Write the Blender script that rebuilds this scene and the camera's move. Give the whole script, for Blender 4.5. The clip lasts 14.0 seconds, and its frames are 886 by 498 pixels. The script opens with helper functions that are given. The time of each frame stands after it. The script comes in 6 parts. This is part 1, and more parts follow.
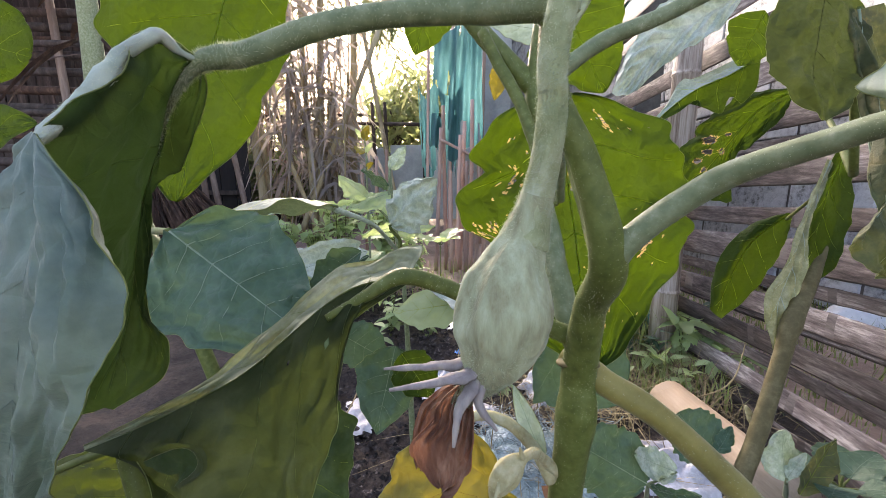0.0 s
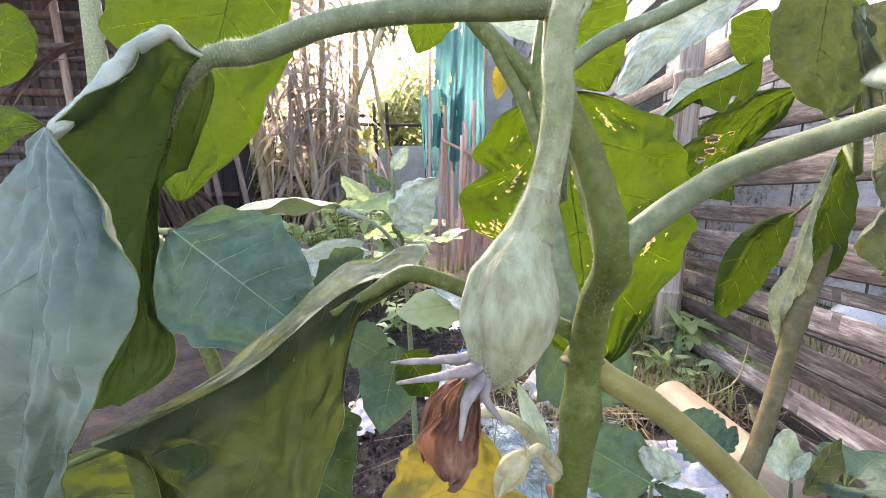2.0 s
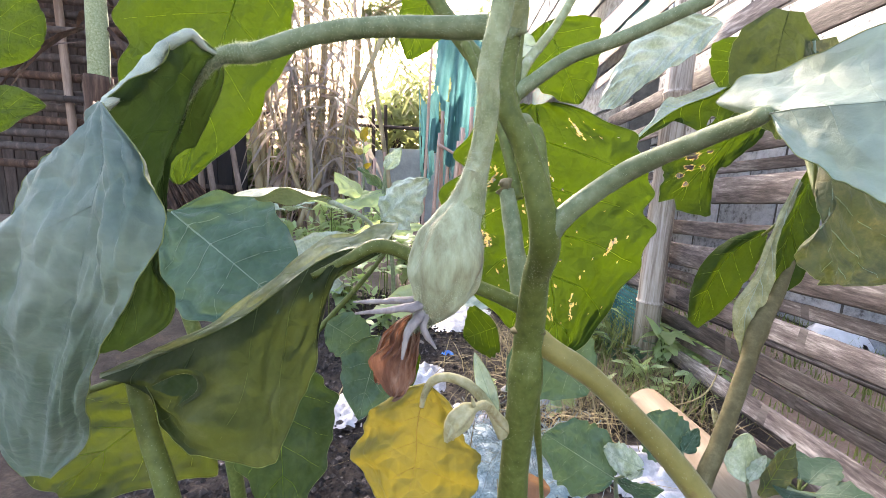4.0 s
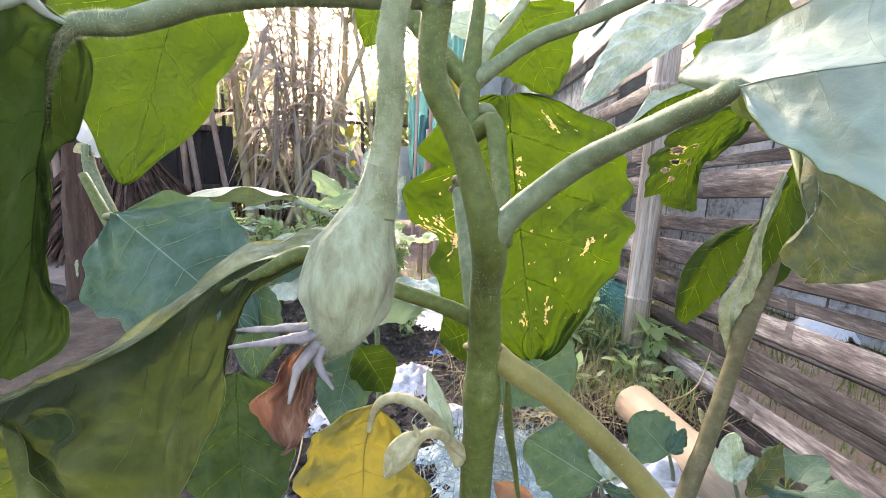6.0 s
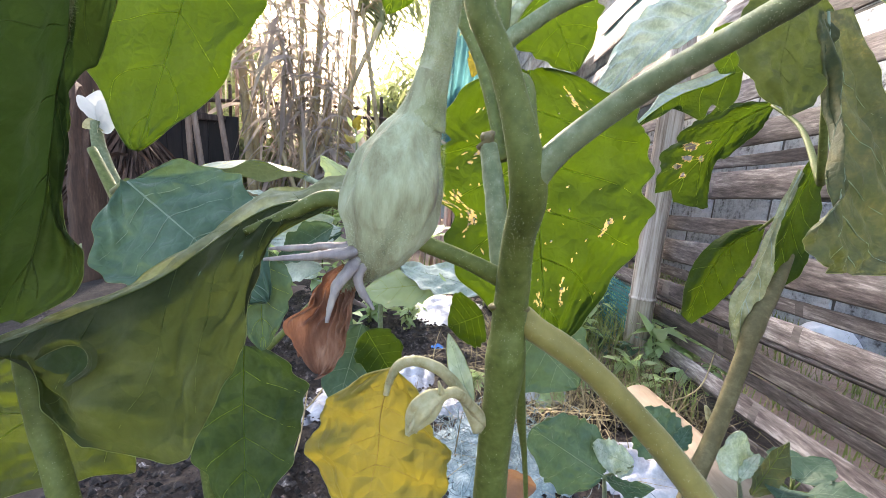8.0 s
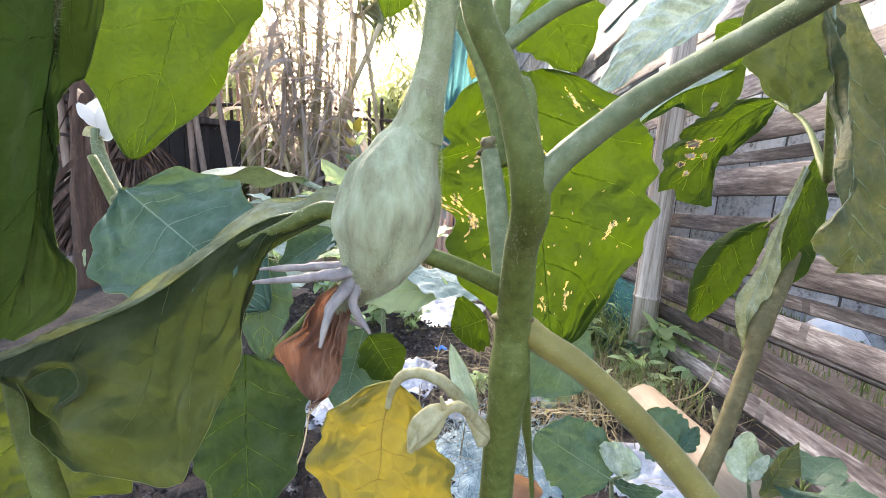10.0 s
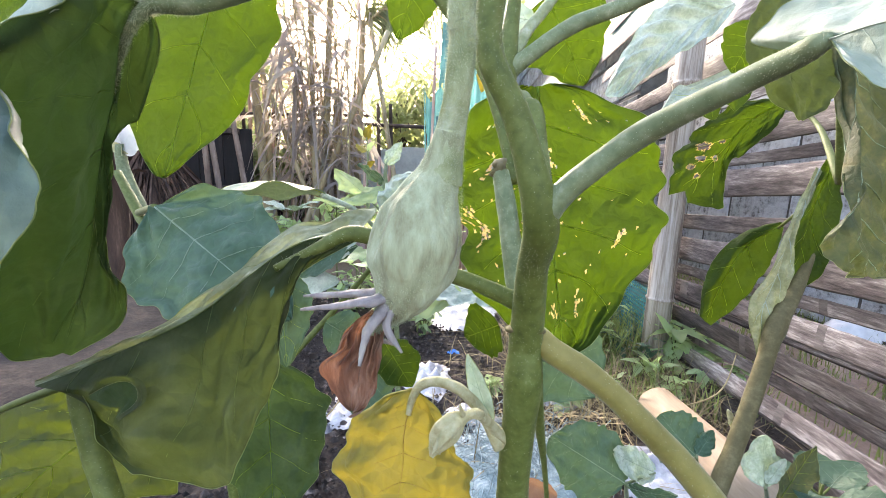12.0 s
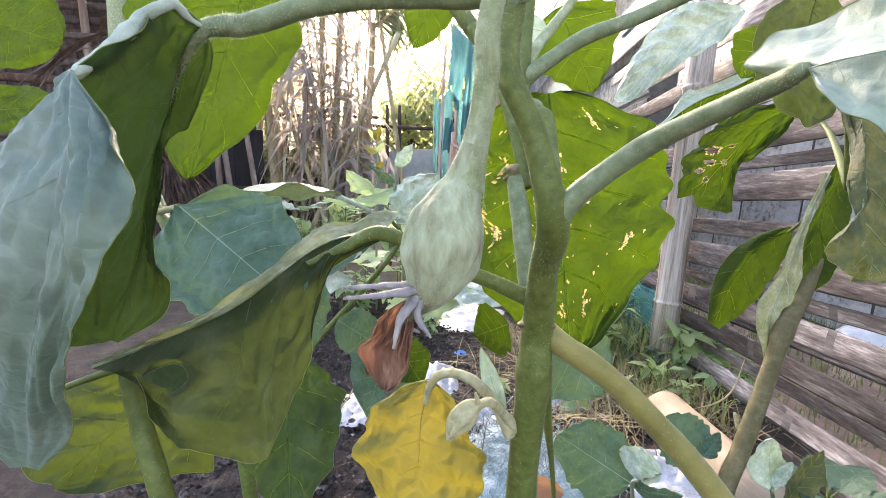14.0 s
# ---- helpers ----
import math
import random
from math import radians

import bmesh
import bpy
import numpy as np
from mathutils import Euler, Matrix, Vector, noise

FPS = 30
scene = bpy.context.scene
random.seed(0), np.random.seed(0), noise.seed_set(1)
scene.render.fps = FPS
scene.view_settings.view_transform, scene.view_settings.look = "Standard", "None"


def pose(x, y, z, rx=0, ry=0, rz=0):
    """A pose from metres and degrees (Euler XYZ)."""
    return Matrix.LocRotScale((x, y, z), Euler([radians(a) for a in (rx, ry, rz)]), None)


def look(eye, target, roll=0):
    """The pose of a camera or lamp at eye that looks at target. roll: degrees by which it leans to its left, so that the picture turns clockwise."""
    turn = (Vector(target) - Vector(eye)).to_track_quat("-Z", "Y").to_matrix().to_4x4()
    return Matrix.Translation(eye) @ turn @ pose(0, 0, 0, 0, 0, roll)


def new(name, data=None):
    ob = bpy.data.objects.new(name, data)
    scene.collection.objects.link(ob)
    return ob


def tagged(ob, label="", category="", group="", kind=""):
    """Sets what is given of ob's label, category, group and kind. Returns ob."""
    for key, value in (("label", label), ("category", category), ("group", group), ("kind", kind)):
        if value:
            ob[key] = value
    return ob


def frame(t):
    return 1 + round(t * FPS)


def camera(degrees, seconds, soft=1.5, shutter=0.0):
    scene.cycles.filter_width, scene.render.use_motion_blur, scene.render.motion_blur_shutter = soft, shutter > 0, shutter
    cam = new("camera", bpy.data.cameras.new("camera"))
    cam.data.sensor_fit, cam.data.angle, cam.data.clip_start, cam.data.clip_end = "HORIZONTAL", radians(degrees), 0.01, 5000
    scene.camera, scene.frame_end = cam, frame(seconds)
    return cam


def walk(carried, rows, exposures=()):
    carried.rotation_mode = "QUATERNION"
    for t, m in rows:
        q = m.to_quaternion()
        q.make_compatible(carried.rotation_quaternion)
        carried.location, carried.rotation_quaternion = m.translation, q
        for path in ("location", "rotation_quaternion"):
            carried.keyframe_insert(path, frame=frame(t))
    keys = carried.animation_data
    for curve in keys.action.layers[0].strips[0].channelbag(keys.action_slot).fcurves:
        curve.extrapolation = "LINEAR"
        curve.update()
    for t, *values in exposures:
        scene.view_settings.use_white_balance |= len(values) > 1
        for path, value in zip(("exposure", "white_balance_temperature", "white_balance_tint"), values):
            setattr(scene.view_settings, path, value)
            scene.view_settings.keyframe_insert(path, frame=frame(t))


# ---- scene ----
cam = camera(97.0, 14.0, 0.65)
METRES, EYE, TILT, LEAN, TURN = 0.125, 0.50, -10.0, 0.0, 0.0
ROWS = [
    (0.0, 0.0000, 0.0000, 0.0000, 0.00, 0.00, -0.00),
    (0.5, -0.0021, -0.0069, 0.0042, 0.16, -0.02, 0.16),
    (1.0, -0.0067, -0.0065, -0.0062, 0.27, 0.01, 0.03),
    (1.5, -0.0134, -0.0192, -0.0014, 0.46, 0.04, 0.23),
    (2.0, -0.0060, -0.0032, -0.0086, 0.29, 0.09, 0.15),
    (4.5, 0.1065, -0.1767, -0.0852, -1.19, 0.92, -3.24),
    (5.0, 0.1608, -0.0645, -0.0690, -2.05, 0.57, -2.71),
    (5.5, 0.1970, -0.0274, -0.0495, -2.06, 0.41, -2.12),
    (6.0, 0.1954, -0.0280, -0.0452, -1.86, 0.45, -1.95),
    (6.5, 0.1825, -0.0153, -0.0700, -1.80, 0.46, -2.32),
    (7.0, 0.1863, 0.0045, -0.0781, -2.03, 0.33, -2.61),
    (7.5, 0.1762, 0.0121, -0.0978, -1.93, 0.26, -3.06),
    (8.0, 0.1381, 0.0127, -0.1564, -1.64, 0.23, -3.77),
    (10.5, 0.1463, 0.0400, -0.1145, -1.03, 0.24, -2.44),
    (11.0, 0.1562, 0.0369, -0.0914, -0.76, 0.24, -1.95),
    (11.5, 0.1414, 0.0019, -0.0971, -0.26, 0.43, -2.14),
    (12.0, 0.1237, -0.0297, -0.0978, 0.23, 0.61, -2.16),
    (12.5, 0.1382, -0.0368, -0.0901, 0.31, 0.67, -2.22),
    (13.0, 0.1202, -0.0695, -0.0941, 0.75, 0.76, -2.34),
    (13.5, 0.1179, -0.0736, -0.1027, 0.85, 0.74, -2.63),
    (14.0, 0.0963, -0.1041, -0.1053, 1.24, 0.78, -2.76),
]
walk(cam, [(t, pose(0, 0, EYE, TILT, LEAN, TURN) @ pose(METRES * x, METRES * y, METRES * z, 90 + pitch, roll, yaw)) for t, x, y, z, yaw, pitch, roll in ROWS],
     [(0.0, 2.57, 7300, 23), (0.5, 2.86, 7300, 23), (1.0, 3.14, 7300, 23), (2.2, 3.19, 7450, 23), (4.5, 3.12, 7400, 20), (6.0, 3.17, 7350, 19), (8.0, 3.04, 7250, 17), (11.0, 3.23, 7200, 17), (12.5, 3.24, 7200, 18), (14.0, 3.22, 7300, 20)])

# ---- world and sun: low hazy sun ahead of the camera, behind the canes ----
SUN_UP, SUN_LEFT = 25.0, 16.0
world = bpy.data.worlds.new("sky")
scene.world = world
world.use_nodes = True
wn = world.node_tree.nodes
sky = wn.new("ShaderNodeTexSky")
sky.sky_type, sky.sun_disc = "NISHITA", False
sky.sun_elevation, sky.sun_rotation = radians(SUN_UP), radians(-SUN_LEFT)
sky.dust_density, sky.air_density = 3.0, 1.0
world.node_tree.links.new(sky.outputs[0], wn["Background"].inputs[0])
wn["Background"].inputs[1].default_value = 0.132
sun = new("sun", bpy.data.lights.new("sun", "SUN"))
sun.data.energy, sun.data.angle, sun.data.color = 3.3, radians(8), (1.0, 0.95, 0.86)
sun.matrix_world = look((0, 0, 6), (math.sin(radians(SUN_LEFT)) * math.cos(radians(SUN_UP)), -math.cos(radians(SUN_LEFT)) * math.cos(radians(SUN_UP)), 6 - math.sin(radians(SUN_UP))))


# ---- materials ----
def nodes(name):
    m = bpy.data.materials.new(name)
    m.use_nodes = True
    return m, m.node_tree.nodes, m.node_tree.links, m.node_tree.nodes["Principled BSDF"]


def ramp(nt, stops):
    r = nt.nodes.new("ShaderNodeValToRGB")
    r.color_ramp.elements[0].position, r.color_ramp.elements[0].color = stops[0][0], (*stops[0][1], 1)
    r.color_ramp.elements[1].position, r.color_ramp.elements[1].color = stops[-1][0], (*stops[-1][1], 1)
    for p, c in stops[1:-1]:
        e = r.color_ramp.elements.new(p)
        e.color = (*c, 1)
    return r


def noise_tex(nt, scale, detail=4.0, rough=0.6, stretch=(1, 1, 1), turn=(0, 0, 0)):
    c, mp, n = nt.nodes.new("ShaderNodeTexCoord"), nt.nodes.new("ShaderNodeMapping"), nt.nodes.new("ShaderNodeTexNoise")
    mp.inputs["Scale"].default_value, mp.inputs["Rotation"].default_value = stretch, turn
    nt.links.new(c.outputs["Object"], mp.inputs[0])
    nt.links.new(mp.outputs[0], n.inputs["Vector"])
    n.inputs["Scale"].default_value, n.inputs["Detail"].default_value, n.inputs["Roughness"].default_value = scale, detail, rough
    return n


def blend(nt, a, b, fac, mode="MIX"):
    x = nt.nodes.new("ShaderNodeMix")
    x.data_type, x.blend_type = "RGBA", mode
    for k, v in ((0, fac), (6, a), (7, b)):
        if isinstance(v, (int, float)):
            x.inputs[k].default_value = v
        elif isinstance(v, tuple):
            x.inputs[k].default_value = (*v, 1)
        else:
            nt.links.new(v, x.inputs[k])
    return x.outputs[2]


def surface(name, stops, scale=20.0, rough=0.7, bump=0.3, bump_scale=120.0, stretch=(1, 1, 1), fine=0.35, depth=0.002, spec=0.4, vary=0.0, island=False):
    """Opaque rough surface: colour at two scales, relief, and a change from piece to piece."""
    m, ns, ln, p = nodes(name)
    nt = m.node_tree
    a = noise_tex(nt, scale, 5, 0.65, stretch)
    b = noise_tex(nt, bump_scale, 6, 0.7, stretch)
    r = ramp(nt, stops)
    add = ns.new("ShaderNodeMath")
    add.operation = "MULTIPLY_ADD"
    add.inputs[1].default_value, add.inputs[2].default_value = fine, -fine * 0.5
    ln.new(b.outputs[0], add.inputs[0])
    tot = ns.new("ShaderNodeMath")
    ln.new(a.outputs[0], tot.inputs[0])
    ln.new(add.outputs[0], tot.inputs[1])
    ln.new(tot.outputs[0], r.inputs[0])
    col = r.outputs[0]
    if vary:
        src = ns.new("ShaderNodeNewGeometry").outputs["Random Per Island"] if island else ns.new("ShaderNodeObjectInfo").outputs["Random"]
        hs = ns.new("ShaderNodeHueSaturation")
        mr = ns.new("ShaderNodeMapRange")
        mr.inputs[3].default_value, mr.inputs[4].default_value = 1 - vary, 1 + vary
        ln.new(src, mr.inputs[0])
        ln.new(mr.outputs[0], hs.inputs["Value"])
        ln.new(col, hs.inputs["Color"])
        col = hs.outputs[0]
    ln.new(col, p.inputs["Base Color"])
    p.inputs["Roughness"].default_value, p.inputs["Specular IOR Level"].default_value = rough, spec
    bp = ns.new("ShaderNodeBump")
    bp.inputs["Strength"].default_value, bp.inputs["Distance"].default_value = bump, depth
    ln.new(b.outputs[0], bp.inputs["Height"])
    ln.new(bp.outputs[0], p.inputs["Normal"])
    return m


def leafy(name, stops, glow, thin=0.45, rough=0.5, scale=30.0, sheen=0.25, bump=0.35, vary=0.0, fuzz=(0.8, 0.9, 0.85), cell=0.0, pucker=0.35, stretch=(1, 1, 1)):
    """Leaf tissue: a soft haired skin that lets light through."""
    m = surface(name, stops, scale, rough, bump, 380.0, stretch, fine=0.25, depth=0.0006, spec=0.35, vary=vary, island=True)
    ns, ln = m.node_tree.nodes, m.node_tree.links
    p = ns["Principled BSDF"]
    p.inputs["Sheen Weight"].default_value, p.inputs["Sheen Roughness"].default_value = sheen, 0.4
    p.inputs["Sheen Tint"].default_value = (*fuzz, 1)
    tr, mx = ns.new("ShaderNodeBsdfTranslucent"), ns.new("ShaderNodeMixShader")
    n = noise_tex(m.node_tree, scale * 1.3, 4, 0.6)
    g = ramp(m.node_tree, [(0.3, tuple(c * 0.8 for c in glow)), (0.7, glow)])
    ln.new(n.outputs[0], g.inputs[0])
    if cell:
        # fine net of veins: puckered cells with paler seams
        tc, vo = ns.new("ShaderNodeTexCoord"), ns.new("ShaderNodeTexVoronoi")
        vo.feature, vo.inputs["Scale"].default_value = "DISTANCE_TO_EDGE", cell
        warp = noise_tex(m.node_tree, cell * 0.7, 2, 0.5)
        wm = ns.new("ShaderNodeVectorMath")
        wm.operation = "MULTIPLY_ADD"
        wm.inputs[1].default_value = (0.6 / cell,) * 3
        ln.new(warp.outputs[1], wm.inputs[0])
        ln.new(tc.outputs["Object"], wm.inputs[2])
        ln.new(wm.outputs[0], vo.inputs["Vector"])
        seam = ramp(m.node_tree, [(0.0, (0, 0, 0)), (0.16, (1, 1, 1))])
        ln.new(vo.outputs["Distance"], seam.inputs[0])
        bp = [q for q in ns if q.bl_idname == "ShaderNodeBump"][0]
        b2 = ns.new("ShaderNodeBump")
        b2.inputs["Strength"].default_value, b2.inputs["Distance"].default_value = pucker, 0.25 / cell
        ln.new(vo.outputs["Distance"], b2.inputs["Height"])
        ln.new(bp.outputs[0], b2.inputs["Normal"])
        ln.new(b2.outputs[0], p.inputs["Normal"])
        ln.new(b2.outputs[0], tr.inputs["Normal"])
        old = p.inputs["Base Color"].links[0].from_socket
        ln.new(blend(m.node_tree, blend(m.node_tree, old, (1.16, 1.16, 1.12), 1.0, "MULTIPLY"), old, seam.outputs[0]), p.inputs["Base Color"])
    ln.new(g.outputs[0], tr.inputs[0])
    mx.inputs[0].default_value = thin
    ln.new(p.outputs[0], mx.inputs[1])
    ln.new(tr.outputs[0], mx.inputs[2])
    ln.new(mx.outputs[0], ns["Material Output"].inputs[0])
    return m


LEAF_UP = leafy("leaf_upper", [(0.3, (0.032, 0.074, 0.044)), (0.5, (0.049, 0.098, 0.062)), (0.7, (0.076, 0.132, 0.092))], (0.12, 0.20, 0.06), 0.2, 0.5, 26, 0.2, cell=130, pucker=0.6)
LEAF_UNDER = leafy("leaf_underside", [(0.3, (0.018, 0.042, 0.006)), (0.5, (0.028, 0.056, 0.010)), (0.7, (0.050, 0.082, 0.020))], (0.066, 0.118, 0.003), 0.5, 0.65, 30, 0.02, cell=150, pucker=0.7)
# Olive copy of the underside; its tone carries the shade on hanging leaves.
LEAF_SHADE_OLIVE = leafy("leaf_underside_shade_olive", [(0.3, (0.018, 0.031, 0.010)), (0.5, (0.036, 0.049, 0.020)), (0.7, (0.074, 0.088, 0.045))], (0.066, 0.094, 0.017), 0.38, 0.7, 50, 0.03, cell=130, pucker=0.6)
# Darker underside copy: the shade of the leaves around is in the colour.
LEAF_SHADED = leafy("leaf_underside_shaded", [(0.3, (0.014, 0.032, 0.010)), (0.5, (0.027, 0.050, 0.019)), (0.7, (0.060, 0.088, 0.042))], (0.046, 0.084, 0.013), 0.38, 0.7, 40, 0.03, cell=130, pucker=0.6)
LEAF_FELT = leafy("leaf_felt_grey", [(0.3, (0.14, 0.155, 0.085)), (0.5, (0.245, 0.26, 0.16)), (0.7, (0.40, 0.41, 0.29))], (0.24, 0.27, 0.08), 0.2, 0.8, 70, 0.1, 0.6, cell=150, pucker=0.5)
# Upper leaf face made pale: sky light on it is part of the base colour.
LEAF_SKYLIT = leafy("leaf_upper_skylit", [(0.30, (0.135, 0.188, 0.150)), (0.5, (0.19, 0.248, 0.200)), (0.70, (0.255, 0.312, 0.262))], (0.2, 0.3, 0.1), 0.12, 0.6, 30, 0.25, cell=150, pucker=0.4)
# Same face darkened: weaker light on the rolled margin is in the colour.
LEAF_DIMLIT = leafy("leaf_upper_dimlit", [(0.30, (0.060, 0.098, 0.082)), (0.48, (0.105, 0.150, 0.126)), (0.70, (0.180, 0.230, 0.198))], (0.10, 0.18, 0.08), 0.12, 0.55, 38, 0.15, cell=150, pucker=0.5)
for m, v in ((LEAF_UNDER, 0.12), (LEAF_SHADED, 0.15), (LEAF_SHADE_OLIVE, 0.15), (LEAF_UP, 0.22)):
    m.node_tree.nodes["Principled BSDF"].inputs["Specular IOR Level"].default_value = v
LEAF_PALE = leafy("leaf_felted", [(0.3, (0.20, 0.27, 0.20)), (0.5, (0.35, 0.42, 0.335)), (0.7, (0.54, 0.60, 0.52))], (0.3, 0.4, 0.16), 0.25, 0.7, 70, 0.25, 0.6, cell=180, pucker=0.5)
# Woolly white; on bed leaves and the rolled edge it also carries sunlight.
LEAF_WHITE = leafy("leaf_woolly_lit", [(0.3, (0.24, 0.30, 0.25)), (0.5, (0.36, 0.42, 0.36)), (0.7, (0.50, 0.55, 0.49))], (0.3, 0.4, 0.2), 0.12, 0.75, 40, 0.2, 0.6, cell=150, pucker=0.5)
LEAF_DRY = leafy("leaf_withering", [(0.3, (0.026, 0.040, 0.014)), (0.48, (0.050, 0.064, 0.024)), (0.62, (0.115, 0.110, 0.040)), (0.72, (0.28, 0.21, 0.06))], (0.09, 0.11, 0.02), 0.22, 0.65, 38, 0.1, cell=150, pucker=0.5)
# Brighter underside copy: sun coming through the leaf is put into the colour.
LEAF_LIT = leafy("leaf_underside_lit", [(0.3, (0.026, 0.044, 0.010)), (0.5, (0.044, 0.062, 0.017)), (0.7, (0.095, 0.108, 0.046))], (0.100, 0.138, 0.012), 0.5, 0.65, 45, 0.02, cell=150, pucker=0.7)
LEAF_YELLOW = leafy("leaf_yellow", [(0.3, (0.175, 0.160, 0.036)), (0.5, (0.215, 0.185, 0.032)), (0.7, (0.26, 0.225, 0.066))], (0.27, 0.215, 0.018), 0.45, 0.6, 18, 0.1, cell=130, pucker=0.8)
LEAF_SMALL = leafy("leaf_small", [(0.3, (0.20, 0.30, 0.13)), (0.7, (0.44, 0.54, 0.33))], (0.60, 0.76, 0.30), 0.5, 0.5, 10, 0.1, vary=0.45)
CANE_LEAF = leafy("cane_leaf", [(0.3, (0.17, 0.145, 0.14)), (0.5, (0.30, 0.26, 0.25)), (0.7, (0.22, 0.22, 0.13))], (0.50, 0.44, 0.38), 0.45, 0.6, 3, 0.1, vary=0.5)
TREE_LEAF = leafy("tree_leaf", [(0.3, (0.06, 0.095, 0.05)), (0.7, (0.12, 0.16, 0.085))], (0.40, 0.46, 0.20), 0.5, 0.5, 2, 0.1, vary=0.4)
FROND = leafy("palm_leaflet", [(0.3, (0.08, 0.10, 0.06)), (0.7, (0.16, 0.18, 0.10))], (0.30, 0.33, 0.15), 0.4, 0.5, 2, 0.1, vary=0.5)
VEIN = leafy("leaf_vein", [(0.3, (0.085, 0.125, 0.036)), (0.7, (0.14, 0.19, 0.065))], (0.50, 0.62, 0.14), 0.85, 0.6, 60, 0.1)
VEIN_OLIVE = leafy("leaf_vein_olive", [(0.3, (0.045, 0.070, 0.026)), (0.7, (0.10, 0.13, 0.06))], (0.2, 0.26, 0.08), 0.6, 0.6, 60, 0.1)
VEIN_YELLOW = leafy("leaf_vein_yellow", [(0.3, (0.16, 0.12, 0.03)), (0.7, (0.28, 0.21, 0.06))], (0.3, 0.2, 0.03), 0.5, 0.6, 60, 0.1)
WHITE_PETAL = leafy("white_petal", [(0.3, (0.62, 0.63, 0.62)), (0.7, (0.78, 0.78, 0.76))], (0.7, 0.7, 0.66), 0.4, 0.6, 40, 0.1)
VEIN_GREY = leafy("leaf_vein_grey", [(0.3, (0.22, 0.29, 0.25)), (0.7, (0.40, 0.47, 0.41))], (0.2, 0.3, 0.1), 0.12, 0.6, 60, 0.3)
VEIN_PALE = leafy("leaf_vein_pale", [(0.3, (0.14, 0.20, 0.13)), (0.7, (0.24, 0.31, 0.22))], (0.2, 0.3, 0.1), 0.15, 0.6, 60, 0.4)
MARGIN = leafy("leaf_margin", [(0.3, (0.13, 0.17, 0.06)), (0.7, (0.22, 0.26, 0.12))], (0.4, 0.45, 0.2), 0.5, 0.7, 60, 0.1)
SPOT = leafy("leaf_scar", [(0.3, (0.50, 0.32, 0.10)), (0.5, (0.62, 0.46, 0.20)), (0.75, (0.30, 0.14, 0.04))], (0.75, 0.5, 0.2), 0.4, 0.7, 200, 0.1)
STEM = leafy("stem_skin", [(0.3, (0.056, 0.078, 0.013)), (0.5, (0.090, 0.116, 0.024)), (0.66, (0.120, 0.150, 0.040)), (0.8, (0.27, 0.31, 0.17))], (0.2, 0.26, 0.05), 0.05, 0.6, 260, 0.05)
STEM_YOUNG = leafy("stem_skin_young", [(0.3, (0.105, 0.140, 0.068)), (0.5, (0.155, 0.195, 0.102)), (0.62, (0.205, 0.245, 0.142)), (0.78, (0.36, 0.40, 0.29))], (0.2, 0.26, 0.1), 0.08, 0.65, 230, 0.12)
STEM_OLD = leafy("stem_bark", [(0.3, (0.072, 0.062, 0.026)), (0.5, (0.105, 0.090, 0.040)), (0.72, (0.165, 0.142, 0.072))], (0.2, 0.2, 0.05), 0.04, 0.75, 90, 0.05)
BRANCH_YEL = leafy("branch_skin", [(0.3, (0.15, 0.13, 0.03)), (0.6, (0.24, 0.21, 0.06)), (0.75, (0.20, 0.13, 0.05))], (0.3, 0.3, 0.05), 0.08, 0.55, 50, 0.3)
CALYX = leafy("calyx_skin", [(0.30, (0.13, 0.10, 0.075)), (0.40, (0.22, 0.22, 0.13)), (0.52, (0.31, 0.34, 0.21)), (0.62, (0.38, 0.42, 0.28)), (0.76, (0.52, 0.57, 0.44))], (0.3, 0.36, 0.14), 0.10, 0.85, 210, 0.2, 1.0, stretch=(1, 1, 0.25))
FELT = leafy("calyx_felt", [(0.3, (0.17, 0.205, 0.095)), (0.48, (0.28, 0.32, 0.175)), (0.62, (0.38, 0.42, 0.27)), (0.76, (0.54, 0.58, 0.44))], (0.3, 0.36, 0.12), 0.12, 0.85, 170, 0.2, 0.9)
HAIR = leafy("plant_hair", [(0.3, (0.40, 0.44, 0.30)), (0.7, (0.55, 0.6, 0.44))], (0.55, 0.6, 0.4), 0.4, 0.6, 60, 0.1)
LILAC = leafy("calyx_tip", [(0.3, (0.15, 0.13, 0.13)), (0.5, (0.27, 0.245, 0.245)), (0.68, (0.43, 0.39, 0.33))], (0.4, 0.36, 0.3), 0.2, 0.85, 300, 0.1, stretch=(1, 1, 0.3))
PETAL = leafy("dry_petal", [(0.3, (0.070, 0.028, 0.017)), (0.5, (0.18, 0.085, 0.052)), (0.72, (0.36, 0.21, 0.14))], (0.36, 0.15, 0.07), 0.2, 0.85, 330, 0.1, 1.0, stretch=(1, 1, 0.16))
BUD = leafy("bud_felt", [(0.3, (0.24, 0.20, 0.10)), (0.45, (0.38, 0.36, 0.20)), (0.7, (0.54, 0.52, 0.34))], (0.45, 0.42, 0.2), 0.25, 0.75, 220, 0.1, 0.9)

SOIL = surface("soil", [(0.3, (0.018, 0.014, 0.012)), (0.5, (0.045, 0.034, 0.03)), (0.68, (0.10, 0.075, 0.06))], 9, 0.95, 0.9, 90, depth=0.02, fine=0.6)
YARD = surface("yard_earth", [(0.3, (0.15, 0.105, 0.085)), (0.6, (0.28, 0.205, 0.17)), (0.75, (0.38, 0.31, 0.26))], 3, 0.95, 0.6, 60, depth=0.015, fine=0.5)
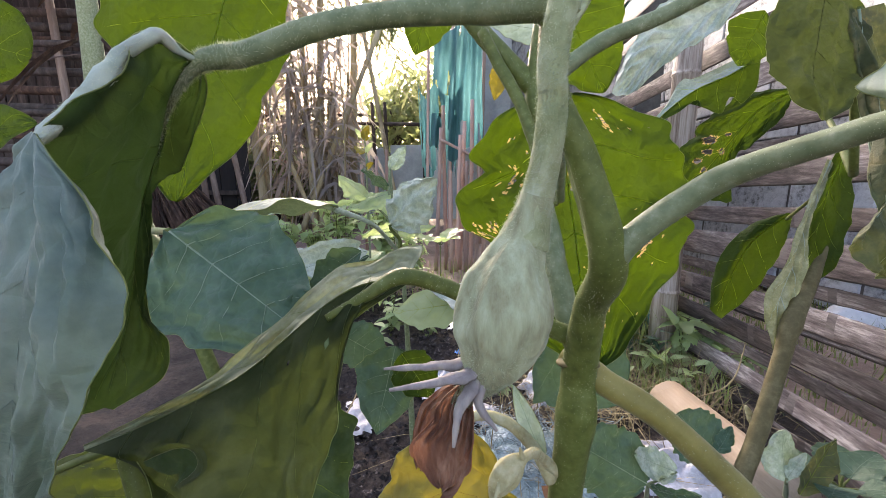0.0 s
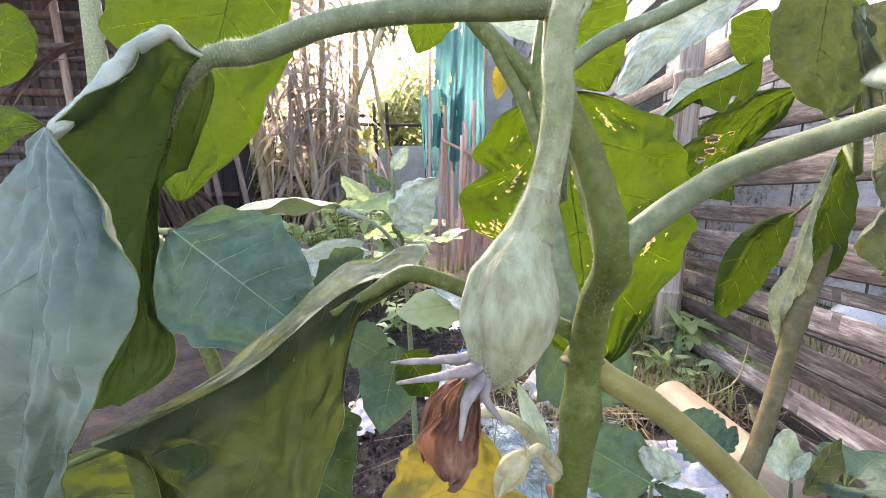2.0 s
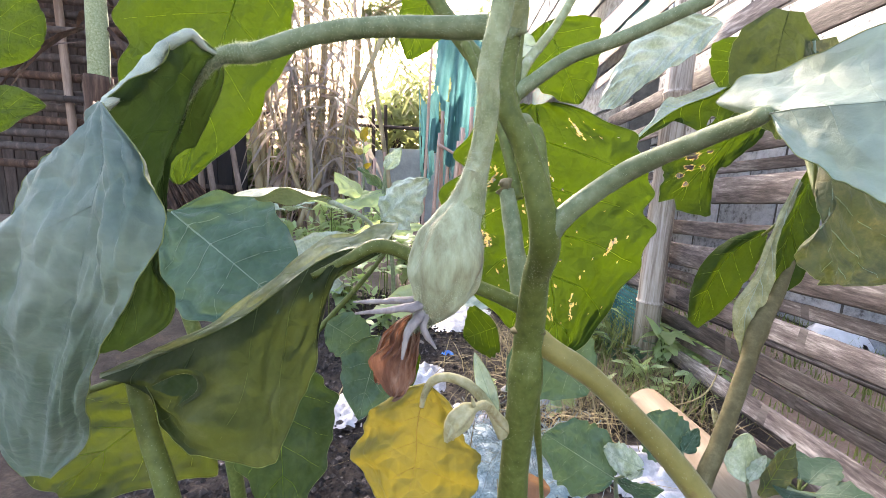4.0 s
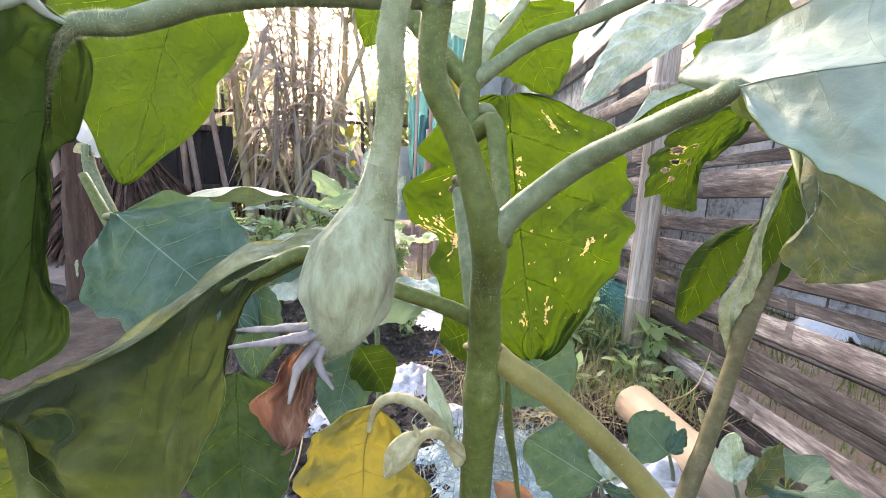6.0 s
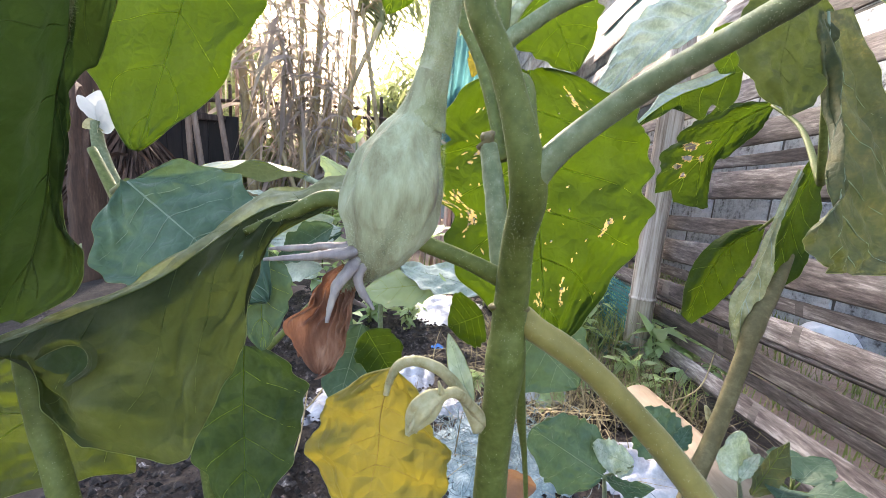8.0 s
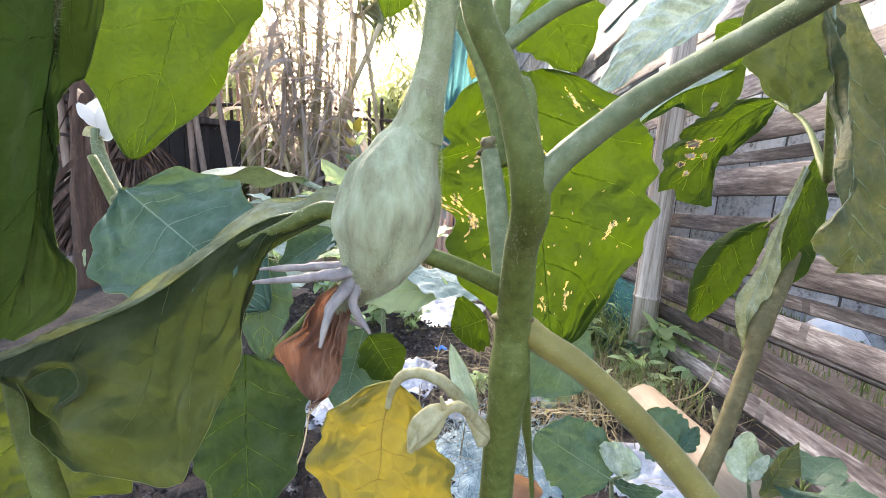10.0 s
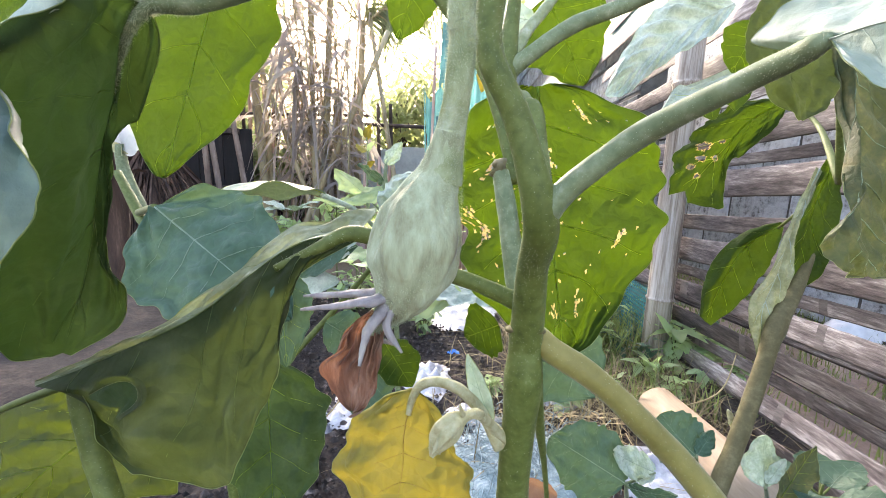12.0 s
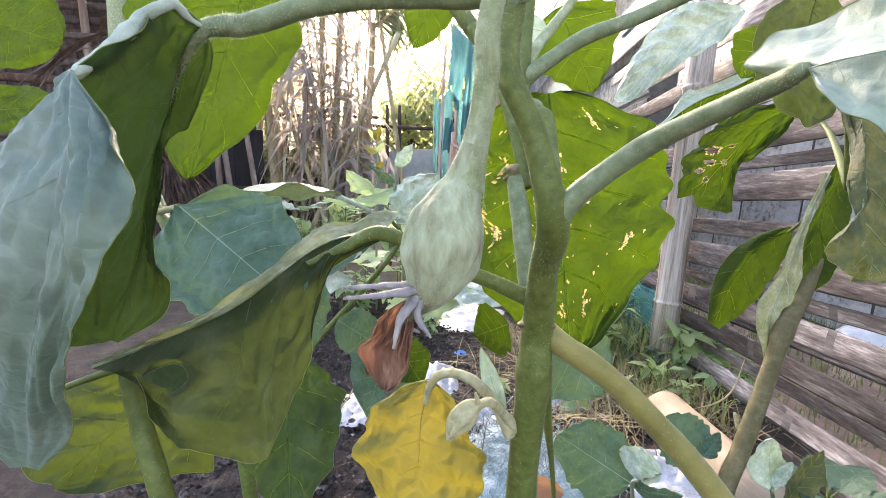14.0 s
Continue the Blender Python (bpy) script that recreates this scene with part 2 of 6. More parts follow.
CLOD = surface("soil_clod", [(0.3, (0.012, 0.010, 0.010)), (0.55, (0.045, 0.037, 0.035)), (0.68, (0.16, 0.13, 0.12)), (0.76, (0.42, 0.40, 0.40))], 40, 0.95, 0.8, 160, depth=0.005, vary=0.8, island=True)
BAMBOO_GREY = surface("bamboo_pole_grey", [(0.30, (0.101, 0.070, 0.051)), (0.42, (0.230, 0.189, 0.155)), (0.54, (0.378, 0.338, 0.297)), (0.7, (0.513, 0.472, 0.425))], 9, 0.6, 0.4, 60, (5, 5, 0.22), depth=0.002, fine=0.5)
SLAT = surface("bamboo_slat", [(0.28, (0.025, 0.019, 0.019)), (0.44, (0.088, 0.070, 0.066)), (0.58, (0.175, 0.147, 0.138)), (0.74, (0.425, 0.381, 0.356))], 6, 0.7, 0.6, 60, (5, 0.45, 3), depth=0.003, fine=0.8, vary=0.35)
SLAT_NODE = surface("bamboo_node", [(0.3, (0.06, 0.05, 0.047)), (0.6, (0.17, 0.145, 0.135)), (0.75, (0.33, 0.29, 0.27))], 14, 0.75, 0.5, 90, (4, 0.6, 3), vary=0.4)
CREAM = surface("bamboo_cut_fresh", [(0.3, (0.20, 0.150, 0.105)), (0.5, (0.265, 0.205, 0.148)), (0.72, (0.33, 0.265, 0.20))], 8, 0.55, 0.3, 60, (4, 0.4, 4), depth=0.001, fine=0.5)
STAKE = surface("stake_bamboo", [(0.3, (0.28, 0.17, 0.14)), (0.55, (0.44, 0.30, 0.25)), (0.72, (0.56, 0.44, 0.36))], 8, 0.7, 0.3, 60, (3, 3, 0.3), vary=0.3)
SHED_POST = surface("shed_post_bamboo", [(0.3, (0.11, 0.075, 0.06)), (0.55, (0.20, 0.145, 0.115)), (0.72, (0.30, 0.23, 0.19))], 8, 0.75, 0.3, 60, (3, 3, 0.3), vary=0.3)
CANE = surface("cane_stalk", [(0.3, (0.17, 0.13, 0.08)), (0.55, (0.33, 0.27, 0.15)), (0.72, (0.34, 0.29, 0.22))], 5, 0.6, 0.3, 50, (3, 3, 0.3), vary=0.4, island=True)
BLOCK = surface("wall_block", [(0.28, (0.045, 0.048, 0.050)), (0.40, (0.11, 0.122, 0.127)), (0.54, (0.175, 0.195, 0.205)), (0.70, (0.24, 0.26, 0.27))], 7, 0.9, 0.8, 50, depth=0.006, fine=0.9, vary=0.3)
# Pale painted blocks, whitened further: light on the far wall is in the colour.
BLOCK_WHITE_LIT = surface("wall_block_white_lit", [(0.28, (0.10, 0.10, 0.10)), (0.40, (0.34, 0.36, 0.38)), (0.54, (0.48, 0.51, 0.54)), (0.70, (0.56, 0.59, 0.62))], 6, 0.9, 0.8, 40, depth=0.006, fine=1.0, vary=0.2)
MORTAR = surface("mortar", [(0.3, (0.05, 0.05, 0.048)), (0.7, (0.13, 0.13, 0.12))], 12, 0.95, 0.7, 80)
NET = surface("shade_net", [(0.3, (0.012, 0.10, 0.11)), (0.7, (0.03, 0.20, 0.20))], 20, 0.6, 0.2, 90)
PLASTIC = surface("plastic_bag", [(0.3, (0.26, 0.27, 0.30)), (0.55, (0.46, 0.47, 0.51)), (0.72, (0.66, 0.67, 0.70))], 22, 0.35, 0.6, 90, depth=0.003, fine=0.7)
WHITE_BAG = surface("white_bag", [(0.3, (0.62, 0.64, 0.68)), (0.7, (0.80, 0.81, 0.83))], 12, 0.35, 0.3, 60, depth=0.002)
SACK = surface("sack_fibre", [(0.3, (0.11, 0.17, 0.19)), (0.55, (0.24, 0.32, 0.34)), (0.72, (0.44, 0.51, 0.53))], 40, 0.6, 0.7, 220, depth=0.002, vary=0.45, island=True, fine=0.8)
STRAW = surface("straw", [(0.3, (0.16, 0.12, 0.06)), (0.7, (0.32, 0.26, 0.14))], 10, 0.7, 0.2, 80, vary=0.5, island=True)
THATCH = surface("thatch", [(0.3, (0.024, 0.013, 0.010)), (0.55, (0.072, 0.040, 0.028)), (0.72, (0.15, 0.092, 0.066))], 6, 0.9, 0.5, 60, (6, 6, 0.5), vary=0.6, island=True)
DARKWOOD = surface("shed_board", [(0.3, (0.026, 0.020, 0.019)), (0.55, (0.062, 0.048, 0.045)), (0.72, (0.13, 0.104, 0.094))], 8, 0.8, 0.4, 60, (3, 3, 0.4), vary=0.3)
# Near-black boards: the shade inside the shed is put into the colour.
SHED_SHADE = surface("shed_board_shaded", [(0.3, (0.008, 0.008, 0.010)), (0.6, (0.017, 0.015, 0.017)), (0.75, (0.034, 0.029, 0.029))], 8, 0.8, 0.4, 60, (3, 3, 0.4), vary=0.3)
PANEL = surface("panel_grey", [(0.3, (0.25, 0.28, 0.28)), (0.7, (0.42, 0.46, 0.46))], 4, 0.7, 0.2, 40)
BLUE = surface("blue_scrap", [(0.3, (0.02, 0.12, 0.45)), (0.7, (0.05, 0.25, 0.65))], 20, 0.4, 0.1, 90)
DRYLEAF = leafy("dead_leaf", [(0.3, (0.16, 0.08, 0.05)), (0.7, (0.30, 0.17, 0.10))], (0.4, 0.2, 0.08), 0.25, 0.7, 40, 0.2)
GRASS = leafy("grass_blade", [(0.3, (0.10, 0.15, 0.05)), (0.7, (0.24, 0.30, 0.11))], (0.34, 0.42, 0.12), 0.4, 0.55, 6, 0.15, vary=0.45)

m, ns, ln, p = nodes("cyan_sheet")
CYAN = m
n = noise_tex(m.node_tree, 14, 4, 0.6, (1, 1, 0.3))
r = ramp(m.node_tree, [(0.3, (0.03, 0.13, 0.145)), (0.7, (0.10, 0.25, 0.26))])
ln.new(n.outputs[0], r.inputs[0])
ln.new(r.outputs[0], p.inputs["Base Color"])
tr, mx = ns.new("ShaderNodeBsdfTranslucent"), ns.new("ShaderNodeMixShader")
ln.new(r.outputs[0], tr.inputs[0])
mx.inputs[0].default_value = 0.5
ln.new(p.outputs[0], mx.inputs[1])
ln.new(tr.outputs[0], mx.inputs[2])
ln.new(mx.outputs[0], ns["Material Output"].inputs[0])


# ---- builders ----
def V(p):
    return Vector(p)


def mesh_ob(name, verts, faces, mats, parent=None, label="", smooth=True, index=None):
    me = bpy.data.meshes.new(name)
    me.from_pydata([tuple(v) for v in verts], [], faces)
    for k in (mats if isinstance(mats, (list, tuple)) else [mats]):
        me.materials.append(k)
    if smooth:
        me.polygons.foreach_set("use_smooth", [True] * len(me.polygons))
    if index is not None:
        me.polygons.foreach_set("material_index", index)
    me.update()
    ob = new(name, me)
    if parent:
        ob.parent = parent
    if label:
        ob["label"] = label
    return ob


def spline(pts, n):
    """Smooth curve through points (with any number of columns), n samples."""
    a = np.array(pts, float)
    if len(a) == 2:
        return np.array([a[0] + (a[1] - a[0]) * s for s in np.linspace(0, 1, n)])
    q = np.vstack([2 * a[0] - a[1], a, 2 * a[-1] - a[-2]])
    out = []
    for s in np.linspace(0, len(a) - 1 - 1e-9, n):
        i = int(s)
        f = s - i
        p0, p1, p2, p3 = q[i:i + 4]
        out.append(0.5 * (2 * p1 + (p2 - p0) * f + (2 * p0 - 5 * p1 + 4 * p2 - p3) * f * f + (3 * p1 - p0 - 3 * p2 + p3) * f ** 3))
    return np.array(out)


def tube_data(path, radii, sides=12, wob=0.0, seed=0, cap=True, ribs=0, rib=0.0):
    rng = np.random.RandomState(seed)
    path = np.array(path, float)
    n = len(path)
    tan = np.gradient(path, axis=0)
    tan /= np.linalg.norm(tan, axis=1)[:, None] + 1e-12
    ref = np.array([0.0, 0.0, 1.0]) if abs(tan[0][2]) < 0.9 else np.array([1.0, 0.0, 0.0])
    a = np.cross(tan[0], ref)
    a /= np.linalg.norm(a)
    vs, fs = [], []
    for i in range(n):
        a = a - tan[i] * a.dot(tan[i])
        a /= np.linalg.norm(a)
        b = np.cross(tan[i], a)
        for k in range(sides):
            w = 2 * math.pi * k / sides
            q = a * math.cos(w) + b * math.sin(w)
            r = radii[i] * (1 + 2 * wob * noise.fractal(Vector(path[i] / (max(radii) * 2.5 + 1e-9) + q * 1.2 * radii[i] / (max(radii) + 1e-9)) + Vector((seed, 0, 0)), 0.8, 2.0, 3)) if wob else radii[i]
            r *= 1 + rib * math.cos(ribs * w) * min(1.0, radii[i] / (max(radii) + 1e-9)) ** 2
            vs.append(path[i] + r * q)
    for i in range(n - 1):
        for k in range(sides):
            j = (k + 1) % sides
            fs.append((i * sides + k, i * sides + j, (i + 1) * sides + j, (i + 1) * sides + k))
    if cap:
        fs.append(tuple(range(sides))[::-1])
        fs.append(tuple((n - 1) * sides + k for k in range(sides)))
    return vs, fs


class Pile:
    """Gathers geometry of one part."""

    def __init__(self):
        self.v, self.f, self.m = [], [], []

    def add(self, data, mat=0):
        o = len(self.v)
        self.v += list(data[0])
        self.f += [tuple(i + o for i in f) for f in data[1]]
        self.m += [mat] * len(data[1])

    def make(self, name, mats, parent=None, label="", smooth=True):
        return mesh_ob(name, self.v, self.f, mats, parent, label, smooth, self.m)


def thing(name, at, label, category, group="", kind=""):
    e = new(name)
    e.location = at
    e.empty_display_size = 0.02
    tagged(e, label, category, group, kind)
    return e


def under(ob, parent):
    """Parents a part whose mesh is in world metres."""
    ob.parent = parent
    top = parent
    off = Vector((0, 0, 0))
    while top:
        off += top.location
        top = top.parent
    ob.matrix_parent_inverse = Matrix.Translation(-off)
    return ob


def stem(name, parent, pts, mat, label="", n=40, sides=16, wob=0.03, seed=1, nodes_at=(), bulge=0.25, hair=0, hair_len=0.001, ribs=0, rib=0.0):
    """Tapered shoot through points (x, y, z, radius), swelling at its nodes."""
    c = spline(pts, n)
    rad = c[:, 3].copy()
    for u in nodes_at:
        rad *= 1 + bulge * np.exp(-((np.linspace(0, 1, n) - u) / 0.03) ** 2)
    rng = np.random.RandomState(seed)
    path = c[:, :3]
    ob = mesh_ob(name, *tube_data(path, rad, sides, wob, seed, True, ribs, rib), mat)
    under(ob, parent)
    if label:
        ob["label"] = label
    if hair:
        vs, fs = [], []
        for _ in range(hair):
            s = rng.uniform(0, n - 1.001)
            i = int(s)
            p = path[i] + (path[i + 1] - path[i]) * (s - i)
            t = path[i + 1] - path[i]
            t /= np.linalg.norm(t) + 1e-12
            d = np.cross(t, rng.normal(0, 1, 3))
            d /= np.linalg.norm(d) + 1e-12
            w = np.cross(t, d)
            base = p + d * rad[i] * 0.97
            tip = base + (d + rng.normal(0, 0.35, 3)) * hair_len * rng.uniform(0.5, 1.2)
            k = len(vs)
            vs += [base - w * 0.00007, base + w * 0.00007, tip]
            fs.append((k, k + 1, k + 2))
        h = mesh_ob("hairs", vs, fs, HAIR)
        h.parent = ob
        tagged(h, "fine pale hairs", kind="stuff")
    return ob


def sm(a, b, x):
    x = max(0.0, min(1.0, (x - a) / (b - a)))
    return x * x * (3 - 2 * x)


def leaf(parent, base, tip, side, mat, vein_mat=VEIN, name="leaf", label="", peak=0.42, lobes=3.0, lobe=0.10, arch=0.0, fold=(0.0, 0.0), curl=(0.0, 0.0),
         curl_from=0.3, curl_to=1.0, grow=1.0, lblunt=None, wave=0.02, seed=0, nu=34, nv=10, veins=5, scars=0, twist=0.0, left=1.0, quilt=0.010, width=1.0, vein_r=0.0006, margin=True, blunt=0.75, sweep=(0.0, 0.0), lpeak=None, flip=None, rough=0.018, spots=(), wrinkle=0.0):
    """Broad wavy leaf. base, tip and side lie on it; side also gives its half width. fold, curl: radians of each half (side's half last)."""
    B, T, S = np.array(base), np.array(tip), np.array(side)
    L = np.linalg.norm(T - B)
    e1 = (T - B) / L
    s = (S - B) - e1 * (S - B).dot(e1)
    hw = np.linalg.norm(s) * width
    e2 = s / np.linalg.norm(s)
    n = np.cross(e1, e2)
    rng = np.random.RandomState(seed)
    ph = rng.uniform(0, 6.28, 8)
    k = math.log(0.5) / math.log(peak)
    kl = math.log(0.5) / math.log(lpeak or peak)

    def half(u, sgn):
        f = max(0.0, math.sin(math.pi * u ** (kl if sgn < 0 else k))) ** (lblunt if lblunt and sgn < 0 else blunt)
        o = 0 if sgn < 0 else 3
        f *= 1 + lobe * (0.8 * (abs(math.sin(math.pi * lobes * u + ph[o])) ** 0.7 - 0.62) + 1.5 * noise.noise(Vector((u * lobes * 2.4 + ph[o] * 3, ph[o + 2], seed)))) * min(1, 4 * u) * min(1, 5 * (1 - u)) + lobe * 0.3 * math.sin(2 * math.pi * lobes * 2.3 * u + ph[o + 1])
        return f * hw * (left if sgn < 0 else 1)

    def place(u, v):
        sgn = -1 if v < 0 else 1
        a = abs(v)
        i = 0 if v < 0 else 1
        w = half(u, sgn)
        lat = nor = 0.0
        steps = 8
        for j in range(steps):
            q = (j + 0.5) / steps * a
            ang = fold[i] * min(1, q * 6) + curl[i] * sm(curl_from, curl_to, q) * (grow + (1 - grow) * min(1.0, u / 0.5))
            lat += math.cos(ang) * a / steps
            nor += math.sin(ang) * a / steps
        lat, nor = lat * w * sgn, nor * w
        vein_phase = (veins + 0.5) * (u - 0.22 * a)
        nor += quilt * L * math.sin(math.pi * vein_phase) ** 2 * min(1, a * 3) * (1 - 0.5 * a)
        nor += rough * L * noise.fractal(Vector((u * 3.1 + seed * 1.7, v * 2.3, seed)), 0.9, 2.0, 3) * min(1, 0.3 + a)
        nor += wrinkle * L * math.sin(v * 21 + 3.5 * noise.noise(Vector((u * 4, v, seed)))) * math.sin(math.pi * min(1, u + 0.15))
        nor += wave * L * math.sin(2 * math.pi * (lobes * 0.9 * u) + ph[6] + (0 if v < 0 else 2.1)) * a * a
        tw = twist * u
        lat, nor = lat * math.cos(tw) - nor * math.sin(tw), lat * math.sin(tw) + nor * math.cos(tw)
        along = L * (u - 0.05 * a * math.sin(math.pi * u) + sweep[i] * a * u)
        return B + e1 * along + e2 * lat + n * (nor + arch * L * 4 * u * (1 - u))

    vs, fs, idx = [], [], []
    for i in range(nu + 1):
        for j in range(-nv, nv + 1):
            ju, jv = (rng.uniform(-0.45, 0.45, 2) if (scars and 0 < i < nu and abs(j) < nv) else (0.0, 0.0))
            vs.append(place(0.005 + 0.99 * (i + ju) / nu, (j + jv) / nv))
    W = 2 * nv + 1
    holes = [(rng.uniform(0.08, 0.9), rng.uniform(-0.85, 0.85), rng.uniform(0.003, 0.007)) for _ in range(scars)]
    for hu, hv, hr in spots:
        holes += [(hu + rng.normal(0, hr), hv + rng.normal(0, hr), rng.uniform(0.004, 0.009)) for _ in range(16)]
    spot_table = np.array(holes)
    for i in range(nu):
        for j in range(2 * nv):
            u, v = (i + 0.5) / nu, (j + 0.5 - nv) / nv
            turn = fold[0] * min(1, -v * 6) + curl[0] * sm(curl_from, curl_to, -v) * (grow + (1 - grow) * min(1.0, u / 0.5))
            mi = 2 if flip is not None and v < 0 and abs(turn) > flip[0] else 0
            drop = False
            for hu, hv, hr in (spot_table[np.hypot(u - spot_table[:, 0], (v - spot_table[:, 1]) * 0.55) < spot_table[:, 2] * 1.3] if holes else ()):
                if math.hypot(u - hu, (v - hv) * 0.55) < hr * rng.uniform(0.6, 1.3):
                    mi = 1
                    drop = drop or rng.uniform() < 0.22
            if not drop:
                fs.append((i * W + j, i * W + j + 1, (i + 1) * W + j + 1, (i + 1) * W + j))
                idx.append(mi)
    blade = mesh_ob(name, vs, fs, [mat, SPOT, flip[1] if flip else mat], None, label, True, idx)
    under(blade, parent)
    pl = Pile()
    us = np.linspace(0.0, 0.97, 22)
    pl.add(tube_data([place(max(0.005, u), 0) for u in us], [vein_r * L / 0.15 * (1.25 - u) for u in us], 6))
    if veins:
        for q in range(1, veins + 1):
            for sg in (-1, 1):
                u0 = (q - 0.25) / (veins + 0.5)
                pts, rr = [], []
                for a in np.linspace(0, 0.9, 9):
                    u = u0 + 0.22 * a
                    if u < 0.97:
                        pts.append(place(u, sg * a) + n * vein_r * 0.35 * L / 0.15)
                        rr.append(vein_r * 0.5 * L / 0.15 * (1.1 - a))
                if len(pts) > 3:
                    pl.add(tube_data(pts, rr, 5))
    vo = pl.make("midrib", [vein_mat])
    vo.parent = blade
    if margin:
        mp = Pile()
        for sg in (-1, 1):
            us = np.linspace(0.01, 0.99, nu + 1)
            mp.add(tube_data([place(u, sg) for u in us], [0.00014 * max(0.7, min(1.5, L / 0.15))] * len(us), 4))
        mo = mp.make("margin", [MARGIN])
        mo.parent = blade
    return blade


def draped(parent, rib, lo, hi, mat, vein_mat=VEIN, name="leaf", label="", camber=(0.0, 0.0), scallop=0.03, ruffle=0.02, rough=0.02, quilt=0.012, veins=5, vein_r=0.0006, seed=0, nu=60, nv=14, holes=(), second=None, margin=True):
    """Limp leaf hung on a midrib curve between two margin curves; camber bows each half, second is the material of the hi half."""
    c0, cl, ch = spline(rib, nu + 1), spline(lo, nu + 1), spline(hi, nu + 1)
    L = float(np.linalg.norm(np.diff(c0, axis=0), axis=1).sum())
    W0 = float(np.linalg.norm(cl - c0, axis=1).mean() + np.linalg.norm(ch - c0, axis=1).mean()) / 2
    tan = np.gradient(c0, axis=0)
    nrm = []
    for i in range(nu + 1):
        q = np.cross(tan[i], ch[i] - cl[i])
        nrm.append(q / (np.linalg.norm(q) + 1e-12))
    nrm = np.array(nrm)
    for _ in range(6):
        nrm[1:-1] = (nrm[:-2] + nrm[1:-1] + nrm[2:]) / 3
    nrm[0], nrm[-1] = nrm[1], nrm[-2]

    def place(u, v):
        s = max(0.0, min(nu - 1e-6, u * nu))
        i = int(s)
        f = s - i
        mixed = lambda q: q[i] * (1 - f) + q[i + 1] * f
        a = abs(v)
        r, e, n = mixed(c0), mixed(cl if v < 0 else ch), mixed(nrm)
        end = min(1.0, 6 * u) * min(1.0, 6 * (1 - u))
        reach = 1 + scallop * end * (1.6 * noise.noise(Vector((u * 9 + seed * 2.3, 5 if v < 0 else 9, seed))) + 0.7 * noise.noise(Vector((u * 23 + seed, 2 if v < 0 else 7, seed)))) * a
        p = r + (e - r) * a * reach
        h = camber[0 if v < 0 else 1] * W0 * math.sin(math.pi * min(1, a * 0.9)) * end
        h += quilt * L * math.sin(math.pi * (veins + 0.5) * (u - 0.2 * a)) ** 2 * min(1, a * 3) * (1 - 0.5 * a) * end
        h += rough * L * noise.fractal(Vector((u * 3.3 + seed * 1.7, v * 2.2, seed)), 0.9, 2.0, 4) * min(1, 0.25 + a) * end
        h += ruffle * L * noise.noise(Vector((u * 7 + seed, 3 if v < 0 else 8, 0.3 * seed))) * a * a * end
        return p + n * h

    vs, fs, idx = [], [], []
    W = 2 * nv + 1
    for i in range(nu + 1):
        for j in range(-nv, nv + 1):
            vs.append(place(i / nu, j / nv))
    for i in range(nu):
        for j in range(2 * nv):
            u, v = (i + 0.5) / nu, (j + 0.5 - nv) / nv
            mi = 2 if second is not None and v > 0 else 0
            gone = False
            for hu, hv, hr in holes:
                d = math.hypot(u - hu, (v - hv) * W0 / L) * (1 + 0.5 * noise.noise(Vector((u * 40, v * 20, seed))))
                gone = gone or d < hr
                mi = 1 if d < hr * 1.22 else mi
            if not gone:
                fs.append((i * W + j, i * W + j + 1, (i + 1) * W + j + 1, (i + 1) * W + j))
                idx.append(mi)
    blade = mesh_ob(name, vs, fs, [mat, SPOT, second or mat], None, label, True, idx)
    under(blade, parent)
    pl = Pile()
    us = np.linspace(0.0, 0.96, 24)
    k = L / 0.15
    pl.add(tube_data([place(u, 0) for u in us], [vein_r * k * (1.25 - u) for u in us], 6))
    for q in range(1, veins + 1):
        for sg in (-1, 1):
            pts, rr = [], []
            for a in np.linspace(0, 0.9, 10):
                u = (q - 0.25) / (veins + 0.5) + 0.2 * a
                if u < 0.96:
                    pts.append(place(u, sg * a))
                    rr.append(vein_r * 0.5 * k * (1.1 - a))
            if len(pts) > 3:
                pl.add(tube_data(pts, rr, 5))
    pl.make("midrib", [vein_mat]).parent = blade
    if margin:
        mp = Pile()
        for sg in (-1, 1):
            us = np.linspace(0.0, 1.0, nu + 1)
            mp.add(tube_data([place(u, sg) for u in us], [0.00014 * max(0.7, min(1.5, k))] * len(us), 4))
        mp.make("margin", [MARGIN]).parent = blade
    return blade


def P4(p, r):
    return (*p, r)


# ---- ground ----
def heightfield(name, x0, x1, y0, y1, nx, ny, amp, mat, z=0.0, seed=0.0, fall=0.0):
    vs = [(x0 + (x1 - x0) * i / nx, y0 + (y1 - y0) * j / ny, 0) for j in range(ny + 1) for i in range(nx + 1)]
    out = []
    for x, y, _ in vs:
        h = noise.fractal(Vector((x * 4 + seed, y * 4, 0)), 0.9, 2.0, 5) * amp
        if fall:
            d = min(x - x0, y - y0, y1 - y) / (fall * (1.3 + noise.noise(Vector((x * 3, y * 3, 4))) + 0.6 * noise.noise(Vector((x * 11, y * 11, 7)))))
            h -= 0.07 * (1 - sm(0.0, 1.0, d))
        out.append((x, y, z + h))
    fs = [(j * (nx + 1) + i, j * (nx + 1) + i + 1, (j + 1) * (nx + 1) + i + 1, (j + 1) * (nx + 1) + i) for j in range(ny) for i in range(nx)]
    return mesh_ob(name, out, fs, mat)


g = mesh_ob("ground", [(-400, -400, -0.02), (400, -400, -0.02), (400, 400, -0.02), (-400, 400, -0.02)], [(0, 1, 2, 3)], YARD)
tagged(g, "bare brown packed earth of the yard", "ground", kind="structure")
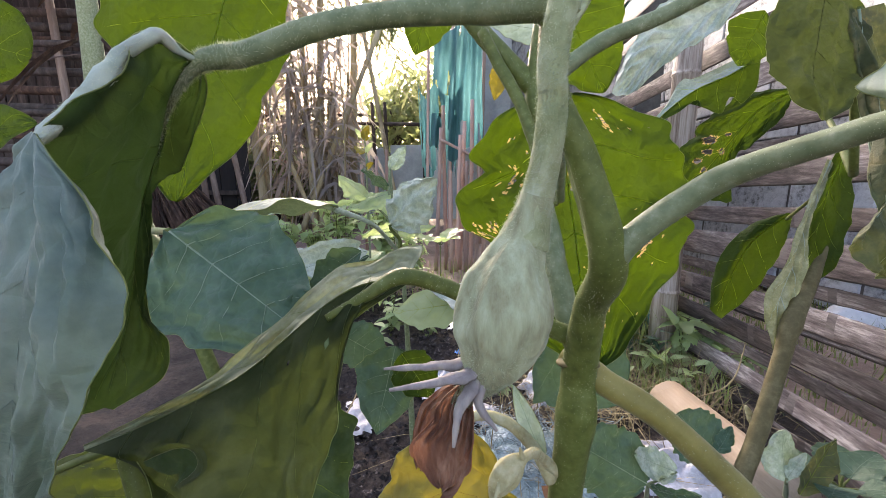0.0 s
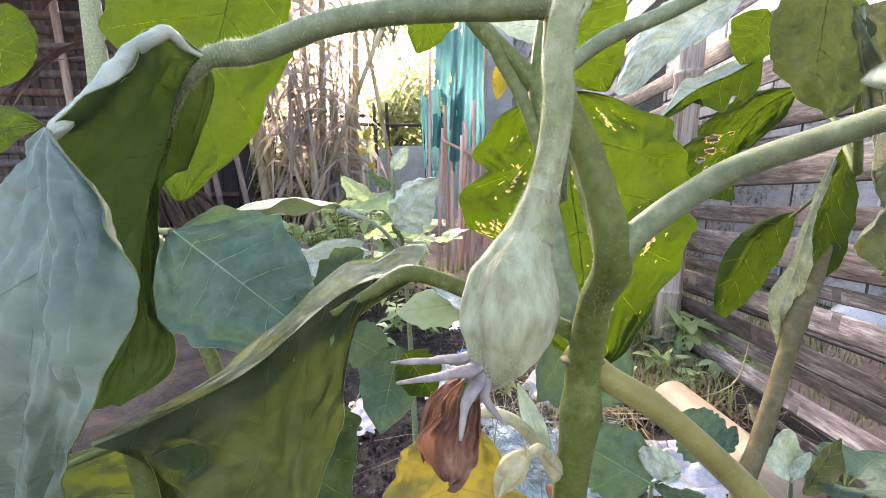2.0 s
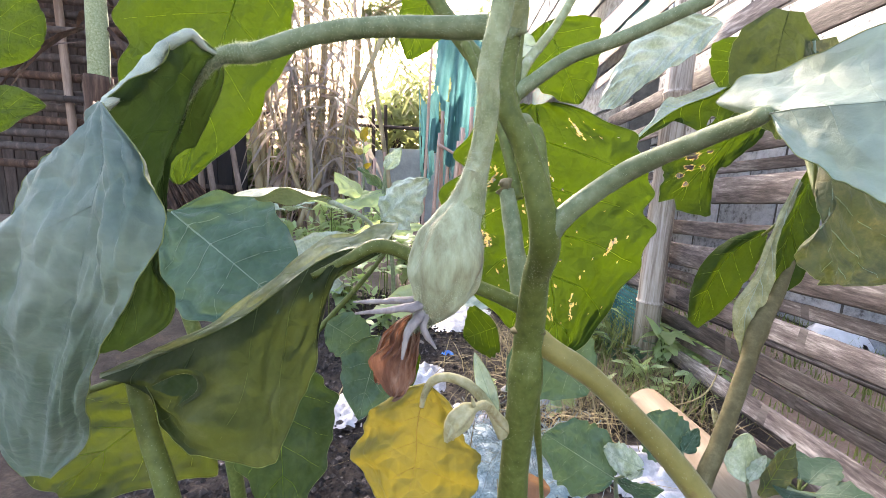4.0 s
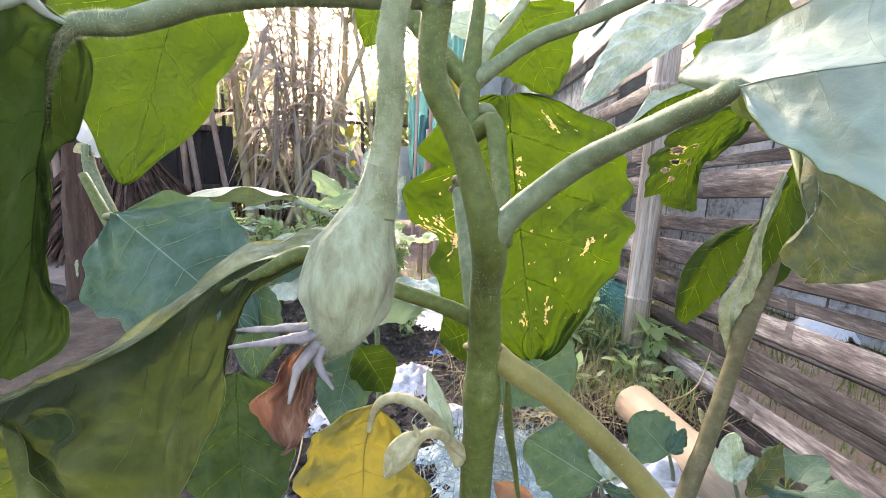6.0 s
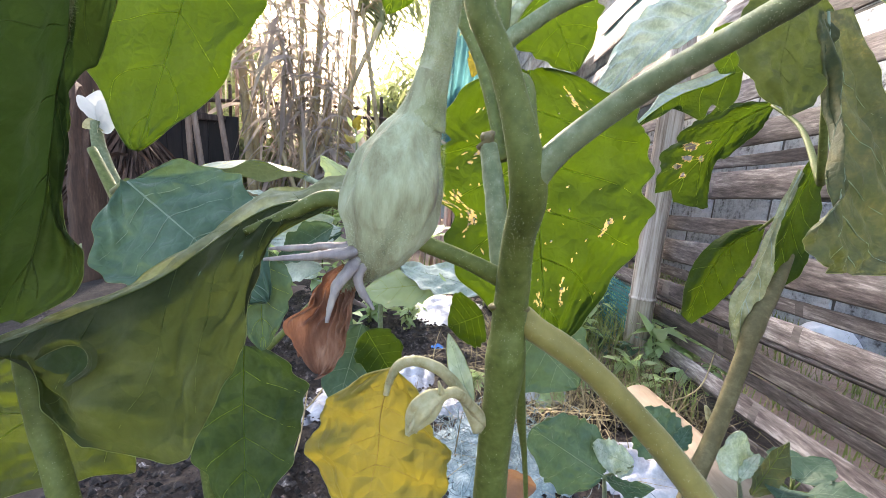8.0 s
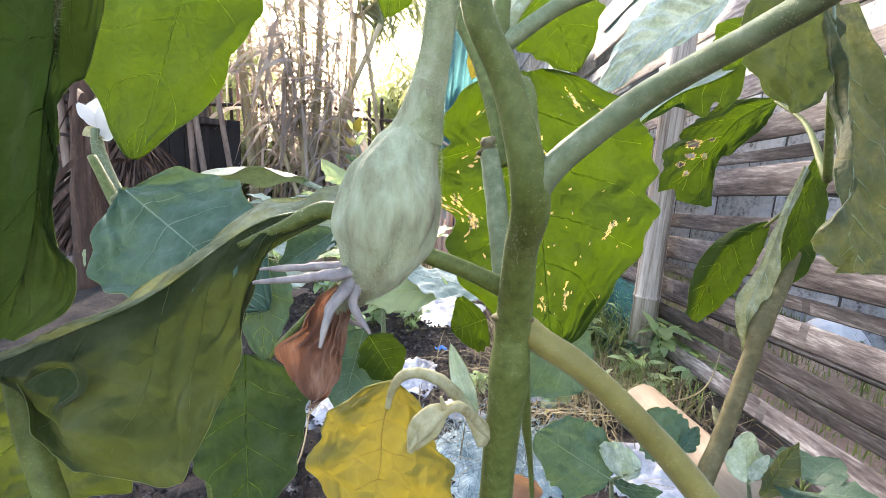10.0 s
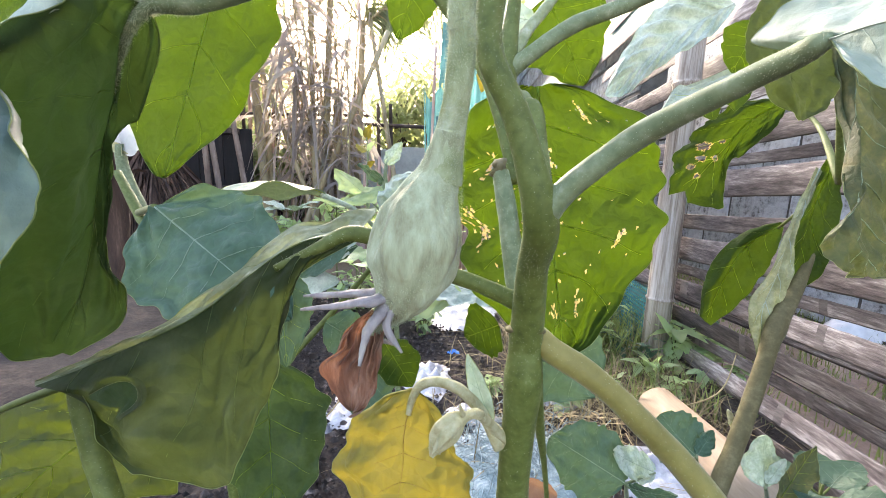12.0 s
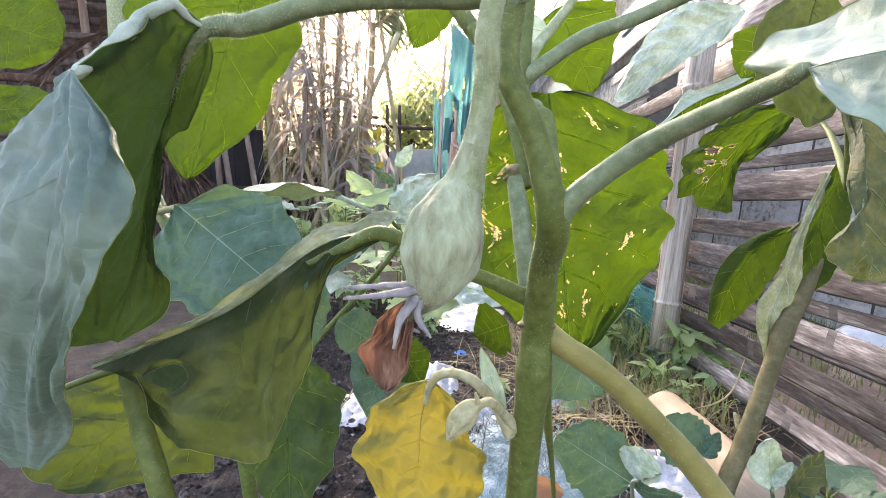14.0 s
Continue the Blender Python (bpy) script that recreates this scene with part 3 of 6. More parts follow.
# the unseen stretch behind the camera is added to lessen light bounced from below
bed = heightfield("garden_bed", -2.6, 0.75, -2.2, 1.95, 160, 190, 0.022, SOIL, 0.0, 3.1, 0.3)
tagged(bed, "dark crumbly garden soil with ash and mulch", "soil", kind="structure")
lawn = heightfield("lawn", 0.75, 3.2, -0.6, 6.0, 40, 80, 0.015, YARD, 0.0, 1.7)
tagged(lawn, "grassy strip of earth behind the bamboo fence", "ground", kind="structure")

# clods and litter on the bed
rng = np.random.RandomState(5)
pl = Pile()


def clod(c, r, rng):
    d = np.array([(1, 0, 0), (-1, 0, 0), (0, 1, 0), (0, -1, 0), (0, 0, 1), (0, 0, -1)], float)
    v = [np.array(c) + q * r * rng.uniform(0.6, 1.3) * np.array((1, 1, 0.7)) for q in d]
    return v, [(0, 2, 4), (2, 1, 4), (1, 3, 4), (3, 0, 4), (2, 0, 5), (1, 2, 5), (3, 1, 5), (0, 3, 5)]


for _ in range(19000):
    x, y = rng.uniform(-0.5, 0.6), 0.3 + 1.45 * rng.uniform() ** 1.5
    pl.add(clod((x, y, 0.003 + rng.uniform(0, 0.012)), rng.gamma(2.0, 0.0017) + 0.0008, rng))
tagged(pl.make("soil_crumbs", [CLOD], None, "", False), "loose dark crumbs of soil and charred husk", "soil", kind="stuff")

# ---- bamboo fence ----
FX = 0.655
fence = thing("bamboo_fence", (FX, 1.0, 0), "weathered split-bamboo slat fence with gaps between slats", "fence")


def slat(z, y0, y1, h, lean, seed, bow=0.0):
    """Half of a split bamboo culm lying along the fence, with swollen nodes."""
    rng = np.random.RandomState(seed)
    n, k = 120, 8
    nodes_y = np.arange(y0 + rng.uniform(0.1, 0.3), y1, rng.uniform(0.30, 0.38))
    vs, fs = [], []
    for shell in (0, 1):
        for i in range(n + 1):
            y = y0 + (y1 - y0) * i / n
            zz = z - 0.045 * (y - 0.75) + bow * math.sin(math.pi * i / n) + 0.003 * math.sin(y * 5 + seed)
            nd = sum(math.exp(-((y - q) / 0.012) ** 2) for q in nodes_y)
            for j in range(k + 1):
                a = -math.pi * 0.42 + math.pi * 0.84 * j / k
                r = h / 2 * (1 + 0.06 * nd + 0.02 * rng.uniform(-1, 1)) - shell * 0.006
                vs.append((-(0.16 * r * math.cos(a)) * (1 if not shell else 0.9) + lean * math.sin(a), y, zz + r * math.sin(a) / math.sin(math.pi * 0.42)))
    W, H = k + 1, (n + 1) * (k + 1)
    for i in range(n):
        for j in range(k):
            a = i * W + j
            fs.append((a, a + 1, a + W + 1, a + W))
            fs.append((H + a, H + a + W, H + a + W + 1, H + a + 1))
    for i in range(n):
        for j in (0, k):
            a = i * W + j
            fs.append((a, a + W, H + a + W, H + a) if j == 0 else (a + W, a, H + a, H + a + W))
    tone = [1 if (f[0] % H) % W == 0 and f[3] < H or any(abs(vs[f[0]][1] - q) < 0.009 for q in nodes_y) else 0 for f in fs]
    ob = mesh_ob("slat", vs, fs, [SLAT, SLAT_NODE], index=tone)
    ob.parent = fence
    ob.location = (0.0, -1.0, 0.0)
    return ob


rng = np.random.RandomState(11)
for i, (lo, hi) in enumerate(((0.040, 0.062), (0.112, 0.138), (0.208, 0.222), (0.284, 0.312), (0.564, 0.588))):
    back = slat((lo + hi) / 2, -0.3 + rng.uniform(-0.1, 0.1), 1.6 + rng.uniform(-0.1, 0.2), hi - lo, rng.uniform(-0.004, 0.004), 60 + i)
    back.location.x = 0.022
for i, (lo, hi) in enumerate(((0.000, 0.036), (0.066, 0.106), (0.150, 0.197), (0.226, 0.272), (0.328, 0.388), (0.414, 0.452), (0.496, 0.556), (0.598, 0.646), (0.690, 0.738), (0.780, 0.830), (0.872, 0.922), (0.968, 1.018), (1.062, 1.114), (1.150, 1.195))):
    slat((lo + hi) / 2, -0.35 + rng.uniform(-0.1, 0.1), 1.62 + rng.uniform(-0.1, 0.2), hi - lo, rng.uniform(-0.006, 0.006), 20 + i, rng.uniform(-0.004, 0.004))


def bamboo(name, parent, foot, top, r, mat, gaps=0.3, seed=0, label="", sides=18, first=0.1):
    """Round culm with ringed nodes."""
    rng = np.random.RandomState(seed)
    a, b = np.array(foot, float), np.array(top, float)
    L = np.linalg.norm(b - a)
    pts, rad = [], []
    s = 0.0
    marks = []
    q = first
    while q < L:
        marks.append(q)
        q += gaps * rng.uniform(0.85, 1.1)
    cuts = sorted(set([0.0, L] + [x for m_ in marks for x in (m_ - 0.006, m_ - 0.002, m_ + 0.001, m_ + 0.003, m_ + 0.008) if 0 < x < L]))
    for s in cuts:
        near = min([abs(s - m_) for m_ in marks] + [1])
        nr = 1 + (0.10 if near < 0.0025 else 0.03 if near < 0.005 else 0)
        pts.append(a + (b - a) * s / L)
        rad.append(r * nr * (1 - 0.12 * s / L))
    ob = mesh_ob(name, *tube_data(pts, rad, sides, 0.01, seed), mat)
    if parent:
        under(ob, parent)
    if label:
        ob["label"] = label
    return ob


bamboo("post", fence, (0.606, 1.03, -0.02), (0.602, 1.035, 1.34), 0.033, BAMBOO_GREY, 0.56, 3, "grey round bamboo post with a raised node", 24, 0.225)

# ---- block walls ----
def block_wall(name, origin, along, length, height, label, bw=0.36, bh=0.17, seed=0, skin=BLOCK):
    """Courses of hollow blocks, each its own piece, on a mortar core."""
    w = thing(name, origin, label, "wall", kind="structure")
    al = Vector(along).normalized()
    nrm = Vector((-al.y, al.x, 0))
    o = Vector(origin)

    def brick_mesh(l, h, d):
        bm = bmesh.new()
        bmesh.ops.create_cube(bm, size=1.0)
        for v in bm.verts:
            v.co = Vector((v.co.x * l, v.co.y * d, v.co.z * h))
        bmesh.ops.bevel(bm, geom=bm.edges[:], offset=0.005, segments=1, affect="EDGES")
        me = bpy.data.meshes.new("block")
        bm.to_mesh(me)
        bm.free()
        me.materials.append(skin)
        return me

    full = brick_mesh(bw - 0.012, bh - 0.012, 0.10)
    core = bmesh.new()
    bmesh.ops.create_cube(core, size=1.0)
    for v in core.verts:
        v.co = Vector(((v.co.x + 0.5) * length, v.co.y * 0.088, (v.co.z + 0.5) * height))
    me = bpy.data.meshes.new("mortar")
    core.to_mesh(me)
    core.free()
    me.materials.append(MORTAR)
    c = new("mortar", me)
    c.parent = w
    ang = math.atan2(al.y, al.x)
    c.rotation_euler = (0, 0, ang)
    rng = np.random.RandomState(seed)
    for r in range(int(height / bh)):
        x = bw / 2 - (bw / 2 if r % 2 else 0)
        while x < length - 0.1:
            b = new("block", full)
            b.parent = w
            q = al * max(x, bw / 2) + nrm * rng.uniform(-0.003, 0.003)
            b.location = (q.x, q.y, (r + 0.5) * bh)
            b.rotation_euler = (0, rng.uniform(-0.005, 0.005), ang + rng.uniform(-0.006, 0.006))
            x += bw
    return w


block_wall("wall_side", (0.76, 1.52, 0), (0, 1, 0), 3.6, 2.04, "pale blue-grey hollow-block wall with rough joints", seed=2)
block_wall("wall_far_side", (1.55, -0.8, 0), (0, 1, 0), 6.5, 2.04, "pale grey hollow-block wall behind the bamboo fence", seed=3, skin=BLOCK_WHITE_LIT)

# ---- the eggplant in front of the camera ----
plant = thing("eggplant_plant", (0.047, 0.178, 0.0), "green eggplant plant with broad wavy leaves and a young fruit", "plant", "eggplant plants")
stem("stem", plant, [(0.047, 0.178, -0.01, 0.0085), P4((0.0484, 0.1349, 0.2930), 0.0073), P4((0.0449, 0.1276, 0.3697), 0.0062), P4((0.0434, 0.1166, 0.4249), 0.0055), P4((0.0428, 0.1148, 0.4411), 0.0053), P4((0.0407, 0.1040, 0.4650), 0.0045),
     P4((0.0383, 0.0890, 0.4812), 0.0043), P4((0.0312, 0.0880, 0.5035), 0.0033), P4((0.0238, 0.0882, 0.5185), 0.0032), P4((0.0243, 0.0917, 0.5362), 0.0035)], STEM, "hairy olive-green main stem with pale specks", 140, 24, 0.03, 2, (0.335,), 0.18, 4500, 0.0004)
stem("petiole", plant, [P4((0.0258, 0.0902, 0.5334), 0.0034), P4((0.0211, 0.0907, 0.5361), 0.0032), P4((0.0091, 0.0905, 0.5354), 0.0029), P4((-0.0102, 0.0915, 0.5350), 0.0026), P4((-0.0268, 0.0899, 0.5317), 0.0026), P4((-0.0392, 0.0847, 0.5252), 0.0025), P4((-0.0431, 0.0802, 0.5231), 0.0022), P4((-0.0464, 0.0795, 0.5219), 0.0016), P4((-0.0510, 0.0810, 0.5189), 0.0010), P4((-0.0580, 0.0863, 0.5145), 0.0006), P4((-0.0675, 0.0938, 0.5050), 0.0002)],
     STEM_YOUNG, "thick hairy arching leaf stalk", 70, 18, 0.03, 3, (), 0, 6000, 0.0007)
stem("petiole", plant, [P4((0.0383, 0.0890, 0.4812), 0.0036), P4((0.0435, 0.0860, 0.4888), 0.0029), P4((0.0555, 0.0792, 0.5003), 0.0026), P4((0.0634, 0.0648, 0.5066), 0.0021), P4((0.0659, 0.0565, 0.5089), 0.0018), P4((0.0661, 0.0528, 0.5096), 0.0015), P4((0.0675, 0.0521, 0.5102), 0.0007)], STEM_YOUNG, "", 60, 18, 0.03, 4, (), 0, 2200, 0.0002)
stem("side_stem", plant, [(0.0473, 0.1168, 0.4770, 0.00277), (0.0485, 0.1310, 0.4894, 0.00303), (0.0489, 0.1456, 0.5041, 0.00351), (0.0470, 0.1553, 0.5192, 0.00390), (0.0394, 0.1656, 0.5165, 0.0040), (0.0390, 0.1723, 0.5382, 0.0045), (0.0416, 0.1796, 0.5699, 0.0030), (0.0456, 0.1882, 0.6097, 0.0028)], STEM, "side stem rising behind the main stem", 60, 16, 0.03, 5, (), 0, 600, 0.0007)
stem("branch", plant, [P4((0.0391, 0.1719, 0.5358), 0.004), P4((0.0302, 0.1768, 0.5468), 0.0042), P4((0.0148, 0.1819, 0.5641), 0.0040), P4((-0.0010, 0.1879, 0.5866), 0.0038)], STEM, "", 30, 14, 0.03, 55, (), 0, 400, 0.0007)
stem("node_ring", plant, [P4((0.0425, 0.1153, 0.4443), 0.0056), P4((0.0425, 0.1151, 0.4436), 0.0064), P4((0.0425, 0.1149, 0.4428), 0.0064), P4((0.0425, 0.1147, 0.4421), 0.0056)], STEM_OLD, "dark ring at the stem node", 8, 24, 0.06, 58)
stem("leaf_scar", plant, [P4((0.0426, 0.1147, 0.4498), 0.0022), P4((0.0448, 0.1122, 0.4534), 0.0020), P4((0.0459, 0.1114, 0.4550), 0.0011)], STEM_YOUNG, "small stub of a fallen leaf stalk", 10, 12, 0.1, 59)
stem("pruned_stub", plant, [(0.0423, 0.1178, 0.4484, 0.00393), (0.0401, 0.1214, 0.4571, 0.00381), (0.0383, 0.1253, 0.4675, 0.00369), (0.0368, 0.1292, 0.4782, 0.00337), (0.0353, 0.1329, 0.4875, 0.00314), (0.0340, 0.1345, 0.4935, 0.00296)], STEM_YOUNG, "thick pale stem cut off short", 40, 18, 0.05, 9, (), 0, 1200, 0.0004)
stem("cut_end", plant, [(0.0344, 0.1341, 0.4923, 0.00267), (0.0335, 0.1347, 0.4946, 0.00296), (0.0325, 0.1349, 0.4958, 0.00229), (0.0314, 0.1348, 0.4952, 0.00076)], STEM_OLD, "brown dry end of the cut stem", 16, 14, 0.35, 94)
stem("thin_stem", plant, [(0.0426, 0.1513, 0.4899, 0.00195), (0.0390, 0.1558, 0.5033, 0.00241), (0.0359, 0.1599, 0.5148, 0.00244), (0.0325, 0.1640, 0.5261, 0.00247), (0.0286, 0.1678, 0.5358, 0.00251), (0.0227, 0.1719, 0.5471, 0.00254), (0.0161, 0.1744, 0.5603, 0.00231)], STEM, "thin dark shoot behind the main stem", 40, 12, 0.04, 96, (), 0, 500, 0.0004)
stem("petiole", plant, [P4((0.0396, 0.1721, 0.5370), 0.0040), P4((0.0487, 0.1720, 0.5442), 0.0034), P4((0.0655, 0.1714, 0.5559), 0.0033), P4((0.0878, 0.1701, 0.5647), 0.0031), P4((0.1245, 0.1690, 0.5826), 0.0031)], STEM_YOUNG, "", 40, 16, 0.03, 6, (), 0, 800, 0.0007)
stem("petiole", plant, [P4((0.0413, 0.1750, 0.5424), 0.0026), P4((0.0481, 0.1811, 0.5562), 0.0026), P4((0.0624, 0.1902, 0.5767), 0.0023), P4((0.0743, 0.1976, 0.5986), 0.0022)], FELT, "", 30, 12, 0.03, 7)
stem("petiole", plant, [P4((0.0419, 0.1723, 0.5269), 0.0026), P4((0.0489, 0.1762, 0.5268), 0.0026), P4((0.0560, 0.1924, 0.5158), 0.0026), P4((0.0703, 0.2360, 0.4883), 0.0024)], STEM_YOUNG, "", 30, 12, 0.03, 8)
stem("branch", plant, [P4((0.0401, 0.1237, 0.4425), 0.0025), P4((0.0460, 0.1185, 0.4396), 0.0046), P4((0.0515, 0.1148, 0.4366), 0.0043), P4((0.0653, 0.1105, 0.4290), 0.0040), P4((0.0829, 0.1094, 0.4135), 0.0042), P4((0.1021, 0.1075, 0.3940), 0.0045), P4((0.1281, 0.1034, 0.3621), 0.0045)], BRANCH_YEL, "yellow-brown side branch", 50, 18, 0.03, 10, (), 0, 800, 0.0006)
stem("petiole", plant, [P4((0.0422, 0.1150, 0.4512), 0.004), P4((0.0369, 0.1145, 0.4536), 0.003), P4((0.0264, 0.1136, 0.4581), 0.0026), P4((0.0143, 0.1117, 0.4625), 0.0025), P4((-0.0003, 0.1084, 0.4703), 0.0024), P4((-0.0114, 0.1052, 0.4737), 0.0024), P4((-0.0202, 0.1018, 0.4695), 0.0017), P4((-0.0306, 0.0981, 0.4642), 0.001)], STEM, "", 60, 16, 0.03, 11, (), 0, 700, 0.0007)
stem("petiole", plant, [(0.0371, 0.1195, 0.3980, 0.00232), (0.0324, 0.1193, 0.4080, 0.00209), (0.0271, 0.1215, 0.4140, 0.00211), (0.0227, 0.1231, 0.4171, 0.00203), (0.0175, 0.1246, 0.4185, 0.00195), (0.0124, 0.1257, 0.4183, 0.00186), (0.0081, 0.1264, 0.4158, 0.00178), (0.0057, 0.1257, 0.4111, 0.00138), (0.0045, 0.1243, 0.4058, 0.00098)], BUD, "limp yellowing leaf stalk", 50, 14, 0.05, 12, (), 0, 700, 0.0004)

leaf(plant, (0.0677, 0.2464, 0.5498), (0.0920, 0.2264, 0.3869), (0.1475, 0.2451, 0.4844), LEAF_UNDER, label="backlit green leaf with insect-eaten brown scars", peak=0.42, lobes=3.2, lobe=0.14, fold=(0.1, 0.1), wave=0.025, seed=3, nu=190, nv=76, scars=70, left=0.95, blunt=0.6, spots=((0.5, -0.9, 0.03), (0.56, -0.8, 0.025), (0.28, 0.05, 0.03), (0.12, 0.5, 0.025), (0.5, -0.75, 0.03), (0.85, -0.1, 0.03), (0.62, 0.6, 0.015), (0.3, -0.6, 0.02), (0.82, 0.25, 0.03)), rough=0.035, quilt=0.018)
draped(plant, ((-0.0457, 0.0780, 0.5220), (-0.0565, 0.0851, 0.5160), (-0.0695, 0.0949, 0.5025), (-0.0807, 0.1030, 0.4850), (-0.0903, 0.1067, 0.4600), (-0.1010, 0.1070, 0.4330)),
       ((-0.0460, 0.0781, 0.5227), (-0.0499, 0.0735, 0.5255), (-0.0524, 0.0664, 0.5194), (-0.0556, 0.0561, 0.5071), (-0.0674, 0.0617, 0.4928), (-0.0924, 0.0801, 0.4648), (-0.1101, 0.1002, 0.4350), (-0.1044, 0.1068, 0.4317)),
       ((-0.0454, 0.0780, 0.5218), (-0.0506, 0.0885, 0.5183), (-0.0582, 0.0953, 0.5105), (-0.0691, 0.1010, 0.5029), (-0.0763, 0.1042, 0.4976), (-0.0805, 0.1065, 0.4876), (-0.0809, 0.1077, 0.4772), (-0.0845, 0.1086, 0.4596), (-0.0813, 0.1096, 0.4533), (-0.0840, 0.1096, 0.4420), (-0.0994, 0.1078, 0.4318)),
       LEAF_SHADED, VEIN_OLIVE, label="large drooping leaf with one margin rolled over", camber=(0.12, -0.08), scallop=0.02, ruffle=0.004, rough=0.04, quilt=0.018, seed=5, nu=90, nv=26, vein_r=0.0003)
stem("rolled_edge", plant, [P4((-0.0458, 0.0785, 0.5222), 0.0003), P4((-0.0480, 0.0767, 0.5230), 0.0009), P4((-0.0493, 0.0739, 0.5248), 0.0011), P4((-0.0504, 0.0717, 0.5235), 0.0012), P4((-0.0521, 0.0680, 0.5199), 0.0012), P4((-0.0529, 0.0640, 0.5148), 0.0014), P4((-0.0550, 0.0601, 0.5095), 0.0013), P4((-0.0553, 0.0565, 0.5064), 0.0010), P4((-0.0555, 0.0546, 0.5043), 0.0003)], LEAF_WHITE, "pale felted rolled leaf edge", 70, 16, 0.12, 57, (), 0, 3000, 0.0002)
draped(plant, ((-0.0553, 0.0549, 0.5062), (-0.0532, 0.0516, 0.4992), (-0.0519, 0.0481, 0.4909), (-0.0540, 0.0473, 0.4800), (-0.0628, 0.0516, 0.4643), (-0.0776, 0.0609, 0.4422), (-0.0963, 0.0738, 0.4118)),
       ((-0.0567, 0.0560, 0.5066), (-0.0610, 0.0548, 0.4999), (-0.0706, 0.0552, 0.4904), (-0.0781, 0.0548, 0.4768), (-0.0880, 0.0576, 0.4581), (-0.1001, 0.0655, 0.4340), (-0.1007, 0.0737, 0.4114)),
       ((-0.0550, 0.0549, 0.5061), (-0.0471, 0.0506, 0.4992), (-0.0414, 0.0473, 0.4917), (-0.0390, 0.0457, 0.4829), (-0.0429, 0.0470, 0.4731), (-0.0547, 0.0519, 0.4604), (-0.0659, 0.0595, 0.4458), (-0.0766, 0.0684, 0.4272), (-0.0931, 0.0737, 0.4111)),
       LEAF_DIMLIT, LEAF_DIMLIT, "rolled_margin", "pale upper face of the rolled leaf margin", camber=(0.1, 0.15), scallop=0.03, ruffle=0.01, rough=0.045, quilt=0.008, veins=4, seed=4, nu=70, nv=22, vein_r=0.00012)
draped(plant, ((-0.0635, 0.1032, 0.4293), (-0.0793, 0.1031, 0.4185), (-0.0927, 0.1019, 0.4071), (-0.1054, 0.0999, 0.3963), (-0.1161, 0.0968, 0.3850)),
       ((-0.0628, 0.1030, 0.4284), (-0.0649, 0.1017, 0.4141), (-0.0643, 0.1005, 0.4006), (-0.0664, 0.0999, 0.3909), (-0.0811, 0.1000, 0.3873), (-0.0981, 0.0990, 0.3835), (-0.1084, 0.0974, 0.3816), (-0.1155, 0.0967, 0.3839)),
       ((-0.0643, 0.1033, 0.4304), (-0.0780, 0.1052, 0.4311), (-0.0935, 0.1060, 0.4262), (-0.1084, 0.1057, 0.4198), (-0.1215, 0.1043, 0.4132), (-0.1312, 0.1010, 0.4001), (-0.1257, 0.0981, 0.3879), (-0.1167, 0.0969, 0.3857)),
       LEAF_LIT, VEIN, label="yellow-green leaf with sun shining through", camber=(0.1, -0.1), scallop=0.05, ruffle=0.02, rough=0.03, quilt=0.02, seed=6, nu=70, nv=24, vein_r=0.0005)
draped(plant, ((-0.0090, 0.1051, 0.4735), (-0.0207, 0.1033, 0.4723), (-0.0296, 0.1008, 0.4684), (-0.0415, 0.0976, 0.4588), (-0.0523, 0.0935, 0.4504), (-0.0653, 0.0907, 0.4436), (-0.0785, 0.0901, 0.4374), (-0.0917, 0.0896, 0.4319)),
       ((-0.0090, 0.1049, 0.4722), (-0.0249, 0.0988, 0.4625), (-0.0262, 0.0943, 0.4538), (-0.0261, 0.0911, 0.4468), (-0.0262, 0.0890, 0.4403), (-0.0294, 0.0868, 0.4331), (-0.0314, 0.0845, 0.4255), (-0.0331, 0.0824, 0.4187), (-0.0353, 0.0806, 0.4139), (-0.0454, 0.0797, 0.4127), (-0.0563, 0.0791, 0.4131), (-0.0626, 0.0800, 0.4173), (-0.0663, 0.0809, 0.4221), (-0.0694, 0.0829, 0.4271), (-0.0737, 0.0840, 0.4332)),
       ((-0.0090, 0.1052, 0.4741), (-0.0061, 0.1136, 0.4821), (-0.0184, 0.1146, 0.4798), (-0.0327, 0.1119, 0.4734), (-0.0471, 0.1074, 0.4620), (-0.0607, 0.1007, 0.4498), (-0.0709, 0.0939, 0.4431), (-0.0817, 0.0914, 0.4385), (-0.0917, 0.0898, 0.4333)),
       LEAF_SHADE_OLIVE, VEIN_OLIVE, label="folded leaf hanging below its stalk", camber=(-0.14, 0.12), scallop=0.05, ruffle=0.04, rough=0.055, quilt=0.024, seed=7, nu=110, nv=34, second=LEAF_FELT, vein_r=0.00035, holes=((0.3, -0.35, 0.006), (0.42, -0.2, 0.004)))
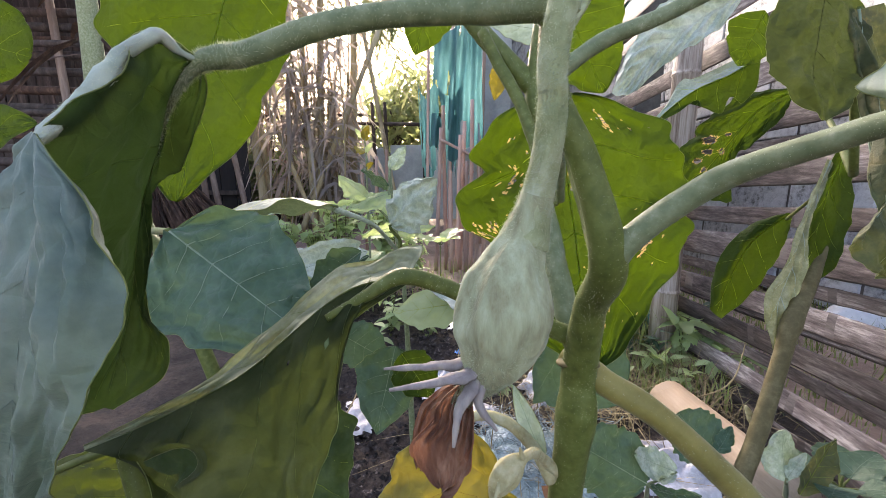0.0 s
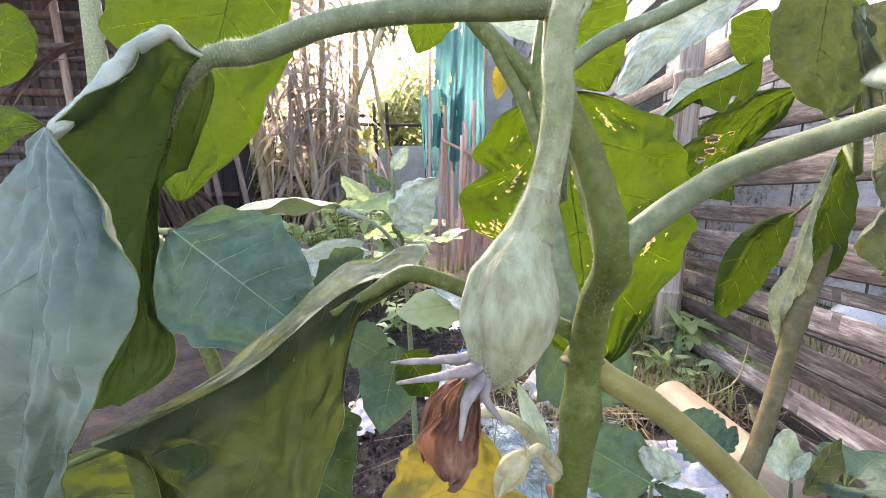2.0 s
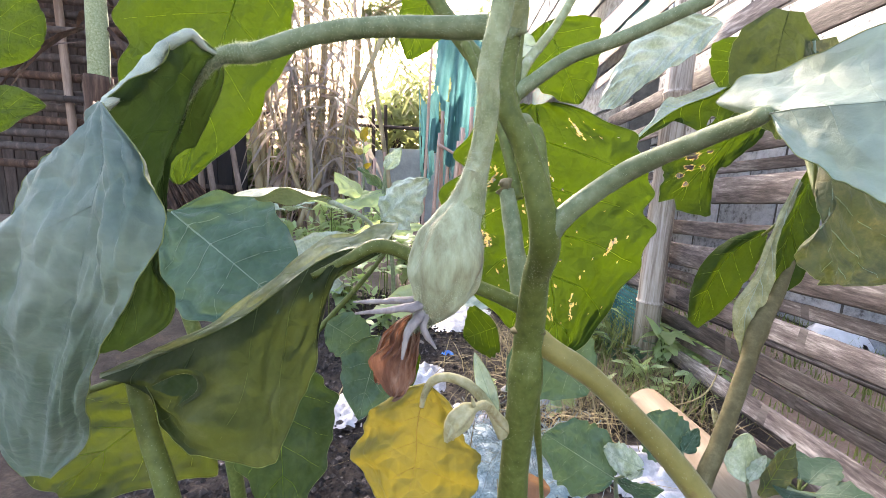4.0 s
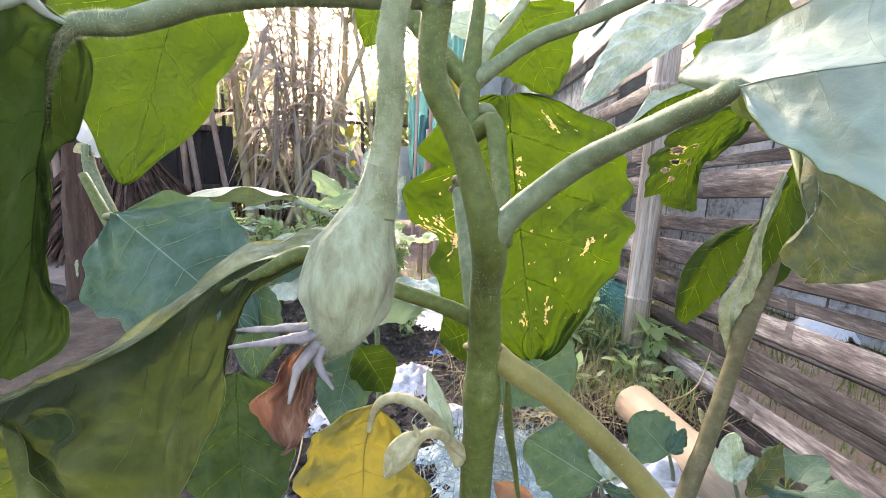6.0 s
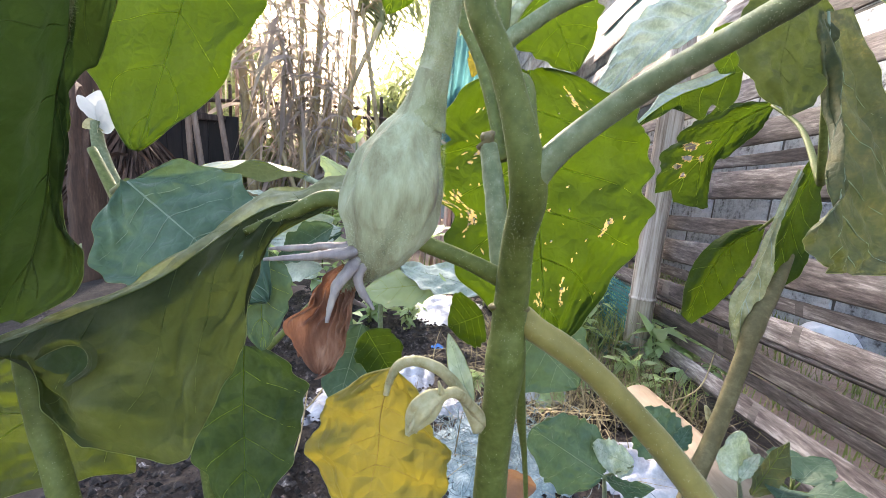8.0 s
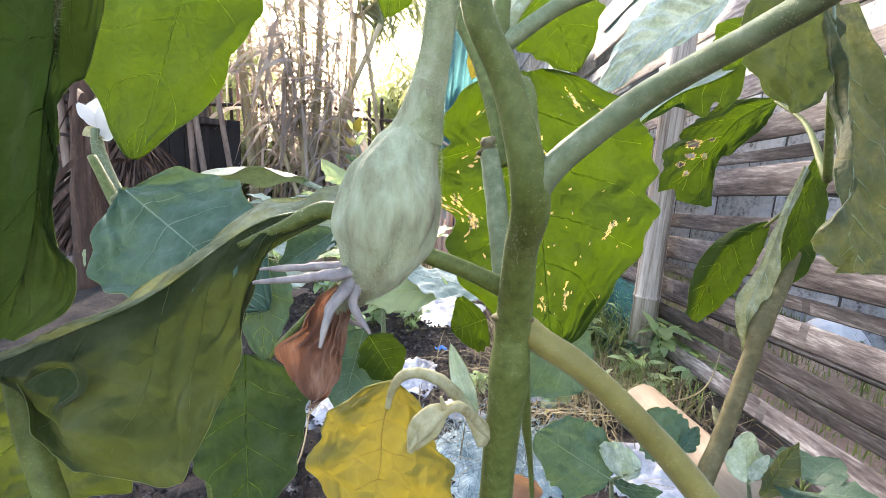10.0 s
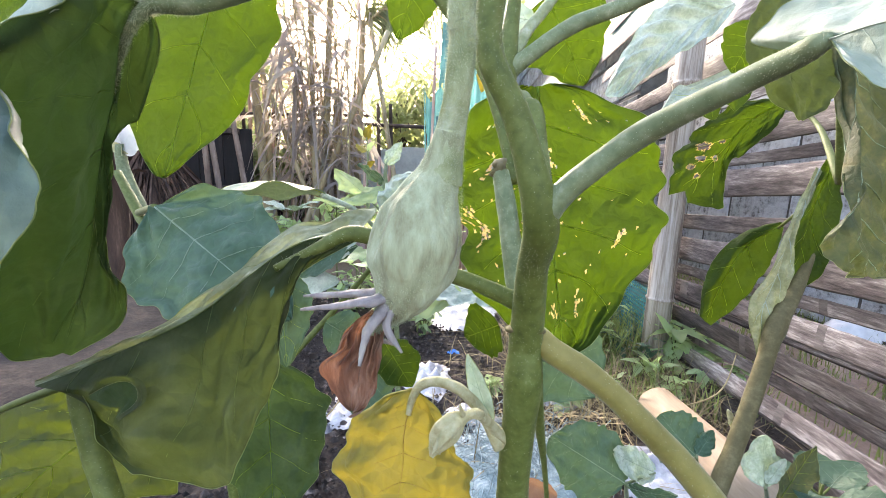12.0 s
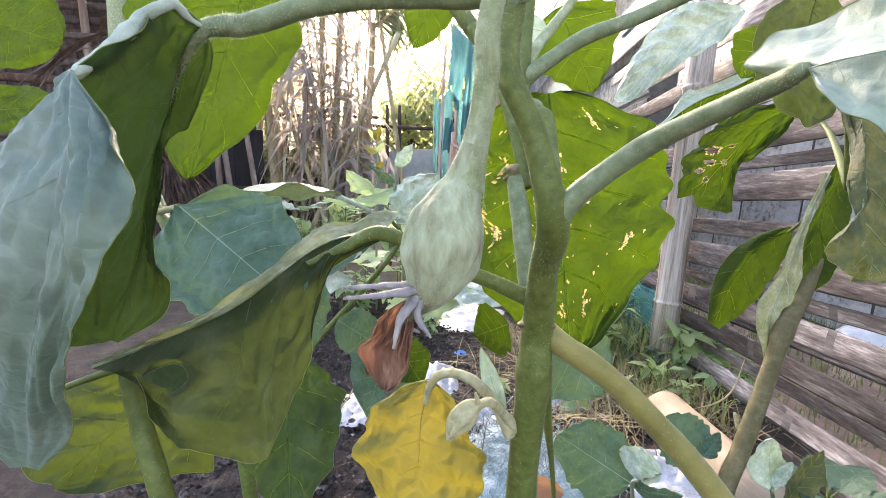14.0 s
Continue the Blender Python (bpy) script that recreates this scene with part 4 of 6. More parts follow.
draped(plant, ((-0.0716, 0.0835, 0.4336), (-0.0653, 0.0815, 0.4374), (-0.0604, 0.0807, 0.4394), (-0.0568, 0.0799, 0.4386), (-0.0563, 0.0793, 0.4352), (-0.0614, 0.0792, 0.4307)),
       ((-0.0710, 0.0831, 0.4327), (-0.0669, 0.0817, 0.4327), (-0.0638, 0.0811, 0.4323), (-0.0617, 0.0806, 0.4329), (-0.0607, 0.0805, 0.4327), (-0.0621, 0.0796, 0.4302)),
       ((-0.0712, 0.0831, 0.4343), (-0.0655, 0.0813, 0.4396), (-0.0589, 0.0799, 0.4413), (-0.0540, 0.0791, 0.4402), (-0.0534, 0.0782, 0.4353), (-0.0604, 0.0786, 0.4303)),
       LEAF_SHADED, LEAF_FELT, "curled_lobe", "dark curled lobe with a pale felted edge", camber=(0.1, 0.1), scallop=0.03, ruffle=0.01, rough=0.02, quilt=0.0, veins=0, seed=8, nu=40, nv=10, second=LEAF_SHADE_OLIVE, vein_r=0.0002, margin=False)
draped(plant, ((0.0066, 0.1263, 0.4151), (0.0047, 0.1251, 0.4075), (0.0033, 0.1225, 0.3983), (0.0032, 0.1196, 0.3873), (0.0016, 0.1168, 0.3765), (-0.0000, 0.1124, 0.3629)),
       ((0.0053, 0.1273, 0.4147), (-0.0040, 0.1307, 0.4096), (-0.0117, 0.1318, 0.4027), (-0.0166, 0.1320, 0.3973), (-0.0192, 0.1317, 0.3891), (-0.0237, 0.1303, 0.3800), (-0.0171, 0.1268, 0.3726), (-0.0115, 0.1214, 0.3660), (-0.0062, 0.1150, 0.3588)),
       ((0.0073, 0.1253, 0.4154), (0.0102, 0.1219, 0.4134), (0.0156, 0.1180, 0.4098), (0.0195, 0.1148, 0.4033), (0.0239, 0.1117, 0.3982), (0.0274, 0.1093, 0.3965), (0.0264, 0.1083, 0.3903), (0.0255, 0.1085, 0.3798), (0.0096, 0.1104, 0.3644)),
       LEAF_YELLOW, VEIN_YELLOW, label="yellow dying leaf with brown ribs", camber=(0.16, -0.22), scallop=0.05, ruffle=0.03, rough=0.05, quilt=0.014, seed=9, nu=80, nv=26, vein_r=0.0006, holes=((0.35, 0.3, 0.004), (0.6, -0.5, 0.005)))
draped(plant, ((0.0658, 0.0510, 0.5096), (0.0661, 0.0449, 0.5094), (0.0683, 0.0386, 0.5089), (0.0737, 0.0344, 0.5091), (0.0850, 0.0322, 0.5097)),
       ((0.0658, 0.0510, 0.5097), (0.0674, 0.0615, 0.5119), (0.0659, 0.0661, 0.5149), (0.0680, 0.0626, 0.5186), (0.0707, 0.0555, 0.5192), (0.0720, 0.0475, 0.5203), (0.0783, 0.0404, 0.5212), (0.0849, 0.0324, 0.5112)),
       ((0.0659, 0.0510, 0.5095), (0.0645, 0.0474, 0.5063), (0.0642, 0.0438, 0.5029), (0.0650, 0.0393, 0.5001), (0.0665, 0.0347, 0.4970), (0.0714, 0.0299, 0.4936), (0.0793, 0.0294, 0.4982), (0.0853, 0.0320, 0.5088)),
       LEAF_SKYLIT, LEAF_SKYLIT, label="broad pale blue-green leaf seen from above", camber=(0.05, 0.08), scallop=0.04, ruffle=0.01, rough=0.03, quilt=0.012, veins=4, seed=11, nu=70, nv=24, vein_r=0.0005)
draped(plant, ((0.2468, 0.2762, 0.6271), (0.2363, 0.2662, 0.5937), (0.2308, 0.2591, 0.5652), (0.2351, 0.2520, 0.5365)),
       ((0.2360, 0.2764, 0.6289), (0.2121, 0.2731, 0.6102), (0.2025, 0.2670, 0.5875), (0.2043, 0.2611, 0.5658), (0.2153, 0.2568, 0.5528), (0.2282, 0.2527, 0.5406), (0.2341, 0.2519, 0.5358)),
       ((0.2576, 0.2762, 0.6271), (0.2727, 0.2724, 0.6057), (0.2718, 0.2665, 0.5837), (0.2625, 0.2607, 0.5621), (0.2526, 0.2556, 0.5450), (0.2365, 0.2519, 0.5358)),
       LEAF_SHADE_OLIVE, LEAF_SHADE_OLIVE, label="dull green leaf hanging in the shade", camber=(0.12, -0.1), scallop=0.09, rough=0.05, quilt=0.02, seed=13, nu=50, nv=16, vein_r=0.0005)
leaf(plant, (0.0717, 0.2520, 0.6021), (0.0987, 0.2540, 0.5524), (0.1152, 0.2524, 0.5825), LEAF_UNDER, peak=0.4, seed=15, lobe=0.14, rough=0.05)
leaf(plant, (0.0578, 0.2120, 0.5726), (0.0214, 0.2196, 0.5808), (0.0407, 0.2116, 0.5670), LEAF_PALE, VEIN_PALE, peak=0.4, seed=16)
leaf(plant, (0.0826, 0.2808, 0.3828), (0.1344, 0.2709, 0.3340), (0.1432, 0.2790, 0.3835), LEAF_UP, VEIN_PALE, peak=0.4, seed=17, rough=0.05)
leaf(plant, (-0.0974, 0.2336, 0.3701), (-0.0845, 0.2050, 0.2627), (-0.0562, 0.2260, 0.3329), LEAF_SHADED, VEIN, peak=0.35, vein_r=0.0004, seed=19, nu=60, nv=22, quilt=0.02, rough=0.05, lobe=0.13)

# the young fruit: stalk, calyx, calyx tips and dry petals
stem("fruit_stalk", plant, [(0.0258, 0.0905, 0.5352, 0.0032), (0.0246, 0.0830, 0.5450, 0.0028), (0.0220, 0.0680, 0.5470, 0.0026), (0.0171, 0.0643, 0.5197, 0.00228), (0.0171, 0.0642, 0.5127, 0.00232), (0.0169, 0.0642, 0.5072, 0.00236), (0.0164, 0.0649, 0.5021, 0.00241), (0.0156, 0.0656, 0.4974, 0.00275), (0.0147, 0.0664, 0.4931, 0.00347), (0.0138, 0.0669, 0.4895, 0.00438)],
     FELT, "pale felted fruit stalk", 120, 28, 0.06, 21, (), 0, 12000, 0.0005)
stem("calyx", plant, [(0.0158, 0.0656, 0.4978, 0.00265), (0.0150, 0.0663, 0.4938, 0.00327), (0.0140, 0.0669, 0.4899, 0.00438), (0.0129, 0.0663, 0.4863, 0.00580), (0.0116, 0.0656, 0.4820, 0.00723), (0.0108, 0.0649, 0.4777, 0.00790), (0.0097, 0.0642, 0.4736, 0.00752), (0.0085, 0.0637, 0.4701, 0.00609), (0.0070, 0.0632, 0.4671, 0.00428), (0.0054, 0.0629, 0.4650, 0.00285), (0.0036, 0.0626, 0.4630, 0.00190), (0.0022, 0.0624, 0.4614, 0.00095)],
     CALYX, "swollen felted calyx with brown streaks", 110, 90, 0.09, 22, (), 0, 16000, 0.0005, 9, 0.045)
for k, (a, b, c, d) in enumerate((((0.0090, 0.0638, 0.4726), (0.0056, 0.0608, 0.4689), (0.0002, 0.0592, 0.4677), (-0.0087, 0.0583, 0.4666)), ((0.0083, 0.0630, 0.4735), (0.0041, 0.0634, 0.4691), (-0.0016, 0.0634, 0.4682), (-0.0104, 0.0645, 0.4671)), ((0.0085, 0.0634, 0.4714), (0.0051, 0.0604, 0.4666), (0.0025, 0.0583, 0.4625), (0.0017, 0.0565, 0.4576)), ((0.0090, 0.0636, 0.4710), (0.0065, 0.0609, 0.4670), (0.0059, 0.0594, 0.4636), (0.0088, 0.0576, 0.4598)), ((0.0074, 0.0674, 0.4696), (0.0040, 0.0667, 0.4647), (0.0020, 0.0679, 0.4591), (0.0057, 0.0693, 0.4561)))):
    stem("sepal", plant, [P4(a, 0.0006), P4(b, 0.0011), P4(c, 0.0008), P4(d, 0.00025)], LILAC, "", 30, 12, 0.20, 30 + k, (), 0, 0, 0.0004, 2, 0.25)
leaf(plant, (0.0034, 0.0624, 0.4658), (-0.0003, 0.0598, 0.4470), (0.0076, 0.0591, 0.4561), PETAL, PETAL, "dry_flower", "shrivelled brown dry petals", 0.6, 1.8, 0.16, fold=(0.3, 0.3), curl=(0.8, 0.8), wave=0.08, seed=23, nu=60, nv=48, veins=0, quilt=0.0, rough=0.10, wrinkle=0.035, margin=False, blunt=0.6)
leaf(plant, (0.0027, 0.0648, 0.4649), (-0.0044, 0.0632, 0.4483), (0.0029, 0.0638, 0.4533), PETAL, PETAL, "dry_flower", "", 0.6, 1.5, 0.05, fold=(-0.7, -0.5), wave=0.05, seed=24, nu=50, nv=40, veins=0, quilt=0.0, rough=0.10, wrinkle=0.035, margin=False, blunt=0.6)

# ---- eggplant by the fence ----
side_plant = thing("eggplant_plant", (0.36, 0.42, 0.0), "eggplant plant with limp drooping leaves beside the bamboo fence", "plant", "eggplant plants")
stem("stem", side_plant, [(0.32, 0.42, -0.01, 0.0101), P4((0.2975, 0.3608, 0.1148), 0.0098), P4((0.3179, 0.3706, 0.1769), 0.0092), P4((0.3416, 0.3838, 0.2299), 0.0087), P4((0.3676, 0.3999, 0.2999), 0.0084), P4((0.3809, 0.4074, 0.3474), 0.0087), P4((0.4153, 0.4328, 0.3842), 0.0092), P4((0.4399, 0.4481, 0.4194), 0.0055), P4((0.4715, 0.4740, 0.4588), 0.0039), P4((0.5097, 0.5016, 0.5092), 0.0031)], STEM_OLD, "brown-green woody stem", 60, 16, 0.03, 41, (0.55,), 0.15)
draped(side_plant, ((0.5483, 0.6184, 0.4467), (0.4980, 0.6207, 0.4057), (0.4689, 0.6202, 0.3445), (0.4509, 0.6195, 0.2800)),
       ((0.5455, 0.6187, 0.4492), (0.5135, 0.6358, 0.4339), (0.4750, 0.6398, 0.4014), (0.4508, 0.6361, 0.3510), (0.4444, 0.6256, 0.2873)),
       ((0.5504, 0.6173, 0.4397), (0.5405, 0.6113, 0.4040), (0.5231, 0.6133, 0.3566), (0.5008, 0.6160, 0.3139), (0.4606, 0.6187, 0.2739)),
       LEAF_UNDER, label="", camber=(0.3, -0.1), scallop=0.05, seed=43, nu=44, nv=12)
draped(side_plant, ((0.4598, 0.4585, 0.5353), (0.4387, 0.4504, 0.4882), (0.4231, 0.4416, 0.4363), (0.4050, 0.4322, 0.3810)),
       ((0.4482, 0.4579, 0.5335), (0.4240, 0.4515, 0.4972), (0.4118, 0.4442, 0.4537), (0.4036, 0.4368, 0.4098), (0.4012, 0.4318, 0.3789)),
       ((0.4677, 0.4585, 0.5344), (0.4696, 0.4521, 0.4947), (0.4639, 0.4449, 0.4509), (0.4506, 0.4370, 0.4041), (0.4103, 0.4318, 0.3780)),
       LEAF_UNDER, camber=(0.2, -0.2), scallop=0.06, seed=44, nu=44, nv=12)
draped(side_plant, ((0.4375, 0.4527, 0.5214), (0.4086, 0.4398, 0.4650), (0.3893, 0.4276, 0.4046), (0.3736, 0.4199, 0.3598), (0.3773, 0.4145, 0.3070)),
       ((0.4336, 0.4529, 0.5232), (0.4017, 0.4376, 0.4649), (0.3775, 0.4253, 0.4045), (0.3565, 0.4183, 0.3647), (0.3720, 0.4150, 0.3106)),
       ((0.4416, 0.4522, 0.5178), (0.4128, 0.4386, 0.4570), (0.4058, 0.4281, 0.4053), (0.3867, 0.4193, 0.3541), (0.3799, 0.4146, 0.3071)),
       LEAF_FELT, VEIN_GREY, camber=(0.2, 0.2), scallop=0.05, seed=45, nu=44, nv=10)
draped(side_plant, ((0.2672, 0.2748, 0.6078), (0.2673, 0.2609, 0.5564), (0.2671, 0.2473, 0.5070), (0.2715, 0.2388, 0.4696), (0.2782, 0.2339, 0.4419)),
       ((0.2569, 0.2785, 0.6105), (0.2604, 0.2687, 0.5717), (0.2653, 0.2550, 0.5281), (0.2584, 0.2430, 0.4929), (0.2579, 0.2359, 0.4748), (0.2392, 0.2313, 0.4643), (0.2447, 0.2308, 0.4502), (0.2589, 0.2321, 0.4415), (0.2755, 0.2338, 0.4411)),
       ((0.2809, 0.2731, 0.6111), (0.3026, 0.2655, 0.5694), (0.3244, 0.2574, 0.5242), (0.3408, 0.2492, 0.4787), (0.3300, 0.2396, 0.4453), (0.2818, 0.2336, 0.4403)),
       LEAF_DRY, VEIN_PALE, label="limp yellowing leaf seen from below", camber=(0.2, -0.15), scallop=0.08, ruffle=0.03, rough=0.05, quilt=0.022, seed=46, nu=80, nv=22, vein_r=0.0007)
draped(side_plant, ((0.5158, 0.6069, 0.6305), (0.4665, 0.6109, 0.5993), (0.4250, 0.6113, 0.5452), (0.3782, 0.6016, 0.4918)),
       ((0.5114, 0.6074, 0.6336), (0.4532, 0.6248, 0.6242), (0.3949, 0.6267, 0.5819), (0.3645, 0.6188, 0.5371), (0.3526, 0.5999, 0.4847)),
       ((0.5168, 0.6063, 0.6264), (0.4952, 0.5996, 0.5883), (0.4562, 0.6024, 0.5484), (0.4406, 0.6086, 0.5262), (0.4276, 0.5893, 0.4715), (0.3825, 0.5988, 0.4741)),
       LEAF_UNDER, label="curled leaf with eaten holes", camber=(0.25, -0.15), scallop=0.12, ruffle=0.05, rough=0.03, seed=47, nu=150, nv=48, holes=((0.62, -0.55, 0.03), (0.72, -0.35, 0.022), (0.8, -0.5, 0.02), (0.68, 0.0, 0.018), (0.86, -0.1, 0.02), (0.55, -0.2, 0.014)))
draped(side_plant, ((0.3342, 0.4828, 0.7035), (0.2899, 0.4885, 0.6789), (0.2425, 0.4868, 0.6410), (0.1984, 0.4789, 0.5972)),
       ((0.3279, 0.4837, 0.7085), (0.2785, 0.5051, 0.7156), (0.2378, 0.5035, 0.6784), (0.2113, 0.4909, 0.6361), (0.1958, 0.4794, 0.5998)),
       ((0.3368, 0.4824, 0.7010), (0.3113, 0.4764, 0.6673), (0.2737, 0.4773, 0.6441), (0.2443, 0.4785, 0.6228), (0.2192, 0.4763, 0.5991), (0.2017, 0.4786, 0.5953)),
       LEAF_WHITE, LEAF_WHITE, label="pale felted leaf with strong ribs", camber=(0.15, -0.15), scallop=0.05, rough=0.04, quilt=0.05, veins=7, seed=48, nv=24, vein_r=0.0008)
draped(side_plant, ((0.4461, 0.5873, 0.6719), (0.4026, 0.5839, 0.6450), (0.3577, 0.5819, 0.6259), (0.3229, 0.5788, 0.6019), (0.2940, 0.5750, 0.5752)),
       ((0.4448, 0.5865, 0.6671), (0.4317, 0.5696, 0.6258), (0.4140, 0.5666, 0.6057), (0.3976, 0.5685, 0.6140), (0.3840, 0.5650, 0.5911), (0.3588, 0.5670, 0.5987), (0.3533, 0.5740, 0.6087), (0.3209, 0.5718, 0.5906), (0.2957, 0.5746, 0.5729)),
       ((0.4534, 0.5986, 0.6802), (0.4082, 0.5974, 0.6657), (0.3628, 0.5948, 0.6430), (0.3423, 0.5952, 0.6416), (0.3199, 0.5900, 0.6076), (0.2929, 0.5756, 0.5783)),
       LEAF_UNDER, VEIN, label="wavy eaten leaf showing its pale upper face", camber=(0.1, 0.1), scallop=0.04, rough=0.02, seed=49, nu=50, nv=14, second=LEAF_WHITE)
leaf(side_plant, (0.4116, 0.5451, 0.7120), (0.3756, 0.5328, 0.6425), (0.4224, 0.5363, 0.6624), LEAF_UNDER, peak=0.5, seed=50)
stem("petiole", side_plant, [P4((0.5192, 0.5115, 0.5095), 0.004), P4((0.5248, 0.5391, 0.4938), 0.0026), P4((0.5364, 0.6107, 0.4394), 0.0022)], STEM, "", 20, 10, 0.03, 51)
stem("shoot_bud", side_plant, [(0.3628, 0.4063, 0.2138, 0.00324), (0.3545, 0.4085, 0.2276, 0.00389), (0.3501, 0.4103, 0.2390, 0.00324), (0.3473, 0.4114, 0.2453, 0.00130)], BUD, "small pale shoot bud", 14, 10, 0.1, 106)
stem("petiole", side_plant, [P4((0.4142, 0.4026, 0.5057), 0.004), P4((0.3460, 0.3502, 0.5943), 0.003), P4((0.2682, 0.2759, 0.6083), 0.0022)], STEM, "", 20, 10, 0.03, 52)
stem("petiole", side_plant, [P4((0.4142, 0.4026, 0.5057), 0.004), P4((0.4900, 0.5246, 0.5822), 0.003), P4((0.5008, 0.5921, 0.6237), 0.002)], STEM, "", 20, 10, 0.03, 53)

# ---- eggplant at the shed side ----
left_plant = thing("eggplant_plant", (-0.22, 0.42, 0.0), "eggplant plant with broad teal leaves", "plant", "eggplant plants")
stem("stem", left_plant, [(-0.22, 0.42, -0.01, 0.009), (-0.23, 0.40, 0.2, 0.008), P4((-0.2989, 0.4177, 0.4016), 0.007), P4((-0.3332, 0.4361, 0.4441), 0.006), P4((-0.3688, 0.4548, 0.4887), 0.0045)], STEM, "", 30, 12, 0.03, 61)
leaf(left_plant, (-0.1276, 0.2826, 0.6628), (-0.1762, 0.2603, 0.4848), (-0.1044, 0.2723, 0.5756), LEAF_UNDER, label="bright backlit leaf tip hanging down", peak=0.45, seed=63, lobes=3.2, lobe=0.10, nu=70, nv=24, left=1.6, vein_r=0.0003)
leaf(left_plant, (-0.1828, 0.2601, 0.4660), (-0.0743, 0.2168, 0.4049), (-0.0978, 0.2594, 0.4623), LEAF_UP, VEIN_PALE, label="dark teal leaf with pale midrib", peak=0.42, seed=65, rough=0.05, lobe=0.07, nu=60, nv=24, quilt=0.022)
leaf(left_plant, (-0.0875, 0.3310, 0.4769), (-0.1802, 0.2884, 0.4653), (-0.1270, 0.2855, 0.4776), LEAF_SKYLIT, VEIN, peak=0.5, seed=66, arch=0.14, lobe=0.04, fold=(-0.4, -0.4))
leaf(left_plant, (-0.0637, 0.4679, 0.4471), (-0.0076, 0.4471, 0.5017), (-0.0221, 0.4478, 0.4481), LEAF_WHITE, LEAF_WHITE, label="pale crinkled leaf", peak=0.42, seed=67, lobe=0.14, fold=(0.2, 0.2), quilt=0.05, rough=0.08, nu=44, nv=16)
leaf(left_plant, (-0.0880, 0.2338, 0.4333), (-0.0803, 0.2232, 0.3721), (-0.0642, 0.2274, 0.4002), LEAF_UP, VEIN, peak=0.4, seed=68, rough=0.05)
leaf(left_plant, (-0.0484, 0.3768, 0.3334), (-0.0686, 0.3612, 0.2448), (-0.0254, 0.3690, 0.2891), LEAF_UP, VEIN_PALE, peak=0.42, seed=69, rough=0.05)

leaf(left_plant, (-0.0872, 0.4148, 0.4336), (-0.1814, 0.4303, 0.4067), (-0.1327, 0.4203, 0.4076), LEAF_WHITE, LEAF_WHITE, peak=0.45, seed=70, fold=(0.2, 0.1))
leaf(left_plant, (-0.0830, 0.3935, 0.4283), (-0.1407, 0.3962, 0.3857), (-0.1235, 0.4023, 0.4207), LEAF_UP, VEIN_PALE, peak=0.45, seed=71, fold=(-0.5, -0.5))
leaf(left_plant, (0.0740, 0.3553, 0.3825), (-0.0140, 0.3901, 0.3932), (0.0304, 0.4000, 0.3988), LEAF_WHITE, VEIN_PALE, peak=0.5, seed=72, lobe=0.12, nu=44, nv=14, quilt=0.03, rough=0.05)
leaf(left_plant, (0.0335, 0.3670, 0.3845), (-0.0514, 0.3863, 0.3649), (-0.0053, 0.3538, 0.3606), LEAF_SMALL, VEIN, peak=0.5, seed=102, lobe=0.12, nu=40, nv=12)
leaf(left_plant, (-0.0856, 0.4376, 0.4210), (-0.1573, 0.4164, 0.4040), (-0.1301, 0.4500, 0.4269), LEAF_WHITE, VEIN_PALE, peak=0.5, seed=103, lobe=0.1, nu=44, nv=14, quilt=0.03, rough=0.05)
leaf(left_plant, (-0.0817, 0.4267, 0.4176), (-0.1388, 0.4136, 0.3909), (-0.1099, 0.4266, 0.4119), LEAF_UP, VEIN_PALE, peak=0.5, seed=104, lobe=0.1, fold=(0.4, 0.4))
leaf(left_plant, (-0.0924, 0.3883, 0.3861), (-0.1523, 0.4080, 0.3712), (-0.1148, 0.3864, 0.3708), LEAF_WHITE, LEAF_WHITE, peak=0.5, seed=73)
leaf(left_plant, (0.0621, 0.3007, 0.3767), (0.0361, 0.3186, 0.3576), (0.0564, 0.3056, 0.3447), LEAF_UNDER, peak=0.45, seed=74)
leaf(left_plant, (-0.0404, 0.3576, 0.3340), (-0.0113, 0.3496, 0.2920), (-0.0072, 0.3554, 0.3274), LEAF_UNDER, peak=0.45, seed=75)
leaf(left_plant, (-0.1194, 0.4264, 0.3267), (-0.0610, 0.4207, 0.2947), (-0.0740, 0.4275, 0.3330), LEAF_UP, VEIN_PALE, peak=0.45, seed=76)
leaf(left_plant, (-0.5644, 0.4560, 0.6623), (-0.4447, 0.4535, 0.6304), (-0.5058, 0.4733, 0.6988), LEAF_UNDER, VEIN, peak=0.55, seed=77, lobe=0.06, nu=40, nv=14, vein_r=0.0003, blunt=0.55)
leaf(left_plant, (-0.5458, 0.4169, 0.5441), (-0.4199, 0.4219, 0.5569), (-0.4906, 0.4341, 0.5797), LEAF_UNDER, VEIN, peak=0.5, seed=78, lobe=0.06, nu=40, nv=14, vein_r=0.0003)
for k, (b, q, sd) in enumerate((((-0.4193, 0.5261, 0.5258), (-0.4367, 0.5216, 0.5552), (-0.4267, 0.5175, 0.5335)), ((-0.4193, 0.5261, 0.5258), (-0.4277, 0.5435, 0.5659), (-0.4336, 0.5298, 0.5447)), ((-0.4193, 0.5261, 0.5258), (-0.3946, 0.5287, 0.5446), (-0.4040, 0.5310, 0.5568)), ((-0.4193, 0.5261, 0.5258), (-0.3821, 0.5090, 0.5206), (-0.3941, 0.5165, 0.5330)))):
    leaf(left_plant, b, q, sd, WHITE_PETAL, WHITE_PETAL, "petal", "white papery flower petal", 0.55, seed=79 + 3 * k, veins=3, lobe=0.05, nu=20, nv=8, margin=False, blunt=0.6, width=1.3)
